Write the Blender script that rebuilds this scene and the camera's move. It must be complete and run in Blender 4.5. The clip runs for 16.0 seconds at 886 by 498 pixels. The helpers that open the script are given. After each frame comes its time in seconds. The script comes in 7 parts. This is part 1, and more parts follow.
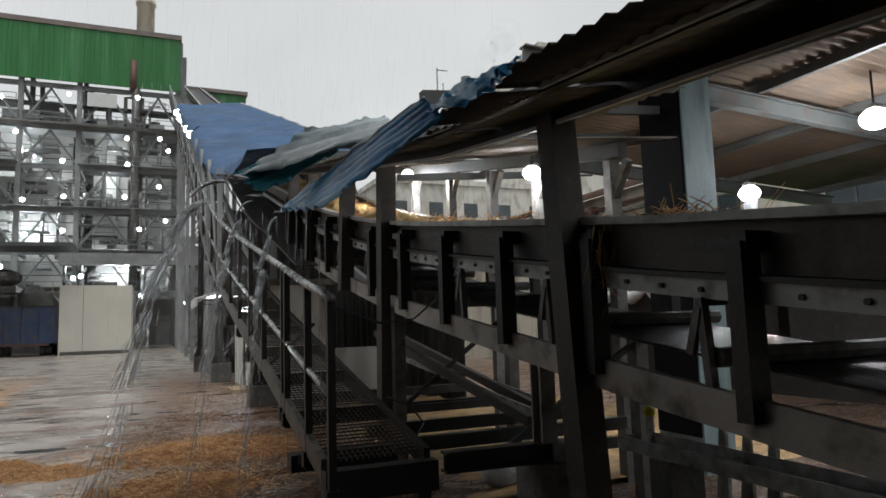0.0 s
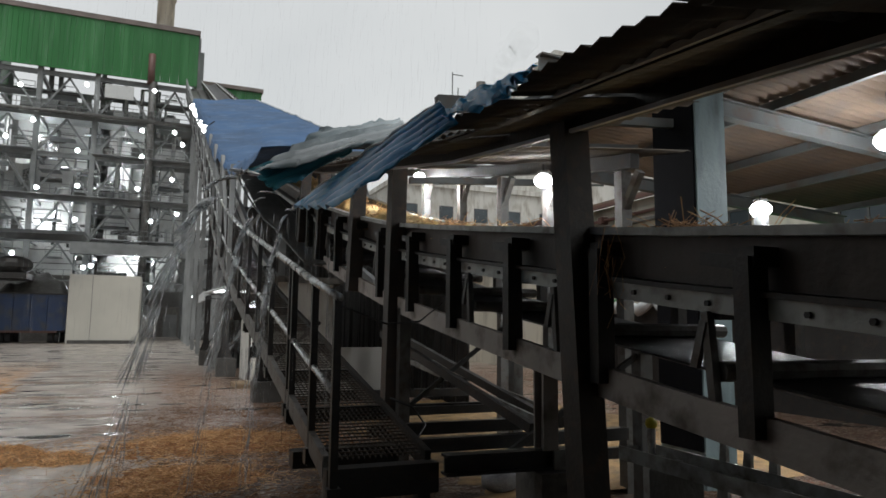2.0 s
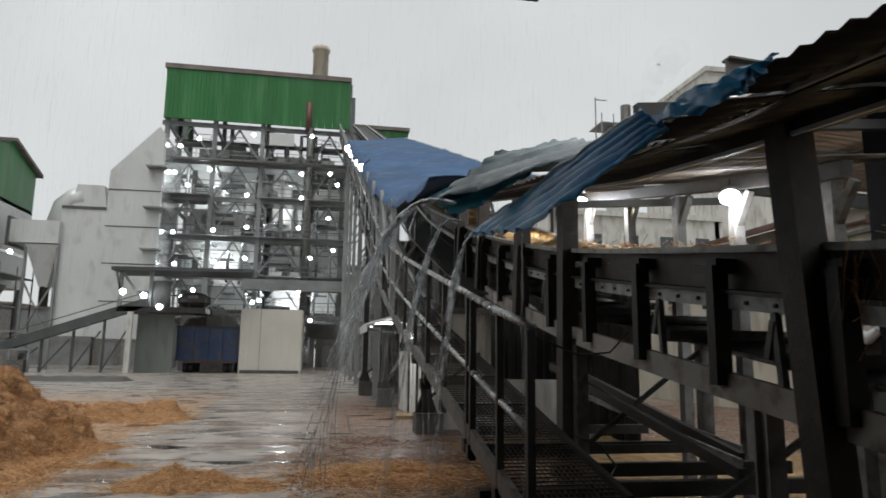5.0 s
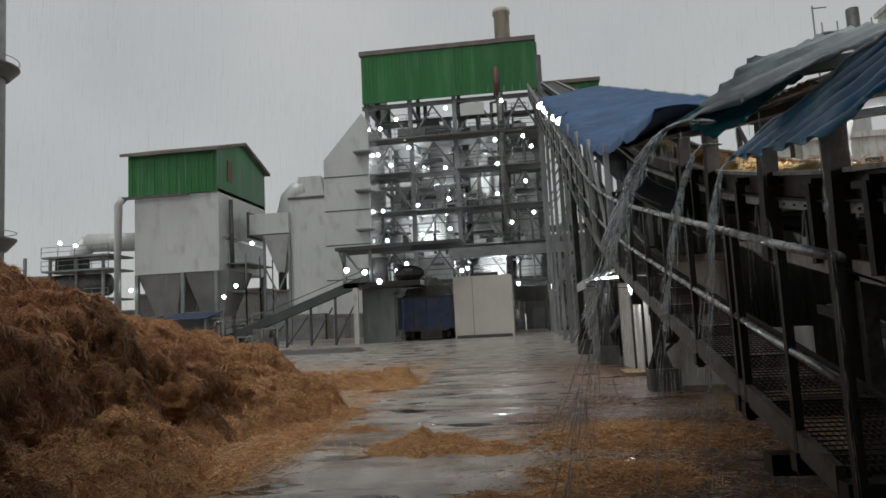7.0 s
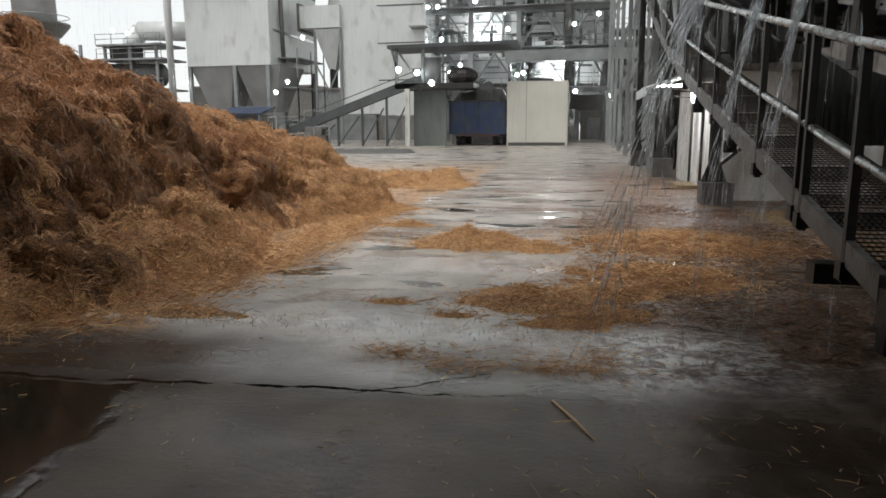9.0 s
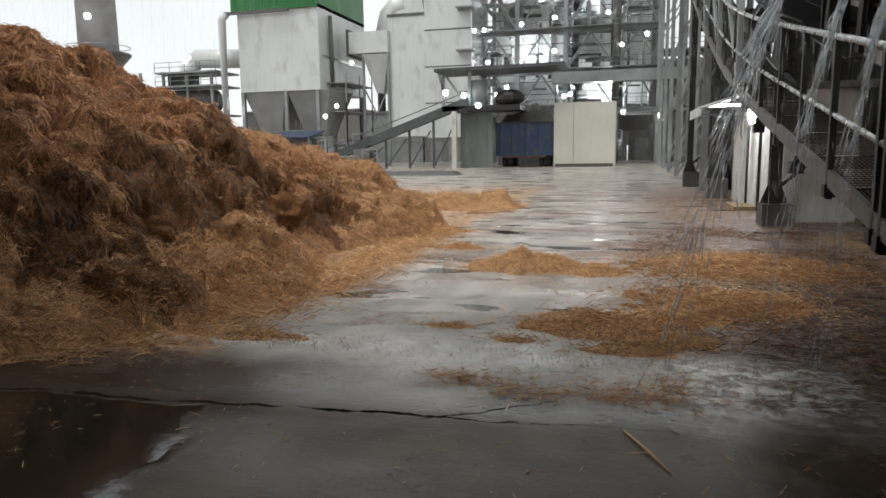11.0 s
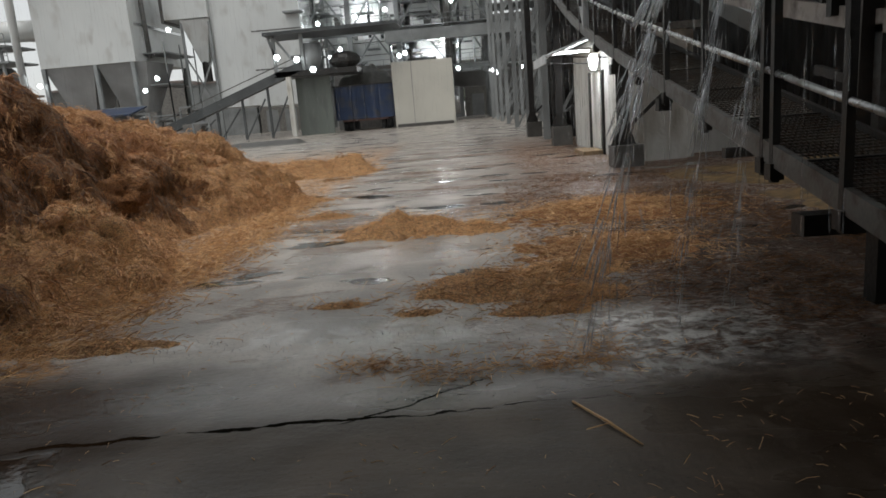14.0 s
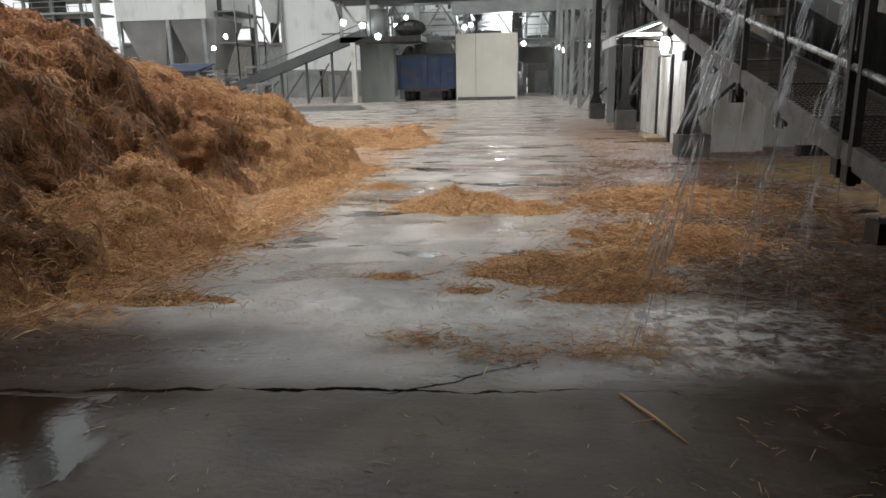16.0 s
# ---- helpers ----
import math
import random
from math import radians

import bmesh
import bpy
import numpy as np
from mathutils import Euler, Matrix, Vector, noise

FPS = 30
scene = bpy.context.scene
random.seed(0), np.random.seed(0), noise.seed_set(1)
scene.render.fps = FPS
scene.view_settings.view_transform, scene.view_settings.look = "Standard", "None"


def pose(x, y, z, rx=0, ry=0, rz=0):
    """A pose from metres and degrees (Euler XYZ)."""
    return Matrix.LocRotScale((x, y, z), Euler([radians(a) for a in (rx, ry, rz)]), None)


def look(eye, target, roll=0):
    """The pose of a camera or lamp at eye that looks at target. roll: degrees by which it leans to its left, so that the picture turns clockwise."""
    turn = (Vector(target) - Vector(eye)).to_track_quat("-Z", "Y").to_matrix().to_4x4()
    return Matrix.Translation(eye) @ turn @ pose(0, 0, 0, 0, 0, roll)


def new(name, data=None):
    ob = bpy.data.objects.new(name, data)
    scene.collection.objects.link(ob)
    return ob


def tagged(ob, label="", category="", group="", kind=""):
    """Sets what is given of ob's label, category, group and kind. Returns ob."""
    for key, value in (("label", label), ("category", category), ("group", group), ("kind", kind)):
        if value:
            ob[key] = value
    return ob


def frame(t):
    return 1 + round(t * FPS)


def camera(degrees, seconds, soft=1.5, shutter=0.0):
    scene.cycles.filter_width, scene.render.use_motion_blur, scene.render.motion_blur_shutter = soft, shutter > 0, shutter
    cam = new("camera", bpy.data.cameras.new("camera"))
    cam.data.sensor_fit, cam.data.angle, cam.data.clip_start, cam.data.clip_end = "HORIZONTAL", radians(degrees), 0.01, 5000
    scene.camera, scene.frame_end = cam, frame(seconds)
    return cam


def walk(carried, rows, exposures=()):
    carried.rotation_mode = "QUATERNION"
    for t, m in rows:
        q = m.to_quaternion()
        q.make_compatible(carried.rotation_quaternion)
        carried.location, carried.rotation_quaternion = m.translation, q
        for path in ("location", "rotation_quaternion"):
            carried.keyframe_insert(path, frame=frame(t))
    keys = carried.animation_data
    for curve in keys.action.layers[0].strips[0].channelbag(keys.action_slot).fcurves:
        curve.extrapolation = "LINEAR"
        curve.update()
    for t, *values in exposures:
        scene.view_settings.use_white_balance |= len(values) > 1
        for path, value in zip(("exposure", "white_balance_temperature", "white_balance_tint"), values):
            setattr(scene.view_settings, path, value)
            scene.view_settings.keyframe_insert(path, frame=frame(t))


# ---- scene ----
cam = camera(66.5, 16.0, soft=1.6, shutter=0.5)
PATH = [
    (0, (1.194, -1.036, 1.700), (1.976, 0.792, 1.920), -1.8),
    (0.5, (1.194, -1.053, 1.698), (1.990, 0.767, 1.929), -1.3),
    (1, (1.202, -1.047, 1.703), (2.043, 0.755, 1.908), -0.1),
    (1.5, (1.193, -1.045, 1.697), (1.967, 0.787, 1.907), 1.0),
    (2, (1.177, -1.064, 1.693), (1.935, 0.771, 1.925), 0.6),
    (2.5, (1.186, -1.086, 1.690), (1.925, 0.759, 1.920), -0.5),
    (3, (1.194, -1.075, 1.687), (1.914, 0.779, 1.887), -0.7),
    (3.2, (1.201, -1.062, 1.684), (1.918, 0.791, 1.912), -0.7),
    (5.3, (0.903, -0.649, 1.695), (1.212, 1.301, 2.012), 0.6),
    (5.5, (0.869, -0.635, 1.712), (1.160, 1.326, 1.973), 0.3),
    (6, (0.727, -0.394, 1.704), (0.852, 1.584, 1.972), -3.2),
    (6.5, (0.694, -0.217, 1.653), (0.547, 1.757, 1.939), -1.6),
    (7, (0.665, -0.181, 1.660), (0.428, 1.794, 1.876), -2.9),
    (7.5, (0.664, -0.161, 1.643), (0.421, 1.808, 1.893), -1.3),
    (8, (0.723, -0.230, 1.621), (0.472, 1.749, 1.755), -0.7),
    (8.5, (0.710, -0.200, 1.589), (0.310, 1.757, 1.490), 1.7),
    (9, (0.673, -0.128, 1.558), (0.280, 1.802, 1.210), -0.3),
    (9.5, (0.662, -0.103, 1.548), (0.228, 1.818, 1.201), -0.4),
    (10, (0.692, -0.123, 1.551), (0.213, 1.785, 1.192), -0.6),
    (10.2, (0.685, -0.128, 1.553), (0.164, 1.774, 1.218), -1.2),
    (12.3, (0.308, -0.085, 1.607), (-0.179, 1.835, 1.333), 0.5),
    (12.5, (0.314, 0.052, 1.575), (-0.123, 1.976, 1.253), 0.5),
    (13, (0.218, 0.338, 1.510), (0.123, 2.311, 1.195), -3.2),
    (13.5, (0.172, 0.391, 1.528), (0.001, 2.345, 1.139), -3.7),
    (14, (0.109, 0.417, 1.514), (0.017, 2.373, 1.106), -4.7),
    (14.5, (0.107, 0.484, 1.518), (-0.100, 2.415, 1.040), -2.8),
    (15, (0.134, 0.483, 1.536), (-0.121, 2.408, 1.053), -1.9),
    (15.5, (0.140, 0.477, 1.532), (-0.116, 2.397, 1.036), -1.6),
    (16, (0.069, 0.415, 1.539), (-0.170, 2.343, 1.065), -1.2),
]
EXPOSURES = [(0, 0.1), (3.2, 0.05), (5.3, 0.05), (6, -0.1), (6.6, -0.5), (7.6, -0.47), (8, -0.32), (8.5, -0.32), (9, 0.53), (12.3, 0.58), (13, 0.06), (13.6, 0.1), (14.5, 0.15), (15, 0.6), (16, 0.62)]
walk(cam, [(t, look(eye, target, roll)) for t, eye, target, roll in PATH], EXPOSURES)

# ---- world and large lights ----
world = bpy.data.worlds.new("overcast")
scene.world = world
world.use_nodes = True
wn = world.node_tree.nodes
wl = world.node_tree.links
wn.clear()
w_out = wn.new("ShaderNodeOutputWorld")
w_bg = wn.new("ShaderNodeBackground")
w_sky = wn.new("ShaderNodeTexSky")
w_sky.sky_type = "NISHITA"
w_sky.sun_disc = False
w_sky.sun_elevation = radians(66)
w_sky.sun_rotation = radians(-60)
w_mix = wn.new("ShaderNodeMix")
w_mix.data_type = "RGBA"
w_mix.inputs[0].default_value = 0.93
w_cloud = wn.new("ShaderNodeTexNoise")
w_cloud.inputs["Scale"].default_value = 2.2
w_cloud.inputs["Detail"].default_value = 4
w_ramp = wn.new("ShaderNodeValToRGB")
w_ramp.color_ramp.elements[0].color = (4.6, 4.75, 4.75, 1)
w_ramp.color_ramp.elements[1].color = (5.8, 5.9, 5.8, 1)
w_ramp.color_ramp.elements[0].position, w_ramp.color_ramp.elements[1].position = 0.3, 0.7
wl.new(w_cloud.outputs["Fac"], w_ramp.inputs["Fac"])
wl.new(w_sky.outputs[0], w_mix.inputs[6])
wl.new(w_ramp.outputs[0], w_mix.inputs[7])
wl.new(w_mix.outputs[2], w_bg.inputs["Color"])
w_bg.inputs["Strength"].default_value = 0.125
wl.new(w_bg.outputs[0], w_out.inputs["Surface"])
sun = bpy.data.lights.new("sun", "SUN")
sun.energy, sun.angle, sun.color = 1.1, radians(30), (1.0, 0.98, 0.95)
sun_ob = new("sun", sun)
sun_ob.matrix_world = look((-12, -14, 60), (0, 10, 0))

# ---- materials ----
def material(name, color, rough=0.6, metal=0.0, scale=4.0, vary=0.25, bump=0.2, bump_scale=40.0, streak=0.0, dirt=None, dirt_amount=0.4):
    m = bpy.data.materials.new(name)
    m.use_nodes = True
    n, l = m.node_tree.nodes, m.node_tree.links
    b = n["Principled BSDF"]
    b.inputs["Roughness"].default_value = rough
    b.inputs["Metallic"].default_value = metal
    tc = n.new("ShaderNodeTexCoord")
    mp = n.new("ShaderNodeMapping")
    l.new(tc.outputs["Object"], mp.inputs["Vector"])
    if streak:
        mp.inputs["Scale"].default_value = (1, 1, streak)
    big = n.new("ShaderNodeTexNoise")
    big.inputs["Scale"].default_value, big.inputs["Detail"].default_value = scale, 6
    l.new(mp.outputs[0], big.inputs["Vector"])
    ramp = n.new("ShaderNodeValToRGB")
    e = ramp.color_ramp.elements
    e[0].position, e[1].position = 0.3, 0.72
    e[0].color = (*[c * (1 - vary) for c in color], 1)
    e[1].color = (*[min(1, c * (1 + vary)) for c in color], 1)
    l.new(big.outputs["Fac"], ramp.inputs["Fac"])
    col = ramp.outputs[0]
    if dirt:
        dn = n.new("ShaderNodeTexNoise")
        dn.inputs["Scale"].default_value, dn.inputs["Detail"].default_value = scale * 2.7, 8
        l.new(mp.outputs[0], dn.inputs["Vector"])
        dr = n.new("ShaderNodeValToRGB")
        dr.color_ramp.elements[0].position, dr.color_ramp.elements[1].position = 0.62 - dirt_amount * 0.3, 0.72
        l.new(dn.outputs["Fac"], dr.inputs["Fac"])
        mx = n.new("ShaderNodeMix")
        mx.data_type = "RGBA"
        l.new(dr.outputs[0], mx.inputs[0])
        l.new(col, mx.inputs[6])
        mx.inputs[7].default_value = (*dirt, 1)
        col = mx.outputs[2]
    l.new(col, b.inputs["Base Color"])
    fine = n.new("ShaderNodeTexNoise")
    fine.inputs["Scale"].default_value, fine.inputs["Detail"].default_value = bump_scale, 5
    l.new(tc.outputs["Object"], fine.inputs["Vector"])
    bp = n.new("ShaderNodeBump")
    bp.inputs["Strength"].default_value, bp.inputs["Distance"].default_value = bump, 0.02
    l.new(fine.outputs["Fac"], bp.inputs["Height"])
    l.new(bp.outputs[0], b.inputs["Normal"])
    mr = n.new("ShaderNodeMapRange")
    mr.inputs[3].default_value, mr.inputs[4].default_value = max(0.03, rough - 0.15), min(1, rough + 0.12)
    l.new(big.outputs["Fac"], mr.inputs[0])
    l.new(mr.outputs[0], b.inputs["Roughness"])
    return m


def glow(name, color, strength):
    m = bpy.data.materials.new(name)
    m.use_nodes = True
    b = m.node_tree.nodes["Principled BSDF"]
    b.inputs["Base Color"].default_value = (*color, 1)
    b.inputs["Emission Color"].default_value = (*color, 1)
    b.inputs["Emission Strength"].default_value = strength
    return m


def watery(name, opacity, clear=0.0):
    m = bpy.data.materials.new(name)
    m.use_nodes = True
    n, l = m.node_tree.nodes, m.node_tree.links
    b = n["Principled BSDF"]
    b.inputs["Base Color"].default_value = (0.9, 0.93, 0.95, 1)
    b.inputs["Roughness"].default_value = 0.15
    b.inputs["IOR"].default_value = 1.33
    b.inputs["Transmission Weight"].default_value = clear
    tc = n.new("ShaderNodeTexCoord")
    no = n.new("ShaderNodeTexNoise")
    no.inputs["Scale"].default_value = 9
    l.new(tc.outputs["Object"], no.inputs["Vector"])
    mr = n.new("ShaderNodeMapRange")
    mr.inputs[1].default_value, mr.inputs[2].default_value = 0.3, 0.7
    mr.inputs[3].default_value, mr.inputs[4].default_value = opacity * 0.25, opacity
    l.new(no.outputs["Fac"], mr.inputs[0])
    l.new(mr.outputs[0], b.inputs["Alpha"])
    return m


def ground_material():
    m = bpy.data.materials.new("wet_concrete_with_straw")
    m.use_nodes = True
    n, l = m.node_tree.nodes, m.node_tree.links
    b = n["Principled BSDF"]
    tc = n.new("ShaderNodeTexCoord")
    pos = tc.outputs["Object"]
    sep = n.new("ShaderNodeSeparateXYZ")
    l.new(pos, sep.inputs[0])

    def math_node(op, a, c=None, clamp=False):
        k = n.new("ShaderNodeMath")
        k.operation, k.use_clamp = op, clamp
        for i, v in enumerate((a, c)):
            if v is None:
                continue
            if isinstance(v, (int, float)):
                k.inputs[i].default_value = v
            else:
                l.new(v, k.inputs[i])
        return k.outputs[0]

    def noise_node(scale, detail=6, stretch=None, dist=0.0):
        k = n.new("ShaderNodeTexNoise")
        k.inputs["Scale"].default_value, k.inputs["Detail"].default_value, k.inputs["Distortion"].default_value = scale, detail, dist
        if stretch:
            mp = n.new("ShaderNodeMapping")
            mp.inputs["Scale"].default_value = stretch
            l.new(pos, mp.inputs["Vector"])
            l.new(mp.outputs[0], k.inputs["Vector"])
        else:
            l.new(pos, k.inputs["Vector"])
        return k.outputs["Fac"]

    def ramp_node(v, lo, hi):
        k = n.new("ShaderNodeMapRange")
        k.interpolation_type = "SMOOTHSTEP"
        k.inputs[1].default_value, k.inputs[2].default_value = lo, hi
        l.new(v, k.inputs[0])
        return k.outputs[0]

    def blend(f, a, c):
        k = n.new("ShaderNodeMix")
        k.data_type = "RGBA"
        l.new(f, k.inputs[0])
        for i, v in ((6, a), (7, c)):
            if isinstance(v, tuple):
                k.inputs[i].default_value = (*v, 1)
            else:
                l.new(v, k.inputs[i])
        return k.outputs[2]

    X, Y = sep.outputs[0], sep.outputs[1]
    big = noise_node(0.35, 5)
    mid = noise_node(1.3, 8, None, 0.6)
    wet = noise_node(0.8, 5, (0.5, 1.4, 1))
    fine = noise_node(28, 8)
    concrete = blend(ramp_node(mid, 0.35, 0.68), (0.24, 0.207, 0.176), (0.475, 0.422, 0.368))
    concrete = blend(math_node("MULTIPLY", ramp_node(fine, 0.45, 0.7), 0.35), concrete, (0.085, 0.076, 0.065))
    wob = noise_node(1.6, 9)
    line = math_node("SUBTRACT", Y, math_node("ADD", math_node("MULTIPLY", X, 0.062), math_node("ADD", 3.46, math_node("ADD", math_node("MULTIPLY", wob, 0.22), math_node("ADD", math_node("MULTIPLY", noise_node(6.0, 6), 0.09), math_node("MULTIPLY", noise_node(30.0, 3), 0.022))))))
    # near slab: smoother olive-brown concrete, darkened in colour for the shelter roof's shade
    shaded_slab = blend(ramp_node(mid, 0.35, 0.68), (0.068, 0.051, 0.037), (0.128, 0.098, 0.072))
    concrete = blend(ramp_node(math_node("SUBTRACT", math_node("ADD", line, math_node("MULTIPLY", mid, 0.5)), math_node("MULTIPLY", ramp_node(X, -0.6, -2.6), 0.7)), 0.15, 1.35), shaded_slab, concrete)
    # straw film: on the side by the walkway, along the heap's foot, and in drifts across the yard
    by_walk = ramp_node(math_node("ADD", X, math_node("MULTIPLY", mid, 2.2)), 1.2, 2.9)
    beyond = ramp_node(math_node("ADD", Y, math_node("MULTIPLY", mid, 1.2)), 4.3, 4.9)
    far_drift = math_node("MULTIPLY", ramp_node(noise_node(0.55, 7, (0.35, 1.3, 1), 0.8), 0.5, 0.6), ramp_node(Y, 5.0, 7.5))
    near_drift = math_node("MULTIPLY", ramp_node(noise_node(1.1, 8, (0.7, 1.5, 1), 1.0), 0.57, 0.64), beyond)
    heap_side = math_node("SUBTRACT", 1.0, ramp_node(math_node("ADD", X, math_node("MULTIPLY", mid, 1.1)), -2.45, -1.75))
    straw = math_node("MAXIMUM", math_node("MULTIPLY", by_walk, beyond), math_node("MULTIPLY", far_drift, 0.85))
    straw = math_node("MAXIMUM", straw, math_node("MULTIPLY", near_drift, 0.55))
    straw = math_node("MAXIMUM", straw, math_node("MULTIPLY", heap_side, beyond))
    near = math_node("SUBTRACT", 1.0, ramp_node(Y, 20.0, 38.0))
    straw = math_node("MULTIPLY", straw, near, True)
    grain = noise_node(9, 8, (1, 2.2, 1), 1.5)
    straw = math_node("MULTIPLY", straw, ramp_node(grain, 0.3, 0.58))
    straw_col = blend(ramp_node(noise_node(14, 6, None, 2.0), 0.35, 0.7), (0.05, 0.019, 0.008), (0.23, 0.098, 0.036))
    straw_col = blend(math_node("MULTIPLY", heap_side, ramp_node(noise_node(7, 7, None, 1.0), 0.3, 0.62)), straw_col, (0.56, 0.31, 0.135))
    color = blend(straw, concrete, straw_col)
    # the long crack between two slabs
    width = math_node("MULTIPLY", math_node("MULTIPLY", ramp_node(noise_node(3.1, 5), 0.36, 0.62), 0.026), math_node("MAXIMUM", ramp_node(X, 0.55, -0.2), 0.12))
    branch = math_node("SUBTRACT", math_node("SUBTRACT", line, 0.1), math_node("MULTIPLY", math_node("ADD", X, 0.35), 0.55))
    near_branch = math_node("MULTIPLY", ramp_node(math_node("ABSOLUTE", math_node("ADD", X, 0.25)), 0.42, 0.3), 0.011)
    crack = math_node("MAXIMUM", math_node("LESS_THAN", math_node("ABSOLUTE", line), width), math_node("LESS_THAN", math_node("ABSOLUTE", branch), near_branch))
    color = blend(math_node("MULTIPLY", crack, 0.95), color, (0.006, 0.006, 0.005))
    side = math_node("SUBTRACT", math_node("MULTIPLY", X, -0.55), math_node("MULTIPLY", noise_node(1.0, 4), 1.3))
    puddle = math_node("MULTIPLY", ramp_node(side, 0.26, 0.46), ramp_node(line, 0.0, -0.08))
    puddle = math_node("MAXIMUM", puddle, math_node("MULTIPLY", ramp_node(noise_node(0.9, 3, (0.8, 1.6, 1)), 0.6, 0.64), ramp_node(Y, 5.5, 7.0)))
    dry = math_node("SUBTRACT", 1.0, puddle)
    color = blend(puddle, color, (0.03, 0.026, 0.02))
    foam_x = ramp_node(math_node("ABSOLUTE", math_node("SUBTRACT", X, 1.35)), 1.0, 0.4)
    foam_y = ramp_node(math_node("ABSOLUTE", math_node("SUBTRACT", Y, 4.55)), 0.75, 0.3)
    foam = math_node("MULTIPLY", math_node("MULTIPLY", foam_x, foam_y), ramp_node(noise_node(9, 6, None, 0.9), 0.4, 0.62))
    color = blend(math_node("MULTIPLY", foam, 0.85), color, (0.78, 0.76, 0.72))
    row_y = ramp_node(math_node("ABSOLUTE", math_node("SUBTRACT", Y, math_node("ADD", 4.75, math_node("MULTIPLY", mid, 0.4)))), 0.42, 0.1)
    row = math_node("MULTIPLY", math_node("MULTIPLY", row_y, ramp_node(X, 1.2, 0.2)), ramp_node(noise_node(3.2, 5, None, 1.0), 0.42, 0.66))
    color = blend(math_node("MULTIPLY", row, 0.6), color, (0.66, 0.64, 0.61))
    # wet mud by the conveyor, with the canopy's shade put into its dark colour
    mud_shade = math_node("MULTIPLY", ramp_node(math_node("SUBTRACT", math_node("ADD", X, math_node("MULTIPLY", mid, 1.2)), math_node("MULTIPLY", math_node("SUBTRACT", Y, 3.0), 0.15)), 1.3, 2.1), ramp_node(math_node("ADD", Y, math_node("MULTIPLY", mid, 0.8)), 11.0, 7.0))
    mud_shade = math_node("MULTIPLY", mud_shade, math_node("ADD", 0.45, math_node("MULTIPLY", ramp_node(noise_node(4.0, 7, None, 0.8), 0.35, 0.6), 0.5)))
    color = blend(math_node("MULTIPLY", mud_shade, 0.85), color, (0.026, 0.016, 0.01))
    # brown silt washed out of the heap along the slab's edge
    silt = math_node("MULTIPLY", ramp_node(math_node("ADD", X, math_node("MULTIPLY", mid, 0.9)), -0.9, -1.6), ramp_node(math_node("ABSOLUTE", math_node("SUBTRACT", math_node("ADD", Y, math_node("MULTIPLY", mid, 0.5)), 4.1)), 0.75, 0.35))
    color = blend(math_node("MULTIPLY", silt, 0.85), color, (0.04, 0.022, 0.012))
    mud_shade = math_node("MAXIMUM", mud_shade, silt)
    grit = ramp_node(noise_node(42, 5, (1, 1.6, 1), 0.4), 0.64, 0.69)
    color = blend(math_node("MULTIPLY", grit, 0.6), color, (0.02, 0.016, 0.012))
    speck = ramp_node(noise_node(60, 4), 0.66, 0.72)
    color = blend(math_node("MULTIPLY", speck, 0.5), color, (0.2, 0.15, 0.09))
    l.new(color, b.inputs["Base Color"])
    rough = n.new("ShaderNodeMapRange")
    rough.inputs[1].default_value, rough.inputs[2].default_value = 0.38, 0.62
    rough.inputs[3].default_value, rough.inputs[4].default_value = 0.18, 0.5
    l.new(wet, rough.inputs[0])
    l.new(math_node("MAXIMUM", math_node("MULTIPLY", math_node("MAXIMUM", rough.outputs[0], math_node("MULTIPLY", straw, 0.75)), dry), 0.05), b.inputs["Roughness"])
    ripple = noise_node(7, 4, (0.8, 2.0, 1), 0.5)
    splash = math_node("MULTIPLY", ramp_node(math_node("ABSOLUTE", math_node("SUBTRACT", X, 1.2)), 1.0, 0.3), ramp_node(math_node("ABSOLUTE", math_node("SUBTRACT", Y, 4.55)), 0.8, 0.25))
    churn = noise_node(11, 3, None, 1.8)
    h = math_node("ADD", math_node("MULTIPLY", ripple, 0.35), math_node("MULTIPLY", fine, 0.3))
    h = math_node("ADD", h, math_node("MULTIPLY", math_node("MULTIPLY", grain, straw), 0.9))
    h = math_node("ADD", h, math_node("MULTIPLY", math_node("MULTIPLY", churn, splash), 3.0))
    h = math_node("MULTIPLY", h, math_node("MAXIMUM", dry, 0.12))
    h = math_node("SUBTRACT", h, math_node("MULTIPLY", crack, 1.5))
    bp = n.new("ShaderNodeBump")
    bp.inputs["Strength"].default_value, bp.inputs["Distance"].default_value = 0.6, 0.02
    l.new(h, bp.inputs["Height"])
    l.new(bp.outputs[0], b.inputs["Normal"])
    gloss = math_node("MULTIPLY", math_node("SUBTRACT", 1.0, crack), math_node("SUBTRACT", 1.0, math_node("MULTIPLY", math_node("MAXIMUM", straw, mud_shade), 0.75)))
    slab = ramp_node(line, -0.1, 0.3)
    l.new(math_node("MULTIPLY", gloss, math_node("MAXIMUM", math_node("ADD", 0.18, math_node("MULTIPLY", slab, 0.82)), math_node("MULTIPLY", puddle, 0.45))), b.inputs["Specular IOR Level"])
    return m


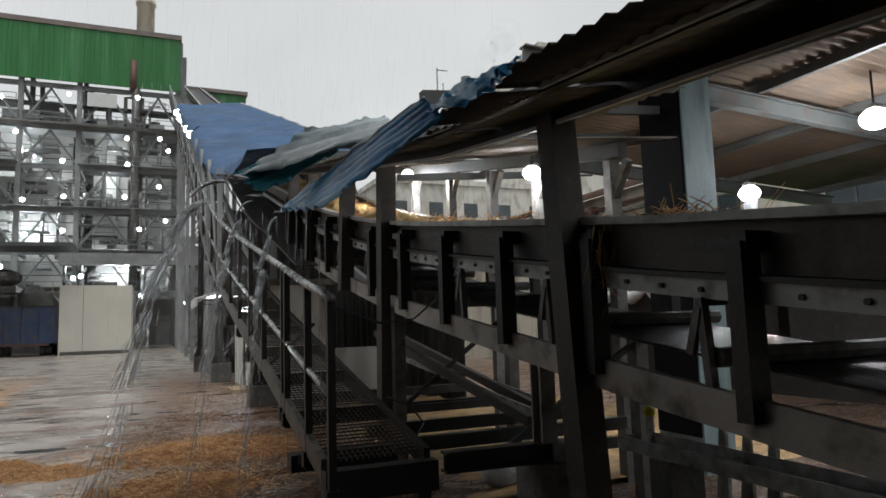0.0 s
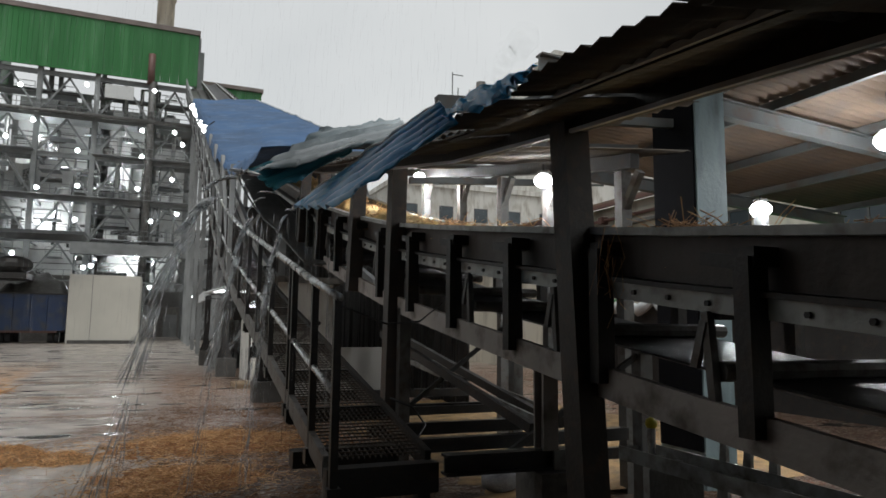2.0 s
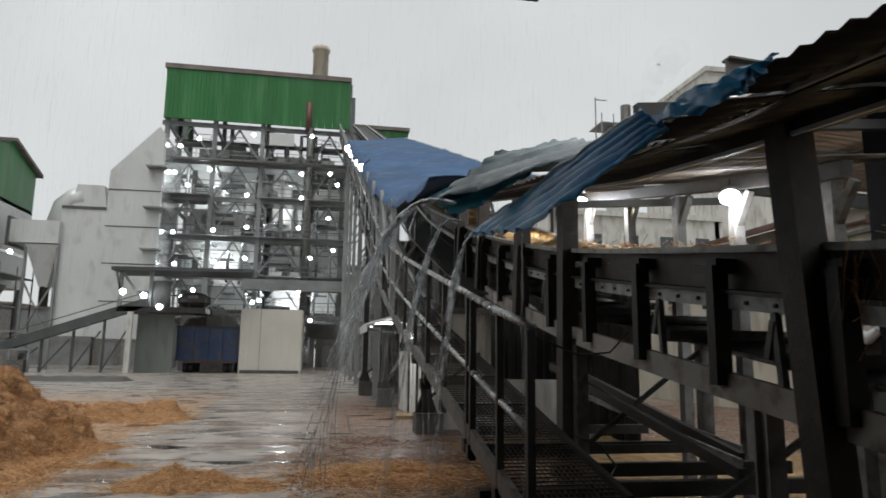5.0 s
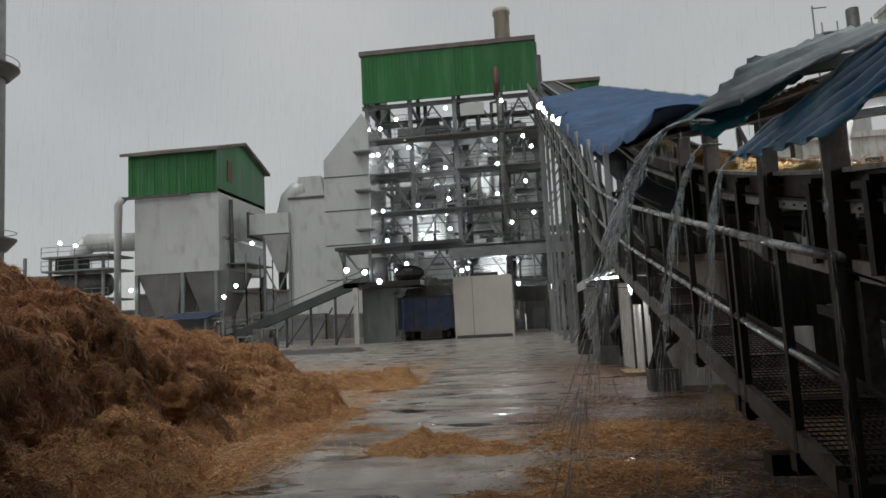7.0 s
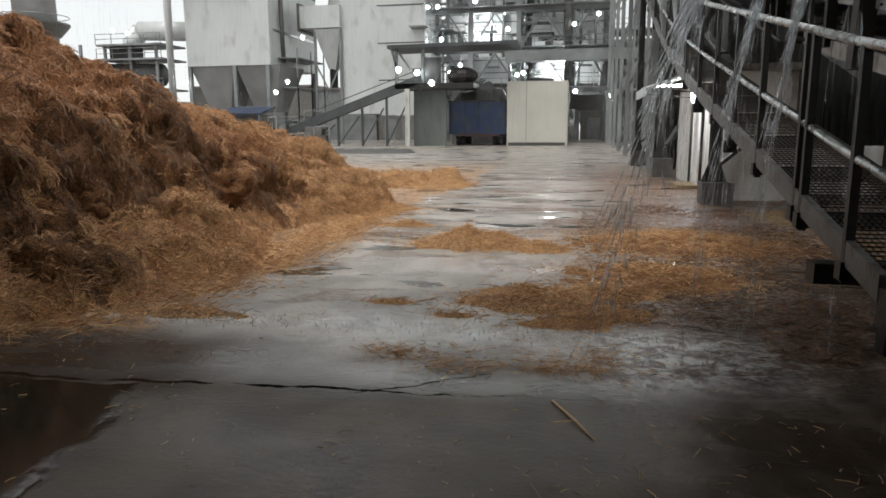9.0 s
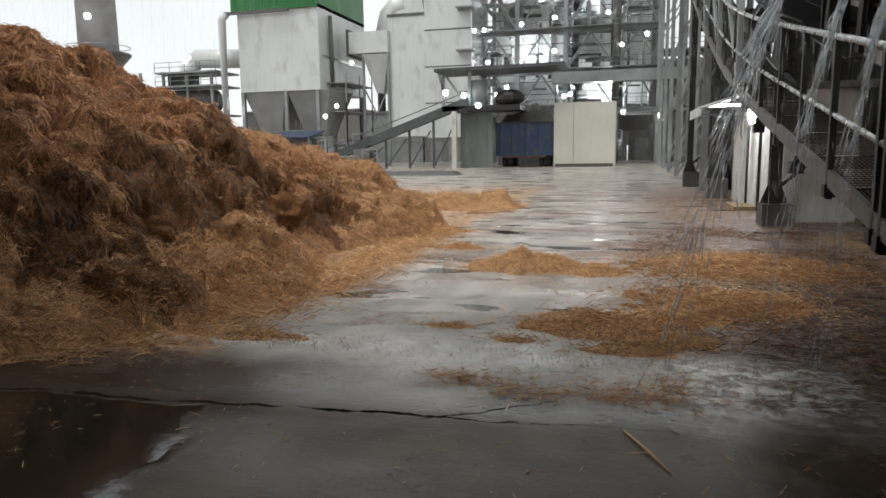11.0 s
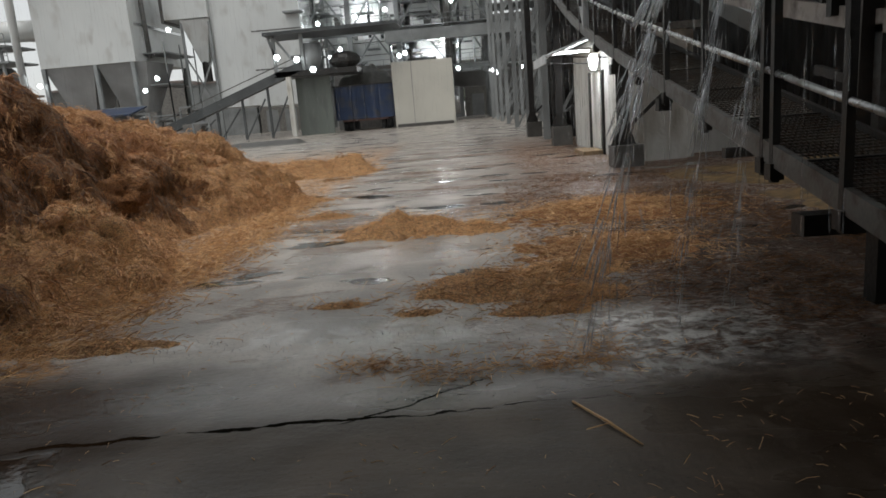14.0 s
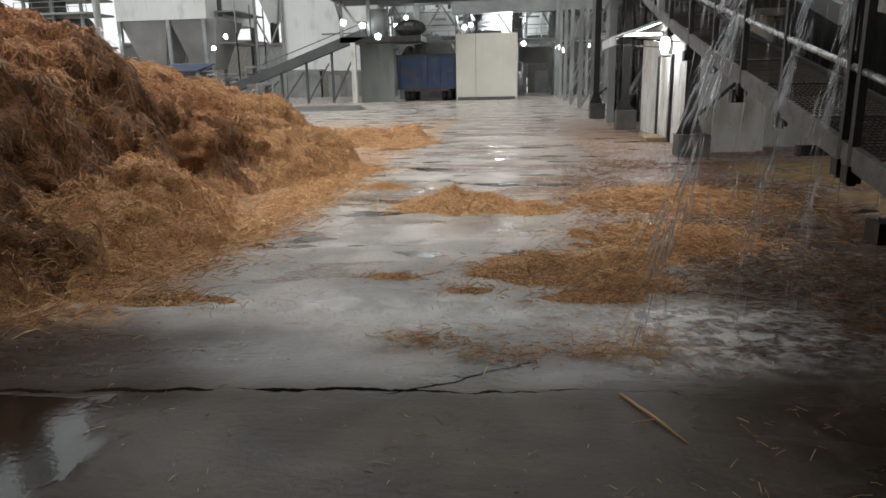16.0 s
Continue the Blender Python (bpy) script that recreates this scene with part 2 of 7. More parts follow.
def heap_material(name, brown, gold, dark):
    """Matted straw: brown and golden patches, with fibres as colour and relief."""
    m = bpy.data.materials.new(name)
    m.use_nodes = True
    n, l = m.node_tree.nodes, m.node_tree.links
    b = n["Principled BSDF"]
    b.inputs["Roughness"].default_value = 0.85
    tc = n.new("ShaderNodeTexCoord")

    def noise_node(scale, detail, dist, stretch=(1, 1, 1)):
        mp = n.new("ShaderNodeMapping")
        mp.inputs["Scale"].default_value = stretch
        l.new(tc.outputs["Object"], mp.inputs["Vector"])
        k = n.new("ShaderNodeTexNoise")
        k.inputs["Scale"].default_value, k.inputs["Detail"].default_value, k.inputs["Distortion"].default_value = scale, detail, dist
        l.new(mp.outputs[0], k.inputs["Vector"])
        return k.outputs["Fac"]

    def blend(f, lo, hi, a, c):
        r = n.new("ShaderNodeMapRange")
        r.inputs[1].default_value, r.inputs[2].default_value = lo, hi
        l.new(f, r.inputs[0])
        k = n.new("ShaderNodeMix")
        k.data_type = "RGBA"
        l.new(r.outputs[0], k.inputs[0])
        for i, v in ((6, a), (7, c)):
            if isinstance(v, tuple):
                k.inputs[i].default_value = (*v, 1)
            else:
                l.new(v, k.inputs[i])
        return k.outputs[2]

    sep = n.new("ShaderNodeSeparateXYZ")
    l.new(tc.outputs["Object"], sep.inputs[0])
    drift = n.new("ShaderNodeMath")
    drift.operation = "MULTIPLY_ADD"
    l.new(noise_node(0.7, 4, 0.8), drift.inputs[0])
    drift.inputs[1].default_value = 4.0
    l.new(sep.outputs[0], drift.inputs[2])
    patches = blend(drift.outputs[0], -3.3, -2.2, brown, gold)
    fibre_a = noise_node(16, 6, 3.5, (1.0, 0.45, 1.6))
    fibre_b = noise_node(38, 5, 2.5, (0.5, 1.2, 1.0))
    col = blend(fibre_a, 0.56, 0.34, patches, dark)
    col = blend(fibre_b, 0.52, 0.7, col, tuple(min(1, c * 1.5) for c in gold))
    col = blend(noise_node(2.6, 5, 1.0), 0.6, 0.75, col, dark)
    l.new(col, b.inputs["Base Color"])
    add = n.new("ShaderNodeMath")
    add.operation = "ADD"
    l.new(fibre_a, add.inputs[0])
    l.new(fibre_b, add.inputs[1])
    bp = n.new("ShaderNodeBump")
    bp.inputs["Strength"].default_value, bp.inputs["Distance"].default_value = 1.0, 0.06
    l.new(add.outputs[0], bp.inputs["Height"])
    l.new(bp.outputs[0], b.inputs["Normal"])
    return m


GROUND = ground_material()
STEEL = material("dark_wet_steel", (0.02, 0.019, 0.018), 0.5, 0.2, 3, 0.4, 0.25, 30, dirt=(0.04, 0.027, 0.019), dirt_amount=0.3)
STEEL_GREY = material("grey_painted_steel", (0.12, 0.12, 0.115), 0.5, 0.2, 3, 0.3, 0.2, 30, dirt=(0.06, 0.045, 0.035), dirt_amount=0.5)
POST = material("dark_rusty_post", (0.045, 0.038, 0.033), 0.55, 0.15, 3, 0.35, 0.25, 30, dirt=(0.075, 0.05, 0.035), dirt_amount=0.4)
GRATING = material("worn_dark_grating", (0.085, 0.08, 0.072), 0.4, 0.4, 6, 0.3, 0.2, 40, dirt=(0.08, 0.05, 0.03), dirt_amount=0.5)
PALE_STEEL = material("pale_painted_channel", (0.3, 0.31, 0.3), 0.5, 0.1, 2.5, 0.3, 0.2, 30, dirt=(0.09, 0.07, 0.055), dirt_amount=0.6)
GALV = material("wet_galvanised_pipe", (0.42, 0.43, 0.43), 0.3, 0.7, 6, 0.25, 0.2, 40, dirt=(0.15, 0.12, 0.1), dirt_amount=0.4)
FRAME = material("boiler_steelwork", (0.25, 0.26, 0.26), 0.55, 0.2, 0.5, 0.3, 0.1, 6)
FRAME_RED = material("red_oxide_steel", (0.16, 0.085, 0.07), 0.55, 0.1, 0.5, 0.3, 0.1, 6)
CASING = material("aluminium_lagging", (0.64, 0.65, 0.64), 0.42, 0.2, 0.3, 0.08, 0.15, 1.2, streak=0.5, dirt=(0.5, 0.49, 0.47), dirt_amount=0.25)
CASING_SHINY = material("bright_aluminium_lagging", (0.7, 0.71, 0.71), 0.22, 0.75, 0.5, 0.15, 0.8, 0.9)
CLADDING = material("green_profiled_sheet", (0.018, 0.165, 0.035), 0.42, 0.0, 0.35, 0.2, 0.15, 2.0, streak=0.08, dirt=(0.06, 0.24, 0.08), dirt_amount=0.35)
ROOF_EDGE = material("weathered_roof_flashing", (0.2, 0.165, 0.15), 0.7, 0.0, 0.6, 0.3, 0.2, 6)
PLASTER = material("stained_white_plaster", (0.62, 0.61, 0.57), 0.8, 0, 0.8, 0.14, 0.3, 14, streak=0.3, dirt=(0.36, 0.33, 0.28), dirt_amount=0.45)
TANK = material("pale_render", (0.56, 0.54, 0.48), 0.8, 0, 0.4, 0.07, 0.2, 6)
BEIGE = material("cream_wall_paint", (0.7, 0.66, 0.55), 0.8, 0, 0.4, 0.12, 0.2, 8, streak=0.3, dirt=(0.38, 0.34, 0.27), dirt_amount=0.4)
CONCRETE = material("old_concrete", (0.2, 0.19, 0.175), 0.75, 0, 3, 0.35, 0.6, 25, dirt=(0.08, 0.075, 0.07), dirt_amount=0.5)
DARK_CONCRETE = material("wet_dark_concrete", (0.07, 0.066, 0.06), 0.5, 0, 3, 0.35, 0.6, 25)
TARP_BLUE = material("wet_blue_tarpaulin", (0.02, 0.24, 0.5), 0.3, 0, 1.5, 0.35, 0.4, 7, dirt=(0.12, 0.34, 0.5), dirt_amount=0.3)
TARP_FAR = material("faded_blue_tarpaulin", (0.03, 0.09, 0.2), 0.75, 0, 0.5, 0.3, 0.6, 2, dirt=(0.07, 0.14, 0.26), dirt_amount=0.3)
TARP_TEAL = material("wet_teal_tarpaulin", (0.05, 0.25, 0.31), 0.3, 0, 1.5, 0.3, 0.5, 7)
TARP_GREY = material("grey_plastic_sheeting", (0.3, 0.38, 0.41), 0.3, 0, 1.2, 0.35, 0.6, 5, dirt=(0.1, 0.15, 0.17), dirt_amount=0.6)
TARP_EDGE = material("white_tarpaulin_hem", (0.55, 0.57, 0.58), 0.5, 0, 3, 0.2, 0.3, 10)
SHEET_DARK = material("blackened_roof_sheet", (0.085, 0.072, 0.06), 0.7, 0.1, 2, 0.4, 0.4, 18, dirt=(0.1, 0.075, 0.05), dirt_amount=0.4)
SHEET_WARM = material("brown_fibre_cement_sheet", (0.2, 0.145, 0.105), 0.8, 0, 0.8, 0.3, 0.3, 10, dirt=(0.14, 0.115, 0.1), dirt_amount=0.5)
SKIRT = material("brown_stained_skirt_plate", (0.085, 0.07, 0.06), 0.55, 0.1, 1.5, 0.3, 0.25, 25, streak=0.4, dirt=(0.04, 0.03, 0.025), dirt_amount=0.4)
CHANNEL = material("pale_grey_bolted_channel", (0.42, 0.44, 0.42), 0.5, 0.1, 2, 0.25, 0.2, 30, dirt=(0.16, 0.14, 0.12), dirt_amount=0.4)
BEAM = material("dull_plate_beam", (0.36, 0.325, 0.295), 0.6, 0.1, 1.6, 0.25, 0.25, 25, dirt=(0.1, 0.08, 0.065), dirt_amount=0.4)
# near-black, almost without gloss: stands in for shade on the shed column
SHADE_BLACK = material("shaded_side_black", (0.006, 0.006, 0.007), 0.8, 0, 3, 0.3, 0.2, 20)
SHADE_BLACK.node_tree.nodes["Principled BSDF"].inputs["Specular IOR Level"].default_value = 0.05
RAFTER = material("grey_green_rafter_paint", (0.13, 0.14, 0.14), 0.55, 0.1, 1.5, 0.25, 0.2, 20, dirt=(0.13, 0.1, 0.08), dirt_amount=0.4)
COLUMN_BLUE = material("blue_grey_column_paint", (0.24, 0.32, 0.34), 0.5, 0.05, 2, 0.2, 0.25, 20, streak=0.25, dirt=(0.12, 0.15, 0.16), dirt_amount=0.5)
RUBBER = material("black_conveyor_rubber", (0.02, 0.02, 0.021), 0.55, 0, 3, 0.4, 0.3, 30)
STRAW = material("golden_bagasse_straw", (0.24, 0.15, 0.062), 0.75, 0, 5, 0.55, 0.4, 60)
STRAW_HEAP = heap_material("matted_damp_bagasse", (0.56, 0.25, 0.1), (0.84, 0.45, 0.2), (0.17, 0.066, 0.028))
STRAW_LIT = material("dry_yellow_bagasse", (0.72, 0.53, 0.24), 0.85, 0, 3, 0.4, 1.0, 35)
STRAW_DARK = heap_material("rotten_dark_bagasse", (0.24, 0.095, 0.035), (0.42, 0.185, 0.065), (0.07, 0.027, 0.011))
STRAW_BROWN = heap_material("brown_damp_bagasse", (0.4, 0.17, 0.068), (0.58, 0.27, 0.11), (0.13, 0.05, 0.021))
WOOD = material("weathered_plank", (0.3, 0.21, 0.12), 0.7, 0, 4, 0.3, 0.4, 30, streak=0.2)
TRUCK_BLUE = material("truck_blue_paint", (0.014, 0.034, 0.09), 0.5, 0.1, 0.5, 0.3, 0.2, 4, dirt=(0.05, 0.05, 0.055), dirt_amount=0.5)
CONVEYOR_GREY = material("dark_grey_conveyor_steel", (0.075, 0.08, 0.082), 0.55, 0.2, 0.5, 0.3, 0.1, 6)
PANEL_GREEN = material("stained_grey_green_panel", (0.13, 0.145, 0.13), 0.75, 0, 0.35, 0.25, 0.1, 2, streak=0.25, dirt=(0.07, 0.075, 0.07), dirt_amount=0.4)
HOPPER = material("grey_dusty_hopper", (0.27, 0.265, 0.26), 0.7, 0, 0.5, 0.2, 0.2, 4)
GLASS = material("dark_window_glass", (0.06, 0.075, 0.085), 0.12, 0.0, 0.6, 0.3, 0.02, 3)
YELLOW = material("yellow_plastic", (0.6, 0.5, 0.03), 0.5, 0, 6, 0.2, 0.2, 30)
SACK = material("grey_woven_sack", (0.35, 0.35, 0.36), 0.7, 0, 6, 0.3, 0.6, 40)
LAMP = glow("floodlight_glass", (0.95, 0.98, 1.0), 14)
LAMP_FAR = glow("plant_lamp_glass", (0.9, 0.97, 1.0), 9)
TUBE = glow("fluorescent_tube_glass", (0.95, 0.98, 1.0), 9)
WATER = watery("falling_water", 0.8, 0.45)
DRIP = watery("dripping_water", 0.3)
RAIN = watery("rain_water", 0.08)
STEAM = watery("thin_steam", 0.035)


# ---- mesh builders ----
class Mesh:
    """Collects boxes, beams, tubes and sheets into one mesh."""

    def __init__(self):
        self.v, self.f = [], []

    def add(self, verts, faces):
        k = len(self.v)
        self.v += [tuple(p) for p in verts]
        self.f += [tuple(i + k for i in q) for q in faces]
        return self

    def box(self, x0, y0, z0, x1, y1, z1):
        return self.add([(x0, y0, z0), (x1, y0, z0), (x1, y1, z0), (x0, y1, z0), (x0, y0, z1), (x1, y0, z1), (x1, y1, z1), (x0, y1, z1)],
                        [(3, 2, 1, 0), (4, 5, 6, 7), (0, 1, 5, 4), (1, 2, 6, 5), (2, 3, 7, 6), (3, 0, 4, 7)])

    def bar(self, p, q, w, h, up=(0, 0, 1)):
        """A bar of width w and height h from p to q."""
        p, q = Vector(p), Vector(q)
        d = (q - p).normalized()
        s = d.cross(Vector(up))
        if s.length < 1e-3:
            s = d.cross(Vector((0, 1, 0)))
        s.normalize()
        t = s.cross(d).normalized()
        c = [(-w / 2, -h / 2), (w / 2, -h / 2), (w / 2, h / 2), (-w / 2, h / 2)]
        return self.add([p + s * a + t * b for a, b in c] + [q + s * a + t * b for a, b in c],
                        [(3, 2, 1, 0), (4, 5, 6, 7), (0, 1, 5, 4), (1, 2, 6, 5), (2, 3, 7, 6), (3, 0, 4, 7)])

    def sweep(self, pts, w, h):
        """One continuous bar of width w and height h along a line that keeps its x."""
        pts = [Vector(p) for p in pts]
        verts = [(p.x + a * w / 2, p.y, p.z + c * h / 2) for p in pts for a, c in ((-1, -1), (1, -1), (1, 1), (-1, 1))]
        faces = [(4 * i + k, 4 * i + (k + 1) % 4, 4 * i + 4 + (k + 1) % 4, 4 * i + 4 + k) for i in range(len(pts) - 1) for k in range(4)]
        e = 4 * (len(pts) - 1)
        return self.add(verts, faces + [(3, 2, 1, 0), (e, e + 1, e + 2, e + 3)])

    def ibeam(self, p, q, w, h, t=0.02, up=(0, 0, 1)):
        p, q = Vector(p), Vector(q)
        d = (q - p).normalized()
        s = d.cross(Vector(up))
        if s.length < 1e-3:
            s = d.cross(Vector((0, 1, 0)))
        s.normalize()
        n = s.cross(d).normalized()
        self.bar(p, q, t, h - t, up)
        for e in (-1, 1):
            o = n * (e * (h / 2 - t / 2))
            self.bar(p + o, q + o, w, t, up)
        return self

    def tube(self, pts, r, n=8, closed_ends=True):
        pts = [Vector(p) for p in pts]
        rings = []
        for i, p in enumerate(pts):
            d = (pts[min(i + 1, len(pts) - 1)] - pts[max(i - 1, 0)]).normalized()
            s = d.cross(Vector((0, 0, 1)))
            if s.length < 1e-3:
                s = d.cross(Vector((0, 1, 0)))
            s.normalize()
            t = s.cross(d).normalized()
            rr = r[i] if isinstance(r, (list, tuple)) else r
            rings.append([p + (s * math.cos(2 * math.pi * k / n) + t * math.sin(2 * math.pi * k / n)) * rr for k in range(n)])
        verts = [v for g in rings for v in g]
        faces = [(i * n + k, i * n + (k + 1) % n, (i + 1) * n + (k + 1) % n, (i + 1) * n + k) for i in range(len(pts) - 1) for k in range(n)]
        if closed_ends:
            faces += [tuple(range(n - 1, -1, -1)), tuple((len(pts) - 1) * n + k for k in range(n))]
        return self.add(verts, faces)

    def ball(self, c, r, seg=10, rings=7, squash=(1, 1, 1)):
        c = Vector(c)
        verts, faces = [], []
        for i in range(rings + 1):
            a = math.pi * i / rings
            for k in range(seg):
                b = 2 * math.pi * k / seg
                verts.append(c + Vector((math.sin(a) * math.cos(b) * squash[0], math.sin(a) * math.sin(b) * squash[1], math.cos(a) * squash[2])) * r)
        for i in range(rings):
            for k in range(seg):
                faces.append((i * seg + k, i * seg + (k + 1) % seg, (i + 1) * seg + (k + 1) % seg, (i + 1) * seg + k))
        return self.add(verts, faces)

    def sheet(self, fn, nu, nv, thick=0.0):
        """A sheet through fn(a, b), a and b from 0 to 1, with a thickness downwards."""
        k = [fn(i / nu, j / nv) for i in range(nu + 1) for j in range(nv + 1)]
        w = nv + 1
        f = [(i * w + j, (i + 1) * w + j, (i + 1) * w + j + 1, i * w + j + 1) for i in range(nu) for j in range(nv)]
        self.add(k, f)
        if thick:
            self.add([(p[0], p[1], p[2] - thick) for p in k], [q[::-1] for q in f])
            top, low = len(self.v) - 2 * len(k), len(self.v) - len(k)
            edge = [i * w for i in range(nu + 1)] + [nu * w + j for j in range(1, w)] + [i * w + nv for i in range(nu - 1, -1, -1)] + [j for j in range(nv - 1, 0, -1)]
            for a, b in zip(edge, edge[1:] + edge[:1]):
                self.f.append((top + b, top + a, low + a, low + b))
        return self

    def data(self, name, mat, smooth=False):
        me = bpy.data.meshes.new(name)
        me.from_pydata(self.v, [], self.f)
        me.materials.append(mat)
        if smooth:
            me.polygons.foreach_set("use_smooth", [True] * len(self.f))
        me.update()
        return me


def part(name, mesh, mat, parent=None, label="", smooth=False):
    data = mesh.data(name, mat, smooth) if isinstance(mesh, Mesh) else mesh
    ob = new(name, data)
    if parent:
        ob.parent = parent
    if label:
        ob["label"] = label
    return ob


def empty(name, at=(0, 0, 0)):
    ob = new(name)
    ob.location = at
    ob.empty_display_size = 0.2
    return ob


def at(ob, x, y, z):
    ob.location = (x, y, z)
    return ob


def fbm(x, y, z=0.0, octaves=4):
    return noise.fractal(Vector((x, y, z)), 0.9, 2.1, octaves)


def lerp_profile(y, ys, zs):
    return float(np.interp(y, ys, zs))


def deck_z(y):
    return lerp_profile(y, (-6, 2, 4, 11, 13, 15, 18, 80), (-0.3, 0.4, 0.7, 2.17, 2.66, 3.2, 4.24, 28.4))


def eave_z(y):
    return lerp_profile(y, (-6, 0, 1.6, 2.95, 5, 8, 12, 14.7, 18, 44, 80), (2.3, 2.78, 2.95, 3.08, 3.33, 3.88, 4.68, 5.4, 6.5, 16.0, 30.0))


def belt_z(y):
    return lerp_profile(y, (-8, 0.8, 1.56, 3.3, 5, 7, 9, 11, 18, 80), (1.5, 2.09, 2.17, 2.41, 2.65, 2.95, 3.35, 3.8, 5.85, 30.0))


# ---- the setting ----
def make_ground():
    xs = sorted(set([-1500, -700, -350, -180, -100, -60, -40] + [round(-30 + 0.5 * i, 2) for i in range(121)] + [40, 60, 100, 180, 350, 700, 1500]))
    ys = sorted(set([-1500, -600, -200, -80, -40, -20] + [round(-10 + 0.5 * i, 2) for i in range(101)] + [45, 55, 70, 90, 130, 200, 350, 700, 1500]))
    verts = []
    for y in ys:
        for x in xs:
            near = max(0.0, 1 - math.hypot(x, y - 8) / 40)
            verts.append((x, y, 0.012 * near * fbm(x * 0.5, y * 0.5)))
    w = len(xs)
    faces = [(j * w + i, j * w + i + 1, (j + 1) * w + i + 1, (j + 1) * w + i) for j in range(len(ys) - 1) for i in range(w - 1)]
    g = Mesh().add(verts, faces)
    tagged(part("ground", g, GROUND, smooth=True), "wet cracked concrete yard strewn with straw", "ground", kind="structure")


make_ground()


# ---- straw ----
HEAP_Y = (1, 3, 4.1, 5.3, 6.4, 7.1, 8, 9.4, 10.5, 12, 13.5, 15, 17, 19, 23)
HEAP_TOE = (-5.3, -4.5, -3.95, -3.35, -3.05, -3.0, -3.4, -3.95, -3.8, -3.2, -3.15, -3.7, -4.7, -6.1, -8.6)


def heap_toe(y):
    return lerp_profile(y, HEAP_Y, HEAP_TOE) + 0.22 * fbm(y * 0.9, 3.0)


def heap_face(y):
    """Foot of the steep dug face, behind the bench of fallen straw."""
    return heap_toe(y) - lerp_profile(y, (3, 5, 6.4, 7.6, 8.6, 9.6, 11, 14), (0.75, 1.05, 1.35, 1.2, 0.75, 0.4, 0.5, 0.9)) + 0.3 * fbm(y * 1.7, 11.0)


def heap_zone(x, y):
    """0: golden fallen straw, 1: brown upper slope, 2: the dark rotten face and two slipped lumps."""
    du = heap_face(y) - x + 0.3 * fbm(x * 2.1, y * 2.1, 4.0)
    if math.hypot((x + 3.8) / 0.36, (y - 5.2) / 0.32) < 1 + 0.5 * fbm(x * 3, y * 3, 9.0):
        return 2
    if 4.7 < y < 11 and -0.05 < du < 0.5 + 0.3 * fbm(y * 1.3, 7.0):
        return 2
    return 1 if du > 0.5 and y + 0.6 * fbm(x, y, 2.0) < 11.6 else 0


def heap_height(x, y):
    d = heap_toe(y) - x
    if d <= 0:
        return -0.1
    bench = lerp_profile(y, (1, 3, 5, 6.5, 8, 9, 10.5, 12, 14, 17, 19, 23), (0.2, 0.28, 0.42, 0.6, 0.62, 0.45, 0.55, 0.68, 0.66, 0.5, 0.3, 0.1)) * (1 - math.exp(-d / 0.42))
    bench *= 1 + 0.55 * fbm(x * 1.1, y * 1.1, 5.0) + 0.25 * abs(fbm(x * 2.6, y * 2.6, 6.0, 3))
    du = heap_face(y) - x
    h = bench
    if du > 0:
        steep = lerp_profile(y, (1, 3, 5, 8, 9.2, 10.5, 12), (0.3, 0.4, 0.65, 0.75, 0.6, 0.25, 0.0))
        slope = lerp_profile(y, (1, 8, 10.5, 12, 20), (0.56, 0.6, 0.5, 0.38, 0.32))
        h += steep * (1 - math.exp(-((du / 0.42) ** 1.5))) + slope * du
        # slumped terraces across the upper slope
        h += 0.16 * math.sin(du * 3.1 + 2.2 * fbm(x * 0.5, y * 0.6, 1.0)) * min(1, du) * (1 if y < 12 else 0.6)
    top = lerp_profile(y, (1, 4, 6.5, 8.3, 9.3, 10.6, 12.5, 14, 15.3, 17, 19, 22, 23), (2.0, 2.8, 3.25, 3.55, 3.25, 2.5, 1.95, 1.95, 2.3, 2.0, 1.1, 0.3, 0.05))
    k = 0.3
    h = h - k * math.log1p(math.exp((h - top) / k)) if h - top < 6 else top
    grow = min(1, d * 1.3)
    h += (0.2 * fbm(x * 0.9, y * 0.9, 1.0, 3) + 0.2 * (0.45 - abs(fbm(x * 1.7, y * 1.7, 8.0, 3))) + 0.05 * fbm(x * 4.5, y * 4.5, 2.0, 3) + 0.035 * fbm(x * 3, y * 11, 6.0, 3)) * grow
    return max(0.015, h)


def low_ridge(x, y):
    """The long low bank that runs out from the heap."""
    line = 18.6 + 0.25 * math.sin(x * 1.3)
    along = min(1, max(0, (-2.35 - x) / 0.5)) * min(1, max(0, (x + 9.5) / 1.0))
    return 0.42 * math.exp(-((y - line) / 0.75) ** 2) * along * (1 + 0.35 * fbm(x * 1.5, y * 1.5)) - 0.03


MOUNDS = [(-0.75, 8.95, 0.85, 0.5, 0.2), (0.15, 8.75, 0.4, 0.32, 0.1), (0.3, 5.95, 0.68, 0.46, 0.11), (0.85, 5.6, 0.45, 0.35, 0.05), (1.0, 6.4, 0.5, 0.35, 0.05), (0.55, 5.25, 0.35, 0.2, 0.03), (-0.35, 5.35, 0.22, 0.1, 0.02),
          (-2.1, 10.6, 0.5, 0.16, 0.06),
          (-2.75, 5.0, 0.55, 0.16, 0.05), (-1.0, 5.7, 0.22, 0.1, 0.03), (2.0, 9.5, 1.3, 1.0, 0.1), (1.5, 7.2, 0.9, 0.7, 0.07), (-3.0, 12.9, 0.6, 0.25, 0.1)]


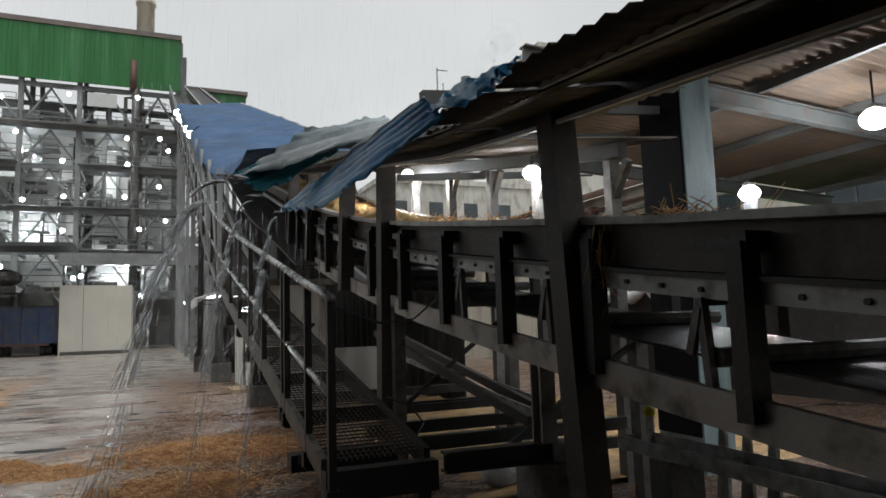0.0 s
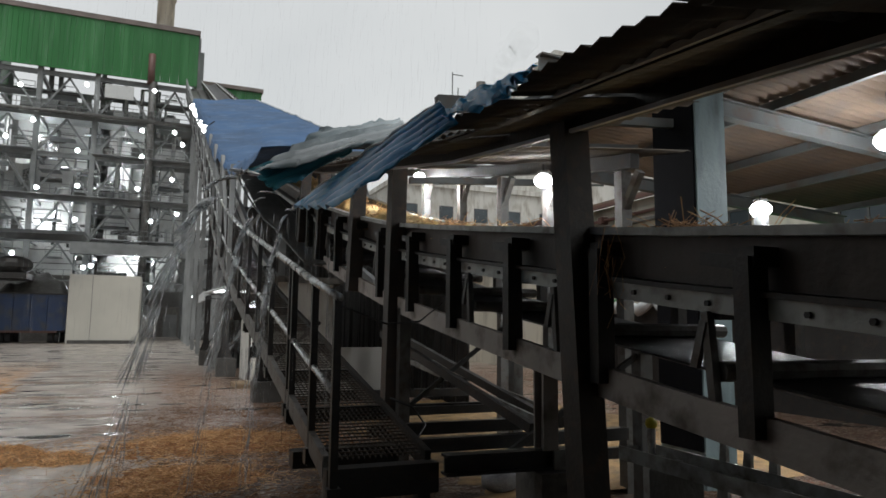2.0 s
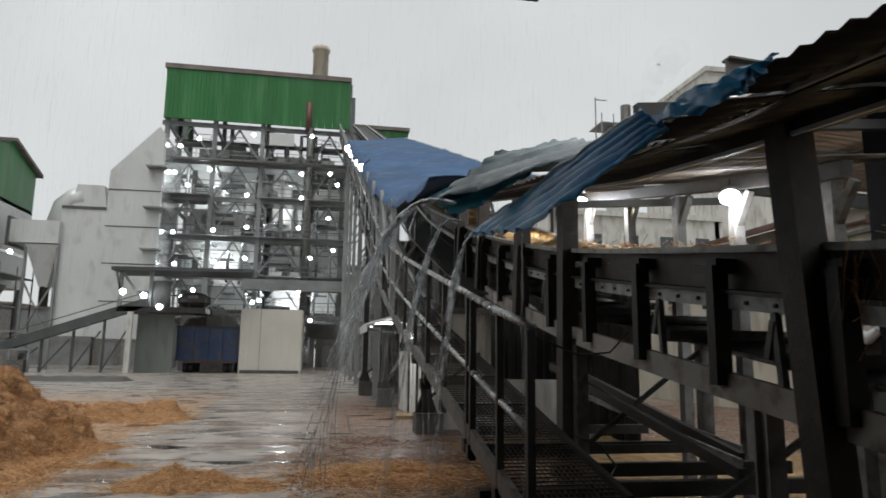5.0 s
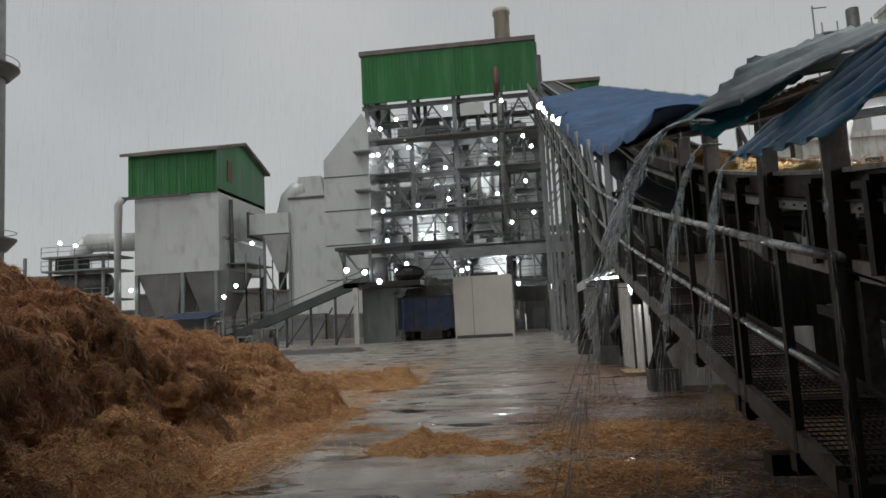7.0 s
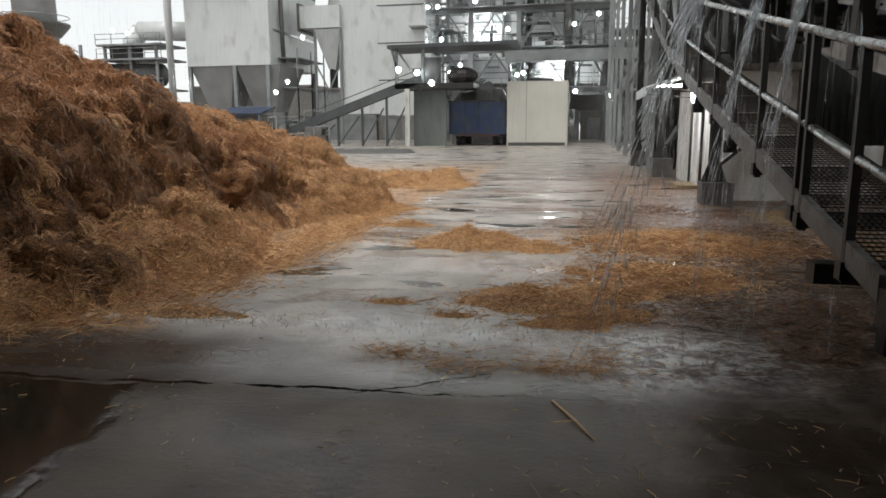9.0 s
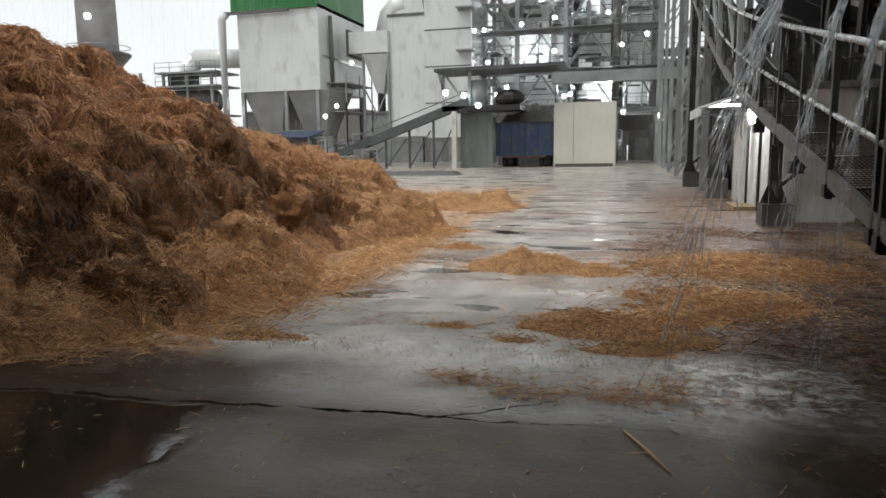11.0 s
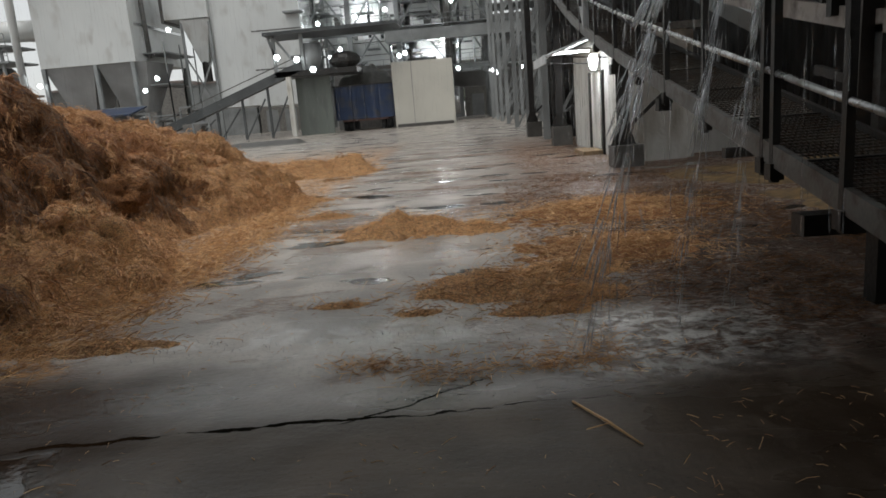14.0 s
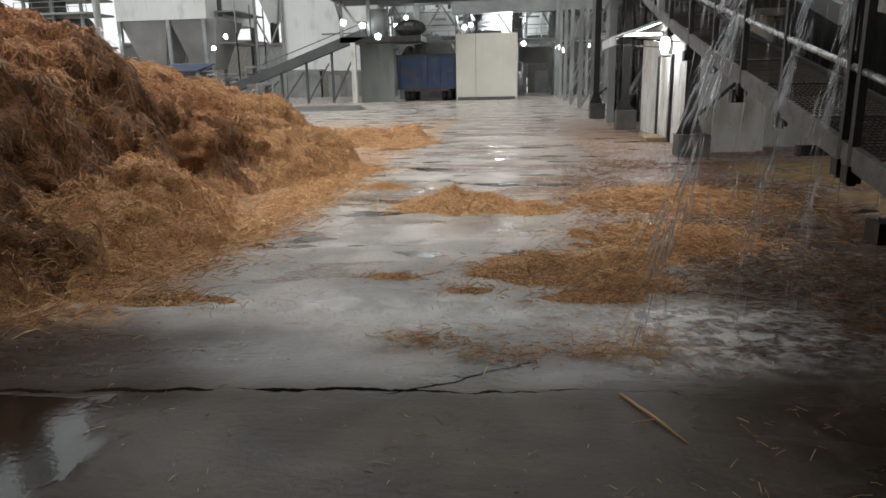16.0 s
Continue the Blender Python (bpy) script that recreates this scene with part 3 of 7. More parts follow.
def mound_height(x, y, m):
    r = ((x - m[0]) / m[2]) ** 2 + ((y - m[1]) / m[3]) ** 2
    return m[4] * (1.25 * math.exp(-1.6 * r) - 0.25 + 0.35 * fbm(x * 4, y * 4, 2.0)) * (1 + 0.5 * fbm(x * 3, y * 3)) if r < 1.6 else -0.02


def height_patch(name, fn, x0, x1, y0, y1, step, mat, label, kind="stuff"):
    nx, ny = int((x1 - x0) / step), int((y1 - y0) / step)
    g = [[fn(x0 + i * step, y0 + j * step) for i in range(nx + 1)] for j in range(ny + 1)]
    idx, verts, faces = {}, [], []

    def vid(i, j):
        if (i, j) not in idx:
            idx[(i, j)] = len(verts)
            verts.append((x0 + i * step, y0 + j * step, max(g[j][i], -0.05)))
        return idx[(i, j)]

    for j in range(ny):
        for i in range(nx):
            if max(g[j][i], g[j][i + 1], g[j + 1][i], g[j + 1][i + 1]) > -0.015:
                faces.append((vid(i, j), vid(i + 1, j), vid(i + 1, j + 1), vid(i, j + 1)))
    ob = part(name, Mesh().add(verts, faces), mat, smooth=True)
    return tagged(ob, label, "straw", kind=kind)


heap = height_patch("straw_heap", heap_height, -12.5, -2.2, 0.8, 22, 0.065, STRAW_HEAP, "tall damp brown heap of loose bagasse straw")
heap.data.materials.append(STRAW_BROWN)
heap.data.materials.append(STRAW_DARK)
# hanks and lumps that bulge out of the slope and overhang it
bulged = []
for v in heap.data.vertices:
    p, nm = v.co.copy(), v.normal.copy()
    body = min(1.0, max(0.0, (heap_toe(p.y) - p.x) / 0.5))
    out = 0.26 * fbm(p.x * 2.4, p.y * 2.4, p.z * 2.4, 3) + 0.16 * (0.4 - abs(fbm(p.x * 5, p.y * 5, p.z * 5, 2))) + 0.05 * fbm(p.x * 10, p.y * 10, p.z * 10, 2)
    nm.z *= 0.55
    bulged.append(p + nm * out * body)
for v, p in zip(heap.data.vertices, bulged):
    v.co = (p.x, p.y, max(-0.04, p.z))
heap.data.update()
for q in heap.data.polygons:
    q.material_index = heap_zone(q.center.x, q.center.y)
height_patch("straw_bank", low_ridge, -10, -2, 16.8, 20.6, 0.1, STRAW_HEAP, "low bank of straw on the wet yard")
for m in MOUNDS:
    height_patch("straw_mound", lambda x, y, m=m: mound_height(x, y, m), m[0] - 1.4 * m[2], m[0] + 1.4 * m[2], m[1] - 1.4 * m[3], m[1] + 1.4 * m[3], 0.05, STRAW_HEAP if m[0] < 1.3 else STRAW_DARK,
                 "small mound of wet straw on concrete")


def strand_field(name, count, place, mat, label, length=(0.06, 0.22), thick=0.0028, seed=1, lift=0.5):
    """Loose stalks: thin three-sided prisms laid at random on a surface. place(rng) gives x, y, z or None."""
    rng = random.Random(seed)
    verts, faces = [], []
    made = 0
    while made < count:
        p = place(rng)
        made += 1
        if p is None:
            continue
        a = rng.uniform(0, 2 * math.pi)
        tilt = rng.gauss(0, 0.25) + rng.random() * lift * 0.5
        ln = rng.uniform(*length) * (0.6 + 0.8 * rng.random())
        d = Vector((math.cos(a) * math.cos(tilt), math.sin(a) * math.cos(tilt), math.sin(tilt)))
        s = Vector((-math.sin(a), math.cos(a), 0))
        u = d.cross(s)
        th = thick * rng.uniform(0.6, 1.7)
        p = Vector(p)
        mid = p + d * ln * 0.5 + Vector((0, 0, rng.uniform(0.0, 0.12) * ln))
        k = len(verts)
        for c in (p, mid, p + d * ln):
            for b in range(3):
                w = 2 * math.pi * b / 3
                verts.append(tuple(c + (s * math.cos(w) + u * math.sin(w)) * th))
        for g in (0, 3):
            for b in range(3):
                faces.append((k + g + b, k + g + (b + 1) % 3, k + g + 3 + (b + 1) % 3, k + g + 3 + b))
    ob = part(name, Mesh().add(verts, faces), mat)
    return tagged(ob, label, "straw", kind="stuff")


def strand_material(name, dark, light):
    m = bpy.data.materials.new(name)
    m.use_nodes = True
    n, l = m.node_tree.nodes, m.node_tree.links
    b = n["Principled BSDF"]
    geo = n.new("ShaderNodeNewGeometry")
    ramp = n.new("ShaderNodeValToRGB")
    ramp.color_ramp.elements[0].color = (*dark, 1)
    ramp.color_ramp.elements[1].color = (*light, 1)
    l.new(geo.outputs["Random Per Island"], ramp.inputs["Fac"])
    l.new(ramp.outputs[0], b.inputs["Base Color"])
    b.inputs["Roughness"].default_value = 0.6
    return m


STALK = strand_material("mixed_straw_stalks", (0.3, 0.135, 0.05), (0.88, 0.56, 0.27))
STALK_WET = strand_material("wet_straw_stalks", (0.24, 0.105, 0.045), (0.84, 0.49, 0.235))


STALK_BROWN = strand_material("brown_straw_stalks", (0.19, 0.08, 0.033), (0.66, 0.34, 0.15))
STALK_TROD = strand_material("trodden_straw_stalks", (0.05, 0.022, 0.01), (0.3, 0.145, 0.055))


def hank_field(name, zone, count, per, mat, label, length, thick, wander, seed):
    """Hanks of stalks on one zone of the heap: a few together, most of them hanging down the slope."""
    rng = random.Random(seed)
    faces = [q for q in heap.data.polygons if q.material_index == zone and q.center.z > 0.0 and q.center.x > -9.5 and q.center.y < 18.5]
    weight = [q.area * (1.0 if q.center.y < 8 else 8 / q.center.y) for q in faces]
    verts, out = [], []
    for q in rng.choices(faces, weight, k=count):
        nm = q.normal.copy()
        down = Vector((0, 0, -1)) + nm * nm.z
        down = down.normalized() if down.length > 0.05 else Vector((1, 0, 0))
        side = nm.cross(down).normalized()
        turn = rng.gauss(0, wander)
        for k in range(rng.randint(1, per)):
            a = turn + rng.gauss(0, 0.35)
            d = down * math.cos(a) + side * math.sin(a)
            ln = rng.uniform(*length) * (0.6 + 0.8 * rng.random())
            p = q.center + side * rng.gauss(0, 0.04) + down * rng.gauss(0, 0.04) + nm * 0.004
            lift, th = rng.uniform(0.02, 0.3) * ln, thick * rng.uniform(0.6, 1.6)
            w = d.cross(nm)
            i = len(verts)
            for c in (p, p + d * ln * 0.55 + nm * lift, p + d * ln + nm * lift * 0.5 - Vector((0, 0, 0.1 * ln))):
                verts += [c + w * th, c - w * th * 0.5 + nm * th * 0.85, c - w * th * 0.5 - nm * th * 0.85]
            for g in (0, 3):
                out += [(i + g + b, i + g + (b + 1) % 3, i + g + 3 + (b + 1) % 3, i + g + 3 + b) for b in range(3)]
    tagged(part(name, Mesh().add(verts, out), mat), label, "straw", kind="stuff")


def on_mounds(rng):
    m = rng.choices(MOUNDS, [q[2] * q[3] for q in MOUNDS])[0]
    x, y = rng.gauss(m[0], m[2] * 0.62), rng.gauss(m[1], m[3] * 0.62)
    return (x, y, max(0.004, mound_height(x, y, m)) + 0.003)


def on_bank(rng):
    x, y = rng.uniform(-9.5, -2.3), rng.gauss(18.6, 0.7)
    return (x, y, max(0.004, low_ridge(x, y)))


def by_walkway(rng):
    x, y = 0.6 + 3.2 * rng.random() ** 0.8, 4.6 + 9.5 * rng.random() ** 1.4
    return None if fbm(x * 0.8, y * 0.8, 7) < -0.25 or (x < 2.0 and y < 5.3) else (x, y, 0.008)


def on_yard(rng):
    x, y = rng.uniform(-3.6, 2.2), 1.6 + 9 * rng.random() ** 1.8
    return None if fbm(x * 0.9, y * 0.9, 3) < 0.12 and rng.random() > 0.12 else (x, y, 0.006)


def heap_foot(rng):
    y = rng.uniform(3.9, 13)
    x = lerp_profile(y, (3, 4, 5, 6, 7, 8, 10, 13), (-4.4, -3.8, -3.1, -2.8, -2.75, -2.75, -2.75, -2.9)) + rng.gauss(-0.3, 0.35)
    return (x, y, max(0.006, heap_height(x, y)))


hank_field("upper_stalks", 1, 19000, 5, STALK_BROWN, "brown straw hanks trailing down the heap", (0.05, 0.17), 0.0034, 0.8, 11)
hank_field("bench_stalks", 0, 17000, 5, STALK_WET, "golden straw stalks on the fallen straw", (0.05, 0.16), 0.003, 1.6, 31)
hank_field("face_stalks", 2, 3200, 4, STALK_TROD, "dark rotten stalks hanging from the dug face", (0.05, 0.2), 0.0036, 0.6, 32)
strand_field("mound_stalks", 15000, on_mounds, STALK, "straw stalks on the small mounds", (0.04, 0.14), 0.0019, 12, 0.25)
strand_field("bank_stalks", 1800, on_bank, STALK, "straw stalks on the low bank", (0.1, 0.3), 0.005, 13)
strand_field("walkway_stalks", 11000, by_walkway, STALK_TROD, "trodden wet straw beside the walkway", (0.04, 0.15), 0.002, 14)
strand_field("yard_stalks", 2600, on_yard, STALK, "single straw stalks scattered on concrete", (0.015, 0.07), 0.0013, 15)
def along_crack(rng):
    x0, y0, sx, sy = rng.choice(((-0.55, 4.3, 0.14, 0.07), (-0.1, 4.12, 0.2, 0.09), (0.55, 4.15, 0.16, 0.08), (0.85, 4.35, 0.1, 0.16), (0.3, 4.3, 0.5, 0.15)))
    return (rng.gauss(x0, sx), rng.gauss(y0, sy), 0.006 + 0.012 * rng.random())


strand_field("crack_stalks", 1100, along_crack, STALK, "dark wet straw litter along the crack", (0.03, 0.11), 0.0017, 17, 0.15)
strand_field("foot_stalks", 11000, heap_foot, STALK, "thin straw spread along the heap's foot", (0.05, 0.17), 0.0022, 16)


def clump(x, y, z, r, label):
    m = Mesh().ball((0, 0, 0), r, 28, 20, (1.2, 0.9, 0.8))
    m.v = [tuple(Vector(v) * (1 + 0.5 * fbm(v[0] * 1.1 / r + x, v[1] * 1.1 / r, v[2] * 1.1 / r) + 0.3 * fbm(v[0] * 4 / r, v[1] * 4 / r, v[2] * 4 / r + y))) for v in m.v]
    return tagged(at(part("straw_clump", m, STRAW_DARK, smooth=True), x, y, z), label, "straw", "dark clumps in the heap")


clump(-4.3, 8.75, 0.75, 0.3, "rotten dark clump stuck in the straw heap")
clump(-4.75, 6.4, 0.72, 0.24, "small rotten dark clump in the heap")
clump(-4.05, 5.0, 0.36, 0.26, "dark wet clump at the heap's foot")


def bent_stick():
    m = Mesh()
    m.tube([(0.55, 3.62, 0.012), (0.68, 3.35, 0.02), (0.78, 3.15, 0.01)], [0.006, 0.008, 0.004], 6)
    m.tube([(0.68, 3.35, 0.02), (0.56, 3.28, 0.03)], [0.004, 0.003], 5)
    tagged(part("twig", m, STALK, smooth=True), "forked dry stalk lying on wet concrete", "twig")


bent_stick()


# ---- walkway beside the conveyor ----
WX0, WX1 = 2.34, 3.14


def rail_points(dz, y0, y1, step=1.0, x=WX0):
    ys = list(np.arange(y0, y1, step)) + [y1]
    return [(x, float(y), deck_z(float(y)) + dz) for y in ys]


def make_walkway():
    w = empty("walkway", (WX0, 3.9, 0.68))
    inv = Matrix.Translation((-WX0, -3.9, -0.68))

    def sub(name, mesh, mat, label="", smooth=False):
        mesh.v = [tuple(inv @ Vector(p)) for p in mesh.v]
        return part(name, mesh, mat, w, label, smooth)

    for x, y0, y1 in ((WX0, 3.95, 16), (WX0, 16, 79), (WX1, 3.95, 16), (WX1, 16, 79)):
        m = Mesh()
        ys = list(np.arange(y0, y1, 1.5)) + [y1]
        m.sweep([(x, a, deck_z(a) - 0.02) for a in ys], 0.05, 0.16)
        sub("stringer", m, STEEL_GREY if x == WX0 else STEEL, "dull grey channel edging the deck" if x == WX0 else "")
    top = Mesh().tube(rail_points(1.25, 3.66, 5.45, 0.9), 0.032, 8)
    sub("top_rail", top, GALV, "wet shiny galvanised handrail", True)
    sub("top_rail", Mesh().tube(rail_points(1.25, 5.45, 79, 1.5), 0.032, 8), GALV, "wet shiny galvanised handrail", True)
    sub("mid_rail", Mesh().tube(rail_points(0.56, 3.75, 5.5, 0.9), 0.026, 8), GALV, "", True)
    sub("mid_rail", Mesh().tube(rail_points(0.56, 5.5, 79, 1.5), 0.026, 8), GALV, "", True)
    posts = [3.72, 4.5, 5.45, 5.62, 6.9, 8.1, 9.3, 10.6, 12, 13.4, 14.8, 16.2] + [17.8 + 1.8 * i for i in range(33)]
    for y in posts:
        m = Mesh()
        z = deck_z(y)
        m.bar((WX0, y, z - 0.22), (WX0, y, z + 1.25), 0.055, 0.055, (0, 1, 0))
        m.box(WX0 - 0.05, y - 0.05, z - 0.2, WX0 + 0.05, y + 0.05, z - 0.08)
        sub("post", m, STEEL)
    right_rail = Mesh().tube(rail_points(1.1, 12, 79, 2.0, WX1), 0.026, 6)
    sub("inner_rail", right_rail, STEEL, "", True)
    # grating panels of crossed bars
    for i in range(12):
        y0 = 4.0 + 1.22 * i
        y1 = y0 + 1.12
        m = Mesh()
        for k in range(15):
            y = y0 + (y1 - y0) * (k + 0.5) / 15
            m.bar((WX0 + 0.03, y, deck_z(y) + 0.02), (WX1 - 0.03, y, deck_z(y) + 0.02), 0.013, 0.012)
        for k in range(17):
            x = WX0 + 0.05 + (WX1 - WX0 - 0.1) * k / 16
            m.bar((x, y0, deck_z(y0) + 0.012), (x, y1, deck_z(y1) + 0.012), 0.006, 0.014)
        sub("grating", m, GRATING, "worn wet steel grating panel")
        sub("cross_member", Mesh().bar((WX0, y1 + 0.05, deck_z(y1) - 0.03), (WX1, y1 + 0.05, deck_z(y1) - 0.03), 0.1, 0.12), STEEL)
    m = Mesh()
    for i in range(40):
        y = 18.8 + 1.5 * i
        m.bar((WX0, y, deck_z(y)), (WX1, y, deck_z(y)), 1.3, 0.02, (0, -0.37, 1))
    sub("upper_deck", m, GRATING)
    front = Mesh()
    front.box(WX0 - 0.02, 3.82, 0.46, WX1 + 0.04, 3.97, 0.68)
    front.box(WX0 + 0.1, 3.84, 0.0, WX0 + 0.2, 3.94, 0.47)
    front.box(WX1 - 0.12, 3.84, 0.0, WX1 - 0.02, 3.94, 0.47)
    sub("end_frame", front, STEEL)
    sub("sleeper_end", Mesh().box(2.26, 4.82, 0.5, 3.2, 5.0, 0.64), STEEL, "black beam end that sticks out")
    sub("sleeper_leg", Mesh().box(2.75, 4.84, 0.0, 2.9, 4.98, 0.5), STEEL)
    for y in (8.2, 10.6):
        sub("bracket_foot", Mesh().box(WX0 - 0.08, y - 0.07, deck_z(y) - 0.3, WX0 + 0.06, y + 0.07, deck_z(y) - 0.16), STEEL)
    tagged(w, "sloping steel walkway with wet handrails and grating deck", "walkway")


make_walkway()


# ---- belt conveyor ----
PX, FX = 3.95, 5.62


def profile_bars(name, x, dz, w, h, y0, y1, mat, parent, step=1.3, label=""):
    m = Mesh()
    ys = list(np.arange(y0, y1, step)) + [y1]
    m.sweep([(x, a, belt_z(a) + dz) for a in ys], w, h)
    return part(name, m, mat, parent, label)


def make_conveyor():
    c = empty("belt_conveyor")
    for x in (PX, FX - 0.1):
        side = "near" if x == PX else "far"
        profile_bars("skirt_plate", x + (0.06 if side == "near" else -0.06), -0.12, 0.02, 0.3, -7, 79, SKIRT, c)
        profile_bars("skirt_lip", x + (0.0 if side == "near" else 0.0), 0.03, 0.12, 0.05, -7, 79, CHANNEL, c, label="worn pale lip along the belt's trough")
        profile_bars("stringer", x, -0.36, 0.05, 0.11, -7, 79, CHANNEL, c, label="pale bolted steel channel")
        profile_bars("stringer_flange", x - 0.02, -0.29, 0.11, 0.03, -7, 79, STEEL, c)
        profile_bars("lower_beam", x - (0.04 if side == "near" else 0), -0.98, 0.06, 0.2, -7, 12, BEAM, c, label="dull grey plate beam under the return belt")
    # bolts along the pale channel
    bolt = Mesh().tube([(0, 0, 0), (-0.02, 0, 0)], 0.017, 6).data("bolt", STEEL)
    y = -1.0
    while y < 9:
        at(part("bolt", bolt, None, c), PX - 0.026, y, belt_z(y) - 0.36)
        y += 0.31
    # carrying and return belts
    m = Mesh()
    ys = [float(v) for v in np.arange(-7, 79, 0.6)]

    def trough(a, b):
        y = ys[0] + a * (ys[-1] - ys[0])
        k = abs(b - 0.5) * 2
        return (PX + 0.15 + b * (FX - PX - 0.4), y, belt_z(y) - 0.3 + 0.2 * max(0, k - 0.35) / 0.65)

    m.sheet(trough, 120, 8, 0.015)
    part("carrying_belt", m, RUBBER, c, "black rubber belt, troughed", True)
    m = Mesh()
    m.sweep([(0.5 * (PX + FX), a, belt_z(a) - 0.78) for a in ys], FX - PX - 0.5, 0.015)
    part("return_belt", m, RUBBER, c, "black rubber return belt")
    # idler sets with brackets
    y = -3.2
    while y < 26:
        z = belt_z(y)
        m = Mesh()
        m.bar((PX, y, z - 0.42), (FX - 0.1, y, z - 0.42), 0.06, 0.05)
        m.tube([(PX + 0.55, y, z - 0.38), (FX - 0.65, y, z - 0.38)], 0.06, 8)
        m.tube([(PX + 0.12, y, z - 0.18), (PX + 0.5, y, z - 0.36)], 0.06, 8)
        m.tube([(FX - 0.22, y, z - 0.18), (FX - 0.6, y, z - 0.36)], 0.06, 8)
        part("idler", m, STEEL, c)
        y += 1.24
    y = -2.9
    while y < 14:
        z = belt_z(y)
        m = Mesh()
        m.tube([(PX, y, z - 0.72), (FX - 0.1, y, z - 0.72)], 0.055, 8)
        m.bar((PX - 0.03, y, z - 1.0), (PX - 0.03, y + 0.05, z - 0.4), 0.05, 0.05, (0, 1, 0))
        m.bar((PX - 0.05, y + 0.05, z - 0.45), (PX - 0.05, y + 0.13, z - 0.7), 0.03, 0.05, (0, 1, 0))
        part("return_idler", m, STEEL_GREY, c)
        y += 1.55
    # outer struts that hold the skirt: an upright with a top arm
    for y in (-2.2, -1.0, 0.25, 1.45, 2.69, 3.93, 5.16, 6.39, 7.62, 8.85, 10.1, 11.3, 12.6, 13.8):
        z = belt_z(y)
        m = Mesh()
        m.bar((PX - 0.08, y, z - 0.98), (PX - 0.08, y, z - 0.1), 0.13, 0.1, (0, 1, 0))
        m.bar((PX - 0.12, y, z - 0.1), (PX + 0.05, y, z - 0.1), 0.13, 0.1)
        m.bar((PX - 0.08, y, z - 0.13), (PX - 0.08, y + 0.3, z - 0.08), 0.07, 0.07)
        part("strut", m, STEEL, c)
        m = Mesh().bar((FX, y, z - 1.0), (FX, y, z - 0.05), 0.1, 0.1, (0, 1, 0))
        part("far_strut", m, STEEL, c)
    # legs, ground beams and bracing
    for y in (-2.0, 0.6, 4.35, 6.9):
        z = belt_z(y) - 1.0
        for x in (PX, FX - 0.1):
            if y == 4.35 and x == PX:
                part("leg", Mesh().ibeam((PX, 3.54, 0.78), (PX, 3.54, belt_z(3.54) - 1.0), 0.13, 0.15, 0.02, (0, 1, 0)), BEAM, c, "short pale leg on a ground beam")
                continue
            part("leg", Mesh().box(x - 0.07, y - 0.07, 0, x + 0.07, y + 0.07, z), STEEL_GREY if y > 3 else STEEL, c)
        part("leg_tie", Mesh().bar((PX, y, z * 0.35), (FX - 0.1, y, z * 0.35), 0.07, 0.1), STEEL, c)
        part("leg_brace", Mesh().bar((PX, y, z * 0.35), (FX - 0.1, y, z * 0.95), 0.05, 0.05), STEEL, c)
    part("sleeper_beam", Mesh().ibeam((WX1, 3.62, 0.7), (4.25, 3.58, 0.7), 0.13, 0.15, 0.02), STEEL, c)
    part("beam_end", Mesh().box(4.0, 3.5, 0.626, 4.26, 3.53, 0.774), PALE_STEEL, c, "pale beam end")
    for y in (4.75, 5.6, 7.0, 8.6):
        part("sleeper_beam", Mesh().bar((WX1, y, 0.55 + 0.02 * y), (FX, y, 0.55 + 0.02 * y), 0.1, 0.12), STEEL, c)
    for a, b, x in ((4.7, 8.6, 4.5), (5.6, 9.8, 5.1)):
        part("diagonal_brace", Mesh().bar((x, a, 0.75), (x - 0.3, b, 1.6), 0.07, 0.1), STEEL, c)
        part("pale_channel", Mesh().bar((x + 0.2, a + 0.3, 0.8), (x - 0.1, b, 1.3), 0.04, 0.06), PALE_STEEL, c)
    # trestles where the conveyor climbs
    for y in (27, 34, 42, 50, 58, 66, 74):
        z = belt_z(y) - 1.6
        for x in (WX1 + 0.1, FX):
            part("trestle_leg", Mesh().ibeam((x, y, 0), (x, y, z), 0.25, 0.25, 0.03, (0, 1, 0)), FRAME, c)
        for k in range(int(z // 4) + 1):
            part("trestle_brace", Mesh().bar((WX1 + 0.1, y, k * 4), (FX, y, min(z, k * 4 + 4)), 0.12, 0.12), FRAME, c)
    # lattice side of the inclined gallery
    for x in (WX0 + 0.02, FX + 0.2):
        for i in range(23):
            y = 13 + 3.0 * i
            m = Mesh()
            m.bar((x, y, deck_z(y)), (x, y, eave_z(y)), 0.1, 0.1, (0, 1, 0))
            part("gallery_post", m, FRAME, c)
            if i < 22:
                part("gallery_brace", Mesh().bar((x, y, deck_z(y)), (x, y + 3, eave_z(y + 3)), 0.07, 0.07), FRAME, c)
    for x in (WX1 + 0.3, FX + 0.1):
        part("gallery_girder", Mesh().sweep([(x, a, deck_z(a) - 0.32) for a in range(14, 80, 2)], 0.12, 0.35), FRAME, c)
    m = Mesh().sheet(lambda a, b: (FX + 0.3, 26 + a * 53, (belt_z(26 + a * 53) - 0.9) * (1 - b) + eave_z(26 + a * 53) * b), 60, 1)
    m.sheet(lambda a, b: (FX + 0.33, 26 + a * 53, (belt_z(26 + a * 53) - 0.9) * (1 - b) + eave_z(26 + a * 53) * b), 60, 1)
    part("gallery_side_sheet", m, STEEL_GREY, c, "dull grey side sheeting")
    part("belt_pan", Mesh().sweep([(0.5 * (WX1 + FX) + 0.2, float(y), belt_z(float(y)) - 0.98) for y in np.arange(11, 80, 1.5)], FX - WX1 - 0.3, 0.03), STEEL_GREY, c)
    tagged(c, "dark belt conveyor that curves up to the boiler house", "conveyor")

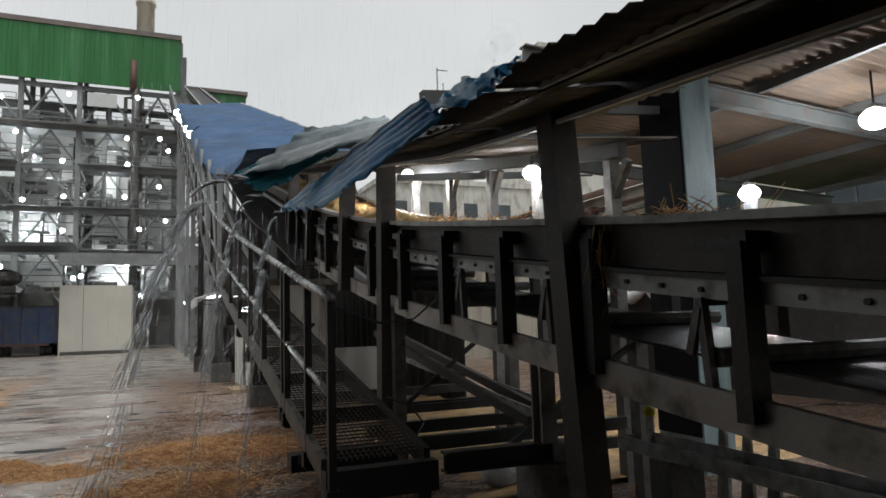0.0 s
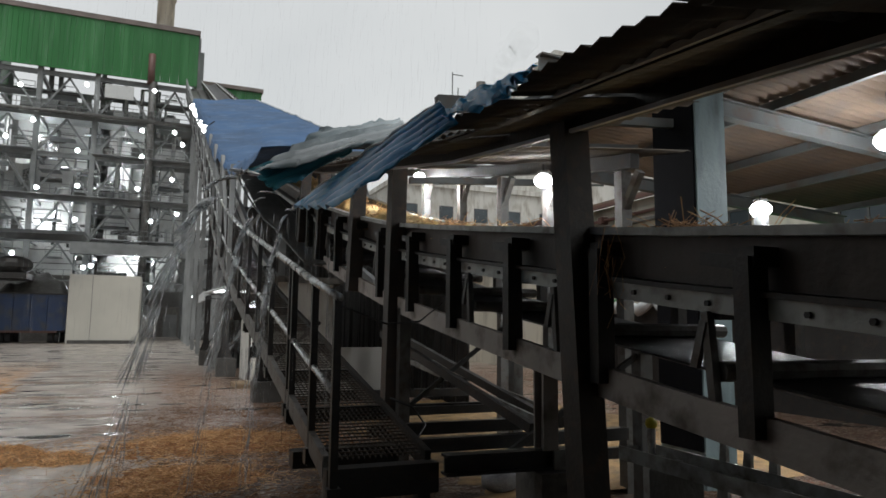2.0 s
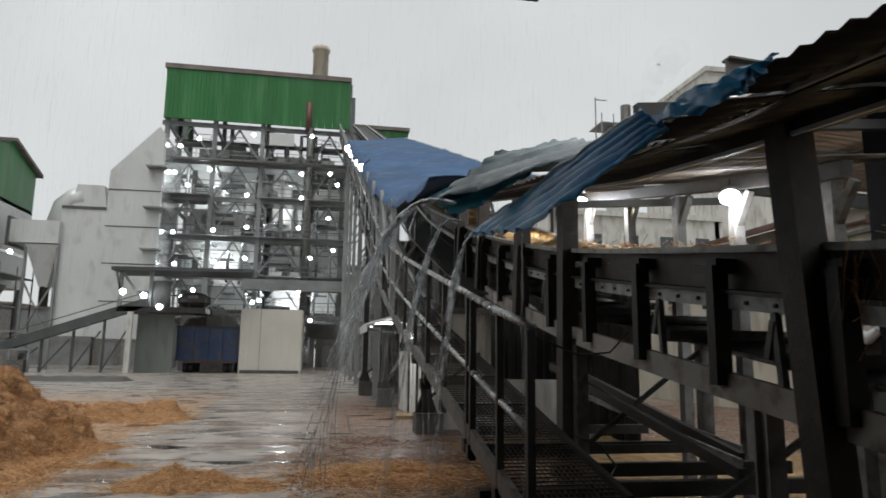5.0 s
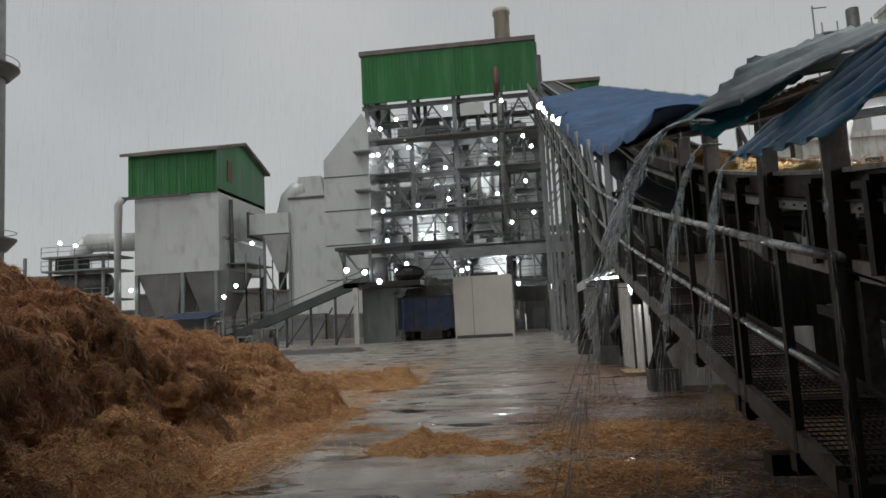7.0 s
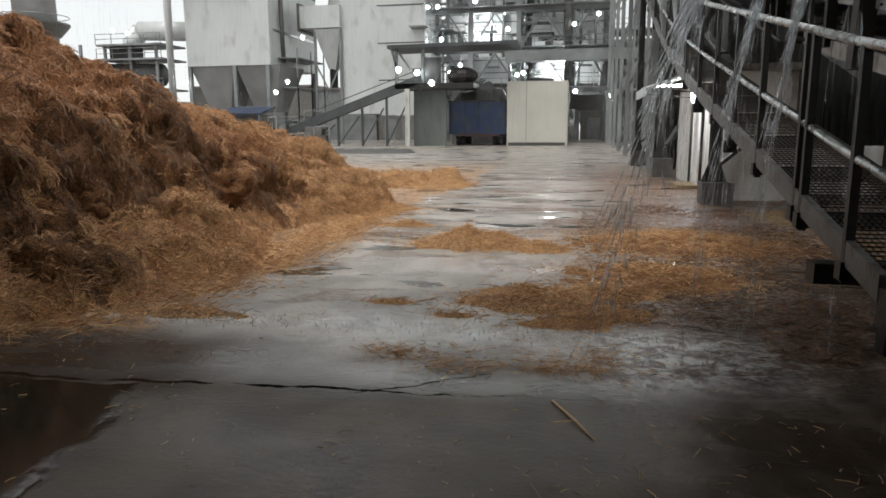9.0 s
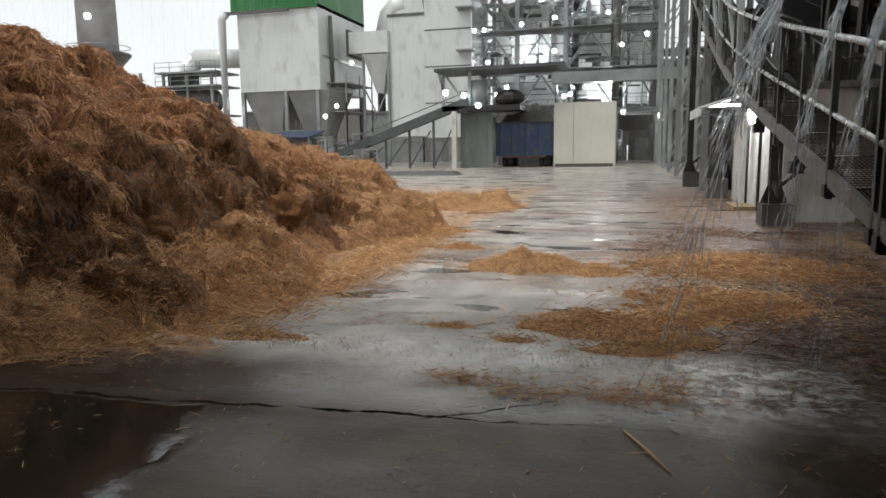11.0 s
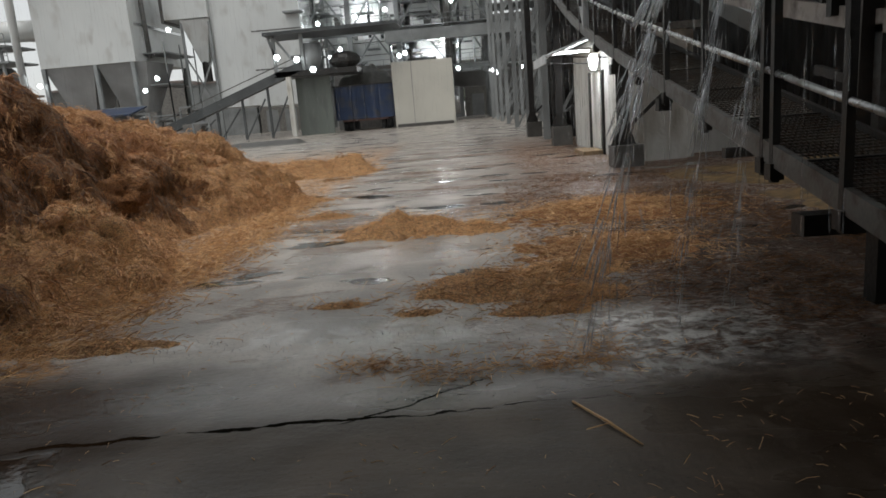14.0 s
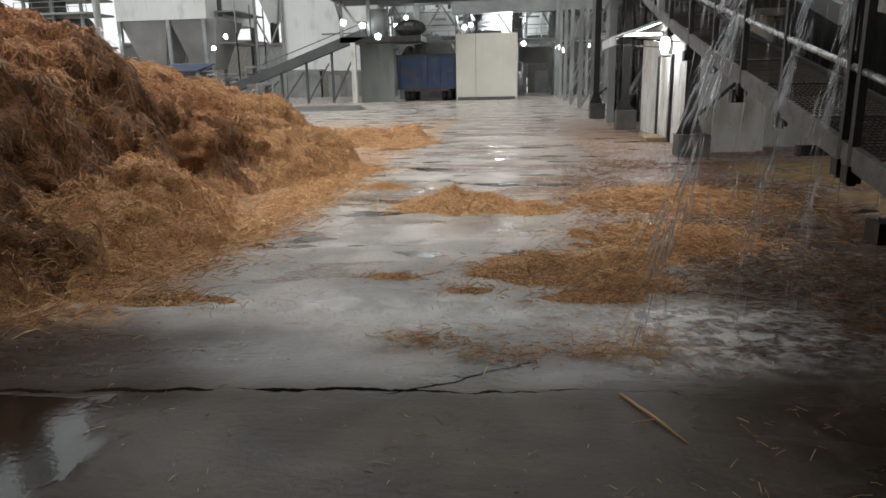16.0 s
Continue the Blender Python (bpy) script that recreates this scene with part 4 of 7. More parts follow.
    # the load on the belt
    m = Mesh()

    def load(a, b):
        y = 2.2 + a * 30
        k = 1 - (2 * b - 1) ** 2
        heap = max(0.0, min(1, (y - 2.2) / 3.5))
        return (PX + 0.2 + b * (FX - PX - 0.5), y, belt_z(y) - 0.17 + k * (0.05 + 0.2 * heap) * (1 + 0.5 * fbm(y * 1.7, b * 3)) + 0.05 * fbm(y * 6, b * 8))

    m.sheet(load, 300, 12)
    tagged(part("bagasse_load", m, STRAW_LIT, smooth=True), "dry yellow bagasse riding on the belt", "bagasse", kind="stuff")

    def on_load(rng):
        y = 2.0 + 16 * rng.random() ** 1.3
        b = rng.random()
        p = load((y - 2.2) / 30, b)
        return (p[0], p[1], p[2])

    strand_field("load_stalks", 3800, on_load, STALK, "yellow stalks poking from the belt's load", (0.05, 0.2), 0.003, 21, 0.9)

    def on_lip(rng):
        y = 1.75 + rng.gauss(0.35, 0.22)
        return (PX + 0.12 + 0.15 * rng.random(), y, belt_z(y) + 0.03)

    strand_field("lip_stalks", 130, on_lip, STALK, "tuft of straw caught on the trough's lip", (0.08, 0.22), 0.003, 22, 1.1)
    m = Mesh()
    rng = random.Random(5)
    for k in range(12):
        y, x = 2.45 + rng.gauss(0, 0.07), PX - 0.16
        z = belt_z(y) - 0.15 - 0.25 * rng.random()
        m.tube([(x, y, z + 0.2), (x - 0.03, y + rng.gauss(0, 0.05), z), (x, y + rng.gauss(0, 0.1), z - 0.25 * rng.random())], 0.0016, 4)
    tagged(part("hanging_stalks", m, STALK), "straw stalks hanging from the steelwork", "straw", kind="stuff")


make_conveyor()


# ---- canopy over the conveyor ----
def eave_x(y):
    return lerp_profile(y, (-6, 3, 6, 12, 15, 80), (2.74, 2.74, 2.55, 2.6, 2.55, 2.45))


def make_canopy():
    k = empty("conveyor_canopy")
    for i, y in enumerate((-3.5, 3.0, 7.05, 8.9, 11.4, 13.2)):
        z = eave_z(y) + 0.12
        m = Mesh()
        lean = 0.06 if y > 6 else 0.0
        m.bar((PX - 0.12, y - (0.24 if y == 3.0 else 0), 0.0 if y < 8 else belt_z(y) - 1.1), (PX - 0.12 + lean, y, z - 0.05), 0.2, 0.2, (0, 1, 0))
        if y < 8:
            m.box(PX - 0.26, y - 0.16 - (0.24 if y == 3.0 else 0), 0.0, PX + 0.02, y + 0.16 - (0.24 if y == 3.0 else 0), 0.03)
        part("post", m, POST, k, "dark rusty square post")
    for i, y in enumerate((4.95, 6.5, 7.8, 9.3, 11.0, 12.8)):
        z = eave_z(y) + 0.1
        m = Mesh()
        m.bar((FX + 0.18, y, 0.0 if y < 8 else belt_z(y) - 1.1), (FX + 0.18, y, z), 0.13, 0.13, (0, 1, 0))
        m.bar((FX + 0.18, y, z - 0.45), (FX + 0.18, y - 0.3, z - 0.05), 0.08, 0.08)
        part("far_post", m, STEEL_GREY, k)
    # the three flange strips are near-white: reflected sky put into their colour
    for name, x, dz, w, h, mat, lab in (("edge_purlin", 3.28, 0.06, 0.07, 0.1, STEEL, ""), ("eave_beam", PX - 0.1, 0.12, 0.1, 0.2, STEEL, ""), ("top_flange", PX - 0.17, 0.215, 0.03, 0.02, TARP_EDGE, "wet upper flange, sky gleam painted pale"),
                                        ("eave_flange", PX - 0.17, 0.01, 0.03, 0.028, TARP_EDGE, "wet lower flange, sky gleam painted pale"),
                                        ("purlin_flange", 3.22, 0.035, 0.025, 0.035, TARP_EDGE, "wet purlin edge, sky gleam painted pale"), ("far_beam", FX + 0.15, 0.2, 0.12, 0.16, STEEL, "")):
        m = Mesh()
        ys = [v for v in (-6, -3, 0, 1.6, 3, 4.7, 5, 7, 9, 11, 13, 15) if name != "far_beam" or v > 4]
        m.sweep([(x, a, eave_z(a) + dz) for a in ys], w, h)
        part(name, m, mat, k, lab)
    for y in (-4, -1.6, 0.8, 3.0, 5.2, 7.4, 9.6, 11.8):
        part("rafter", Mesh().bar((2.8, y, eave_z(y) + 0.1), (6.2 if y > 4.5 else 4.3, y, eave_z(y) + (0.42 if y > 4.5 else 0.24)), 0.07, 0.1), RAFTER, k)
    part("tie_rod", Mesh().tube([(PX, 3.0, eave_z(3) - 0.1), (4.6, 4.0, eave_z(4) - 0.22), (FX + 0.1, 5.2, eave_z(5.2) - 0.05)], 0.012, 5), STEEL, k)
    tagged(k, "dark steel canopy frame above the conveyor", "canopy frame")
    # corrugated sheets, each one its own piece, uneven at the eave
    rng = random.Random(3)
    y = -6.0
    n = 0
    while y < 14.6:
        wd = 0.86
        ragged = rng.uniform(-0.02, 0.1) + (0.4 if 3.0 < y < 9 else 0)
        lift = rng.uniform(-0.09, -0.03)

        def corr(a, b, y=y, ragged=ragged, lift=lift):
            yy = y + a * wd
            x0 = eave_x(yy) + ragged
            x = x0 + b * ((6.5 if y > 4.4 else 4.3) - x0)
            return (x, yy, eave_z(yy) + 0.02 + lift + 0.17 * (x - 2.74) * (0.55 if x > 4 else 1) + (0.08 if x > 4 else 0) + 0.013 * math.sin(a * 2 * math.pi * 6) + 0.035 * fbm(yy * 1.6, x * 0.5))

        ob = part("roof_sheet", Mesh().sheet(corr, 24, 5, 0.006), SHEET_DARK, smooth=True)
        tagged(ob, "blackened corrugated roof sheet over the conveyor", "roof sheet", "canopy sheets")
        y += wd - 0.04
        n += 1
    # sheeting far up the incline
    m = Mesh()

    def upper(a, b):
        yy = 45.0 + a * 34.5
        x0 = eave_x(yy) - 0.1
        x = x0 + b * (6.6 - x0)
        return (x, yy, eave_z(yy) - 1.3 + 0.05 * (x - x0) - 0.04 * math.sin(a * 200))

    m.sheet(upper, 90, 4, 0.02)
    tagged(part("gallery_roof", m, STEEL_GREY, smooth=True), "grey sheet roof of the inclined gallery", "roof")


make_canopy()


def hanging_tarp(name, corners, mat, label, folds=5, depth=0.03, nu=26, nv=10, hem=True, seed=1.0, group="tarpaulins", crumple=1.2):
    """A sheet between four corners (a0b0, a1b0, a1b1, a0b1) with folds along a."""
    p00, p10, p11, p01 = [Vector(c) for c in corners]
    nrm = (p10 - p00).cross(p01 - p00).normalized()

    def fn(a, b):
        p = (p00 * (1 - a) + p10 * a) * (1 - b) + (p01 * (1 - a) + p11 * a) * b
        wob = depth * math.sin(b * folds * 2 * math.pi + 2 * fbm(a * 2 + seed, b * 3)) + depth * crumple * fbm(a * 4 + seed, b * 4, seed)
        edge = 1.2 * depth * fbm(a * 9 + seed, seed) * (1 if b < 0.02 or b > 0.98 else 0)
        return tuple(p + nrm * wob + Vector((0, 0, edge)))

    t = part(name, Mesh().sheet(fn, nu, nv, 0.006), mat, smooth=True)
    if hem:
        pts = [Vector(fn(i / nu, 1.0)) for i in range(nu + 1)]
        part("hem", Mesh().tube(pts, 0.012, 5), TARP_EDGE, t, "pale frayed hem", True)
    return tagged(t, label, "tarpaulin", group)


# near blue flap over the eave, the teal one behind it, grey sheeting and the long blue tarpaulin up the gallery
hanging_tarp("tarpaulin", [(2.2, 3.4, 2.5), (2.74, 2.5, 2.9), (2.76, 2.85, 3.14), (2.22, 5.1, 2.78)], TARP_BLUE, "wet blue corrugated tarpaulin flap hanging from the eave", 5, 0.024, 30, 60, seed=2, crumple=0.4)
hanging_tarp("tarpaulin", [(1.95, 4.36, 2.77), (2.62, 4.5, 3.2), (2.75, 5.0, 3.42), (1.76, 4.5, 2.96)], TARP_TEAL, "wet teal tarpaulin flap hanging from the eave", 3, 0.022, hem=False, seed=4)
hanging_tarp("tarpaulin", [(1.8, 4.5, 2.92), (2.8, 3.45, 3.1), (3.4, 5.6, 3.92), (2.45, 5.05, 3.52)], TARP_GREY, "crumpled grey plastic sheeting over the canopy", 4, 0.028, 36, 16, False, 6, crumple=0.8)
hanging_tarp("tarpaulin", [(2.68, 1.8, 2.84), (2.68, 2.6, 2.96), (2.86, 2.6, 3.12), (2.84, 1.75, 3.0)], TARP_BLUE, "torn blue tarpaulin scrap lying on the roof edge", 4, 0.03, 14, 10, False, 8)


def long_tarp():
    def fn(a, b):
        y = 7.4 + 7.0 * b + a * (36.2 - 7.0 * b)
        x0 = lerp_profile(y, (7, 14.7, 44), (2.2, 2.4, 2.3))
        x = x0 + b * 3.9
        sag = -0.4 * math.sin(math.pi * min(1, a * 1.6)) * (1 - b)
        return (x, y, eave_z(y) + 0.16 + sag * 0.6 + 0.13 * b * 3.9 + 0.1 * fbm(y * 0.8, b * 3) + 0.03 * fbm(y * 3, b * 9))

    t = part("tarpaulin", Mesh().sheet(fn, 90, 14, 0.01), TARP_FAR, smooth=True)
    part("hem", Mesh().tube([fn(i / 60, 1.0) for i in range(61)], 0.05, 5), TARP_EDGE, t, "white hem along the ridge", True)
    skirt = Mesh()

    def drop(a, b):
        p = fn(a, 0.0)
        fall = (0.35 + 0.5 * abs(fbm(a * 14, 1.0))) * b * (0.35 if a < 0.3 else 0.8)
        return (p[0] - 0.06 * b, p[1], p[2] - fall)

    skirt.sheet(drop, 90, 3, 0.006)
    part("skirt", skirt, TARP_FAR, t, "", True)
    tagged(t, "long faded blue tarpaulin sagging over the gallery", "tarpaulin", "tarpaulins")


long_tarp()


# ---- shed behind the conveyor ----
def make_shed():
    c = Mesh()
    c.box(6.62, 4.7, 0, 7.05, 5.4, 4.45)
    col = part("shed_column", c, COLUMN_BLUE)
    # thin black sheet over the side that gets no light
    part("dark_face", Mesh().box(6.59, 4.72, 0.4, 6.617, 5.38, 4.43), SHADE_BLACK, col, "black sheet for the column's shaded side")
    part("cap_plate", Mesh().box(6.55, 4.65, 4.45, 7.1, 5.45, 4.48), STEEL_GREY, col)
    tagged(col, "thick blue-grey painted steel column", "column", "shed columns")
    for x, y in ((13.6, 5.0), (13.6, 0.8)):
        o = part("shed_column", Mesh().box(x, y, 0, x + 0.35, y + 0.5, 4.1), COLUMN_BLUE)
        tagged(o, "blue-grey painted steel column", "column", "shed columns")

    def roof_z(x, y):
        return 4.62 + 0.1 * (y - 5) * 0.3 - 0.02 * (x - 7) + 0.0

    # sloping corrugated roof, seen from below
    for i in range(8):
        y0 = 0.5 + i * 1.05

        def corr(a, b, y0=y0):
            x = 6.2 + b * 8.1
            y = y0 + a * 1.07
            return (x, y, 4.78 - 0.06 * (x - 6) - 0.01 * abs(y - 8) + 0.03 * math.sin(a * 2 * math.pi * 7))

        o = part("shed_roof_sheet", Mesh().sheet(corr, 42, 3, 0.008), SHEET_WARM, smooth=True)
        tagged(o, "brown corrugated fibre cement roof sheet", "roof sheet", "shed roof sheets")
    t = empty("shed_truss")
    for x in (6.5, 8.2, 9.9, 11.6, 13.8):
        z = 4.66 - 0.06 * (x - 6)
        part("purlin", Mesh().bar((x, 0.4, z), (x, 9.1, z), 0.07, 0.12), RAFTER, t)
    for y in (1.2, 5.05, 8.6):
        part("rafter", Mesh().ibeam((4.8, y, 4.55), (14.2, y, 3.98), 0.14, 0.22, 0.02), RAFTER, t, "pale-edged sloping rafter")
        part("tie", Mesh().bar((4.6, y, 3.95), (7.2, y, 4.15), 0.08, 0.1), RAFTER, t)
        part("strut", Mesh().bar((6.0, y, 4.1), (7.0, y, 4.6), 0.05, 0.05), RAFTER, t)
    tagged(t, "grey-green steel roof trusses of the shed", "roof truss")
    # floor of trodden straw under the conveyor and in the shed
    height_patch("shed_straw", lambda x, y: 0.01 + 0.07 * fbm(x * 0.9, y * 0.9) + min(0.03, 0.05 * (x - 4.3)), 3.6, 9.5, 4.9, 13.5, 0.12, STRAW,
                 "thin yellow straw spread under the conveyor")


make_shed()


def flood_lamp(x, y, z, r, watts, hang=0.35, lab="bright white floodlight under the roof", wide=0):
    f = empty("floodlight", (x, y, z))
    part("lens", Mesh().ball((0, 0, 0), r, 14, 9, (1, 1, 0.75)), LAMP, f, "glaring white lens", True)
    part("housing", Mesh().box(-r * 0.5, -r * 0.4, r * 0.74, r * 0.5, r * 0.4, r * 1.0), STEEL_GREY, f)
    part("stem", Mesh().tube([(0, 0, r), (0, 0, r + hang)], 0.015, 5), STEEL, f)
    tagged(f, lab, "lamp", "floodlights")
    lt = bpy.data.lights.new("floodlight_bulb", "SPOT" if wide else "POINT")
    if wide:
        lt.spot_size, lt.spot_blend = math.radians(wide), 0.4
    lt.energy, lt.shadow_soft_size, lt.color = watts, r * 1.3, (0.95, 0.97, 1.0)
    lo = new("floodlight_light", lt)
    lo.location = (x, y, z - r * 1.2)


flood_lamp(5.6, 6.3, 3.58, 0.12, 80, 0.1)
flood_lamp(5.5, 10.6, 4.5, 0.11, 200, 0.1)
flood_lamp(9.0, 6.0, 3.42, 0.15, 520, 0.05, wide=168)
flood_lamp(9.0, 4.1, 3.95, 0.17, 140, 0.58)


def bracket_stand():
    """The post lamp behind the skirt: a pale sleeve under the lens."""
    o = part("lamp_sleeve", Mesh().tube([(9.0, 6.0, 0.0), (9.0, 6.0, 2.6), (9.0, 6.0, 3.32)], [0.05, 0.05, 0.1], 8), TARP_EDGE, None, "", True)
    tagged(o, "pale sleeve under the floodlight", "lamp post")


bracket_stand()


# ---- white hut with a lit door ----
def make_hut():
    h = empty("gate_hut", (3.2, 15.6, 0))
    m = Mesh()
    x0, x1, y0, y1, z1, t = 3.68, 4.95, 15.8, 22.6, 2.75, 0.2
    X0 = x0
    # front wall along the yard with a doorway, then the other walls
    for a, b, lo, hi in ((y0, 18.2, 0, z1), (18.2, 19.9, 2.15, z1), (19.9, y1, 0, z1)):
        part("wall", Mesh().box(X0 - 3.2, a - 15.6, lo, X0 - 3.2 + t, b - 15.6, hi), PLASTER, h)
    part("wall", Mesh().box(X0 - 3.2, y0 - 15.6 - t, 0, x1 - 3.2, y0 - 15.6, z1), PLASTER, h, "white wall that faces the yard")
    part("wall", Mesh().box(X0 - 3.2, y1 - 15.6, 0, x1 - 3.2, y1 - 15.6 + t, z1), PLASTER, h)
    part("wall", Mesh().box(x1 - 3.2, y0 - 15.6, 0, x1 - 3.2 + t, y1 - 15.6, z1), PLASTER, h)
    part("roof", Mesh().box(X0 - 3.4, y0 - 15.9, z1, x1 - 2.8, y1 - 15.2, z1 + 0.15), CONCRETE, h)
    d = part("door", Mesh().box(X0 - 3.16, 19.06 - 15.6, 0.03, X0 - 3.11, 19.86 - 15.6, 2.1), PLASTER, h, "pale metal door catching the lamp")
    part("door_frame", Mesh().box(X0 - 3.26, 18.12 - 15.6, 0, X0 - 3.2, 18.2 - 15.6, 2.14), STEEL, h)
    part("door_frame", Mesh().box(X0 - 3.26, 19.9 - 15.6, 0, X0 - 3.2, 19.98 - 15.6, 2.14), STEEL, h)
    part("step", Mesh().box(X0 - 3.75, 18.3 - 15.6, 0, X0 - 3.2, 19.7 - 15.6, 0.1), WOOD, h, "worn wooden board before the door")
    aw = Mesh().sheet(lambda a, b: (X0 - 3.2 - 1.5 * b, 17.6 - 15.6 + a * 2.7, 3.05 - 0.5 * b + 0.02 * math.sin(a * 60)), 40, 3, 0.03)
    part("awning", aw, TARP_EDGE, h, "pale sheet awning above the door", True)
    part("awning_fascia", Mesh().box(X0 - 4.72, 17.6 - 15.6, 2.36, X0 - 4.68, 20.3 - 15.6, 2.58), TARP_EDGE, h)
    for y in (17.65, 20.2):
        part("awning_bracket", Mesh().bar((X0 - 3.2, y - 15.6, 2.4), (X0 - 4.6, y - 15.6, 2.52), 0.03, 0.03), STEEL, h)
    tagged(h, "small white plastered hut with a lit doorway", "hut")
    l = empty("door_lamp", (3.5, 18.47, 2.35))
    part("tube", Mesh().tube([(0, 0, -0.2), (0, 0, -0.1), (0, 0, 0.1), (0, 0, 0.2)], [0.06, 0.1, 0.13, 0.08], 10), TUBE, l, "glaring white lamp", True)
    part("fitting", Mesh().box(0.06, -0.05, -0.2, 0.2, 0.05, 0.2), PALE_STEEL, l)
    tagged(l, "bright white lamp beside the hut's door", "lamp")
    lt = bpy.data.lights.new("door_bulb", "POINT")
    lt.energy, lt.shadow_soft_size, lt.color = 75, 0.12, (0.93, 0.97, 1.0)
    lo = new("door_light", lt)
    lo.location = (3.32, 18.47, 2.3)
    s = empty("awning_light", (2.9, 18.2, 2.62))
    part("tube", Mesh().tube([(-0.45, 0, 0), (0.45, 0, 0)], 0.03, 8), TUBE, s, "white fluorescent tube", True)
    part("holder", Mesh().box(-0.5, -0.03, 0.03, 0.5, 0.03, 0.07), PALE_STEEL, s)
    tagged(s, "fluorescent tube light under the awning", "lamp")
    # low retaining wall that runs on under the conveyor
    o = part("low_wall", Mesh().box(5.1, 16.6, 0, 9.0, 16.85, 1.15), PLASTER)
    tagged(o, "low white plastered wall under the conveyor", "wall", kind="structure")
    # added sheets that block bright gaps behind and across the foot of the incline
    m = Mesh().sheet(lambda a, b: (7.2 + 0.03 * math.sin(a * 260), 12 + a * 30, b * (belt_z(12 + a * 30) - 0.9)), 360, 2, 0.01)
    tagged(part("rear_stand_in", m, STEEL, smooth=True), "added corrugated sheet standing in for dark steelwork behind the conveyor", "sheeting", kind="structure")
    m = Mesh().sheet(lambda a, b: (3.3 + a * 3.85, 27.6 + 0.03 * math.sin(a * 60), b * 6.6), 90, 2, 0.01)
    tagged(part("cross_stand_in", m, STEEL_GREY, smooth=True), "added grey corrugated sheet blocking the sky across the incline's foot", "sheeting", kind="structure")


make_hut()


def pier(x, y, height, base=0.62):
    p = empty("support_pier", (x, y, 0))
    m = Mesh().box(-0.26, -0.28, 0, 0.36, 0.28, base)
    part("concrete_base", m, DARK_CONCRETE, p)
    part("gusset", Mesh().add([(-0.26, -0.02, base), (0.26, -0.02, base), (0.1, -0.02, base + 0.45), (-0.1, -0.02, base + 0.45), (-0.26, 0.02, base), (0.26, 0.02, base), (0.1, 0.02, base + 0.45), (-0.1, 0.02, base + 0.45)],
                              [(0, 1, 2, 3), (7, 6, 5, 4), (0, 4, 5, 1), (1, 5, 6, 2), (2, 6, 7, 3), (3, 7, 4, 0)]), STEEL, p)
    part("steel_leg", Mesh().ibeam((0, 0, base), (0, 0, height), 0.22, 0.22, 0.025, (0, 1, 0)), STEEL, p)
    part("brace", Mesh().bar((0.1, 0, base + 0.35), (1.25, 0, base + 1.35), 0.07, 0.07), STEEL, p)
    tagged(p, "dark steel leg on a concrete base under the walkway", "pier", "piers")


pier(3.4, 14.9, deck_z(14.9) - 0.1, 0.45)
pier(3.2, 23.0, deck_z(23) - 0.1)
pier(3.0, 30.0, deck_z(30) - 0.1)


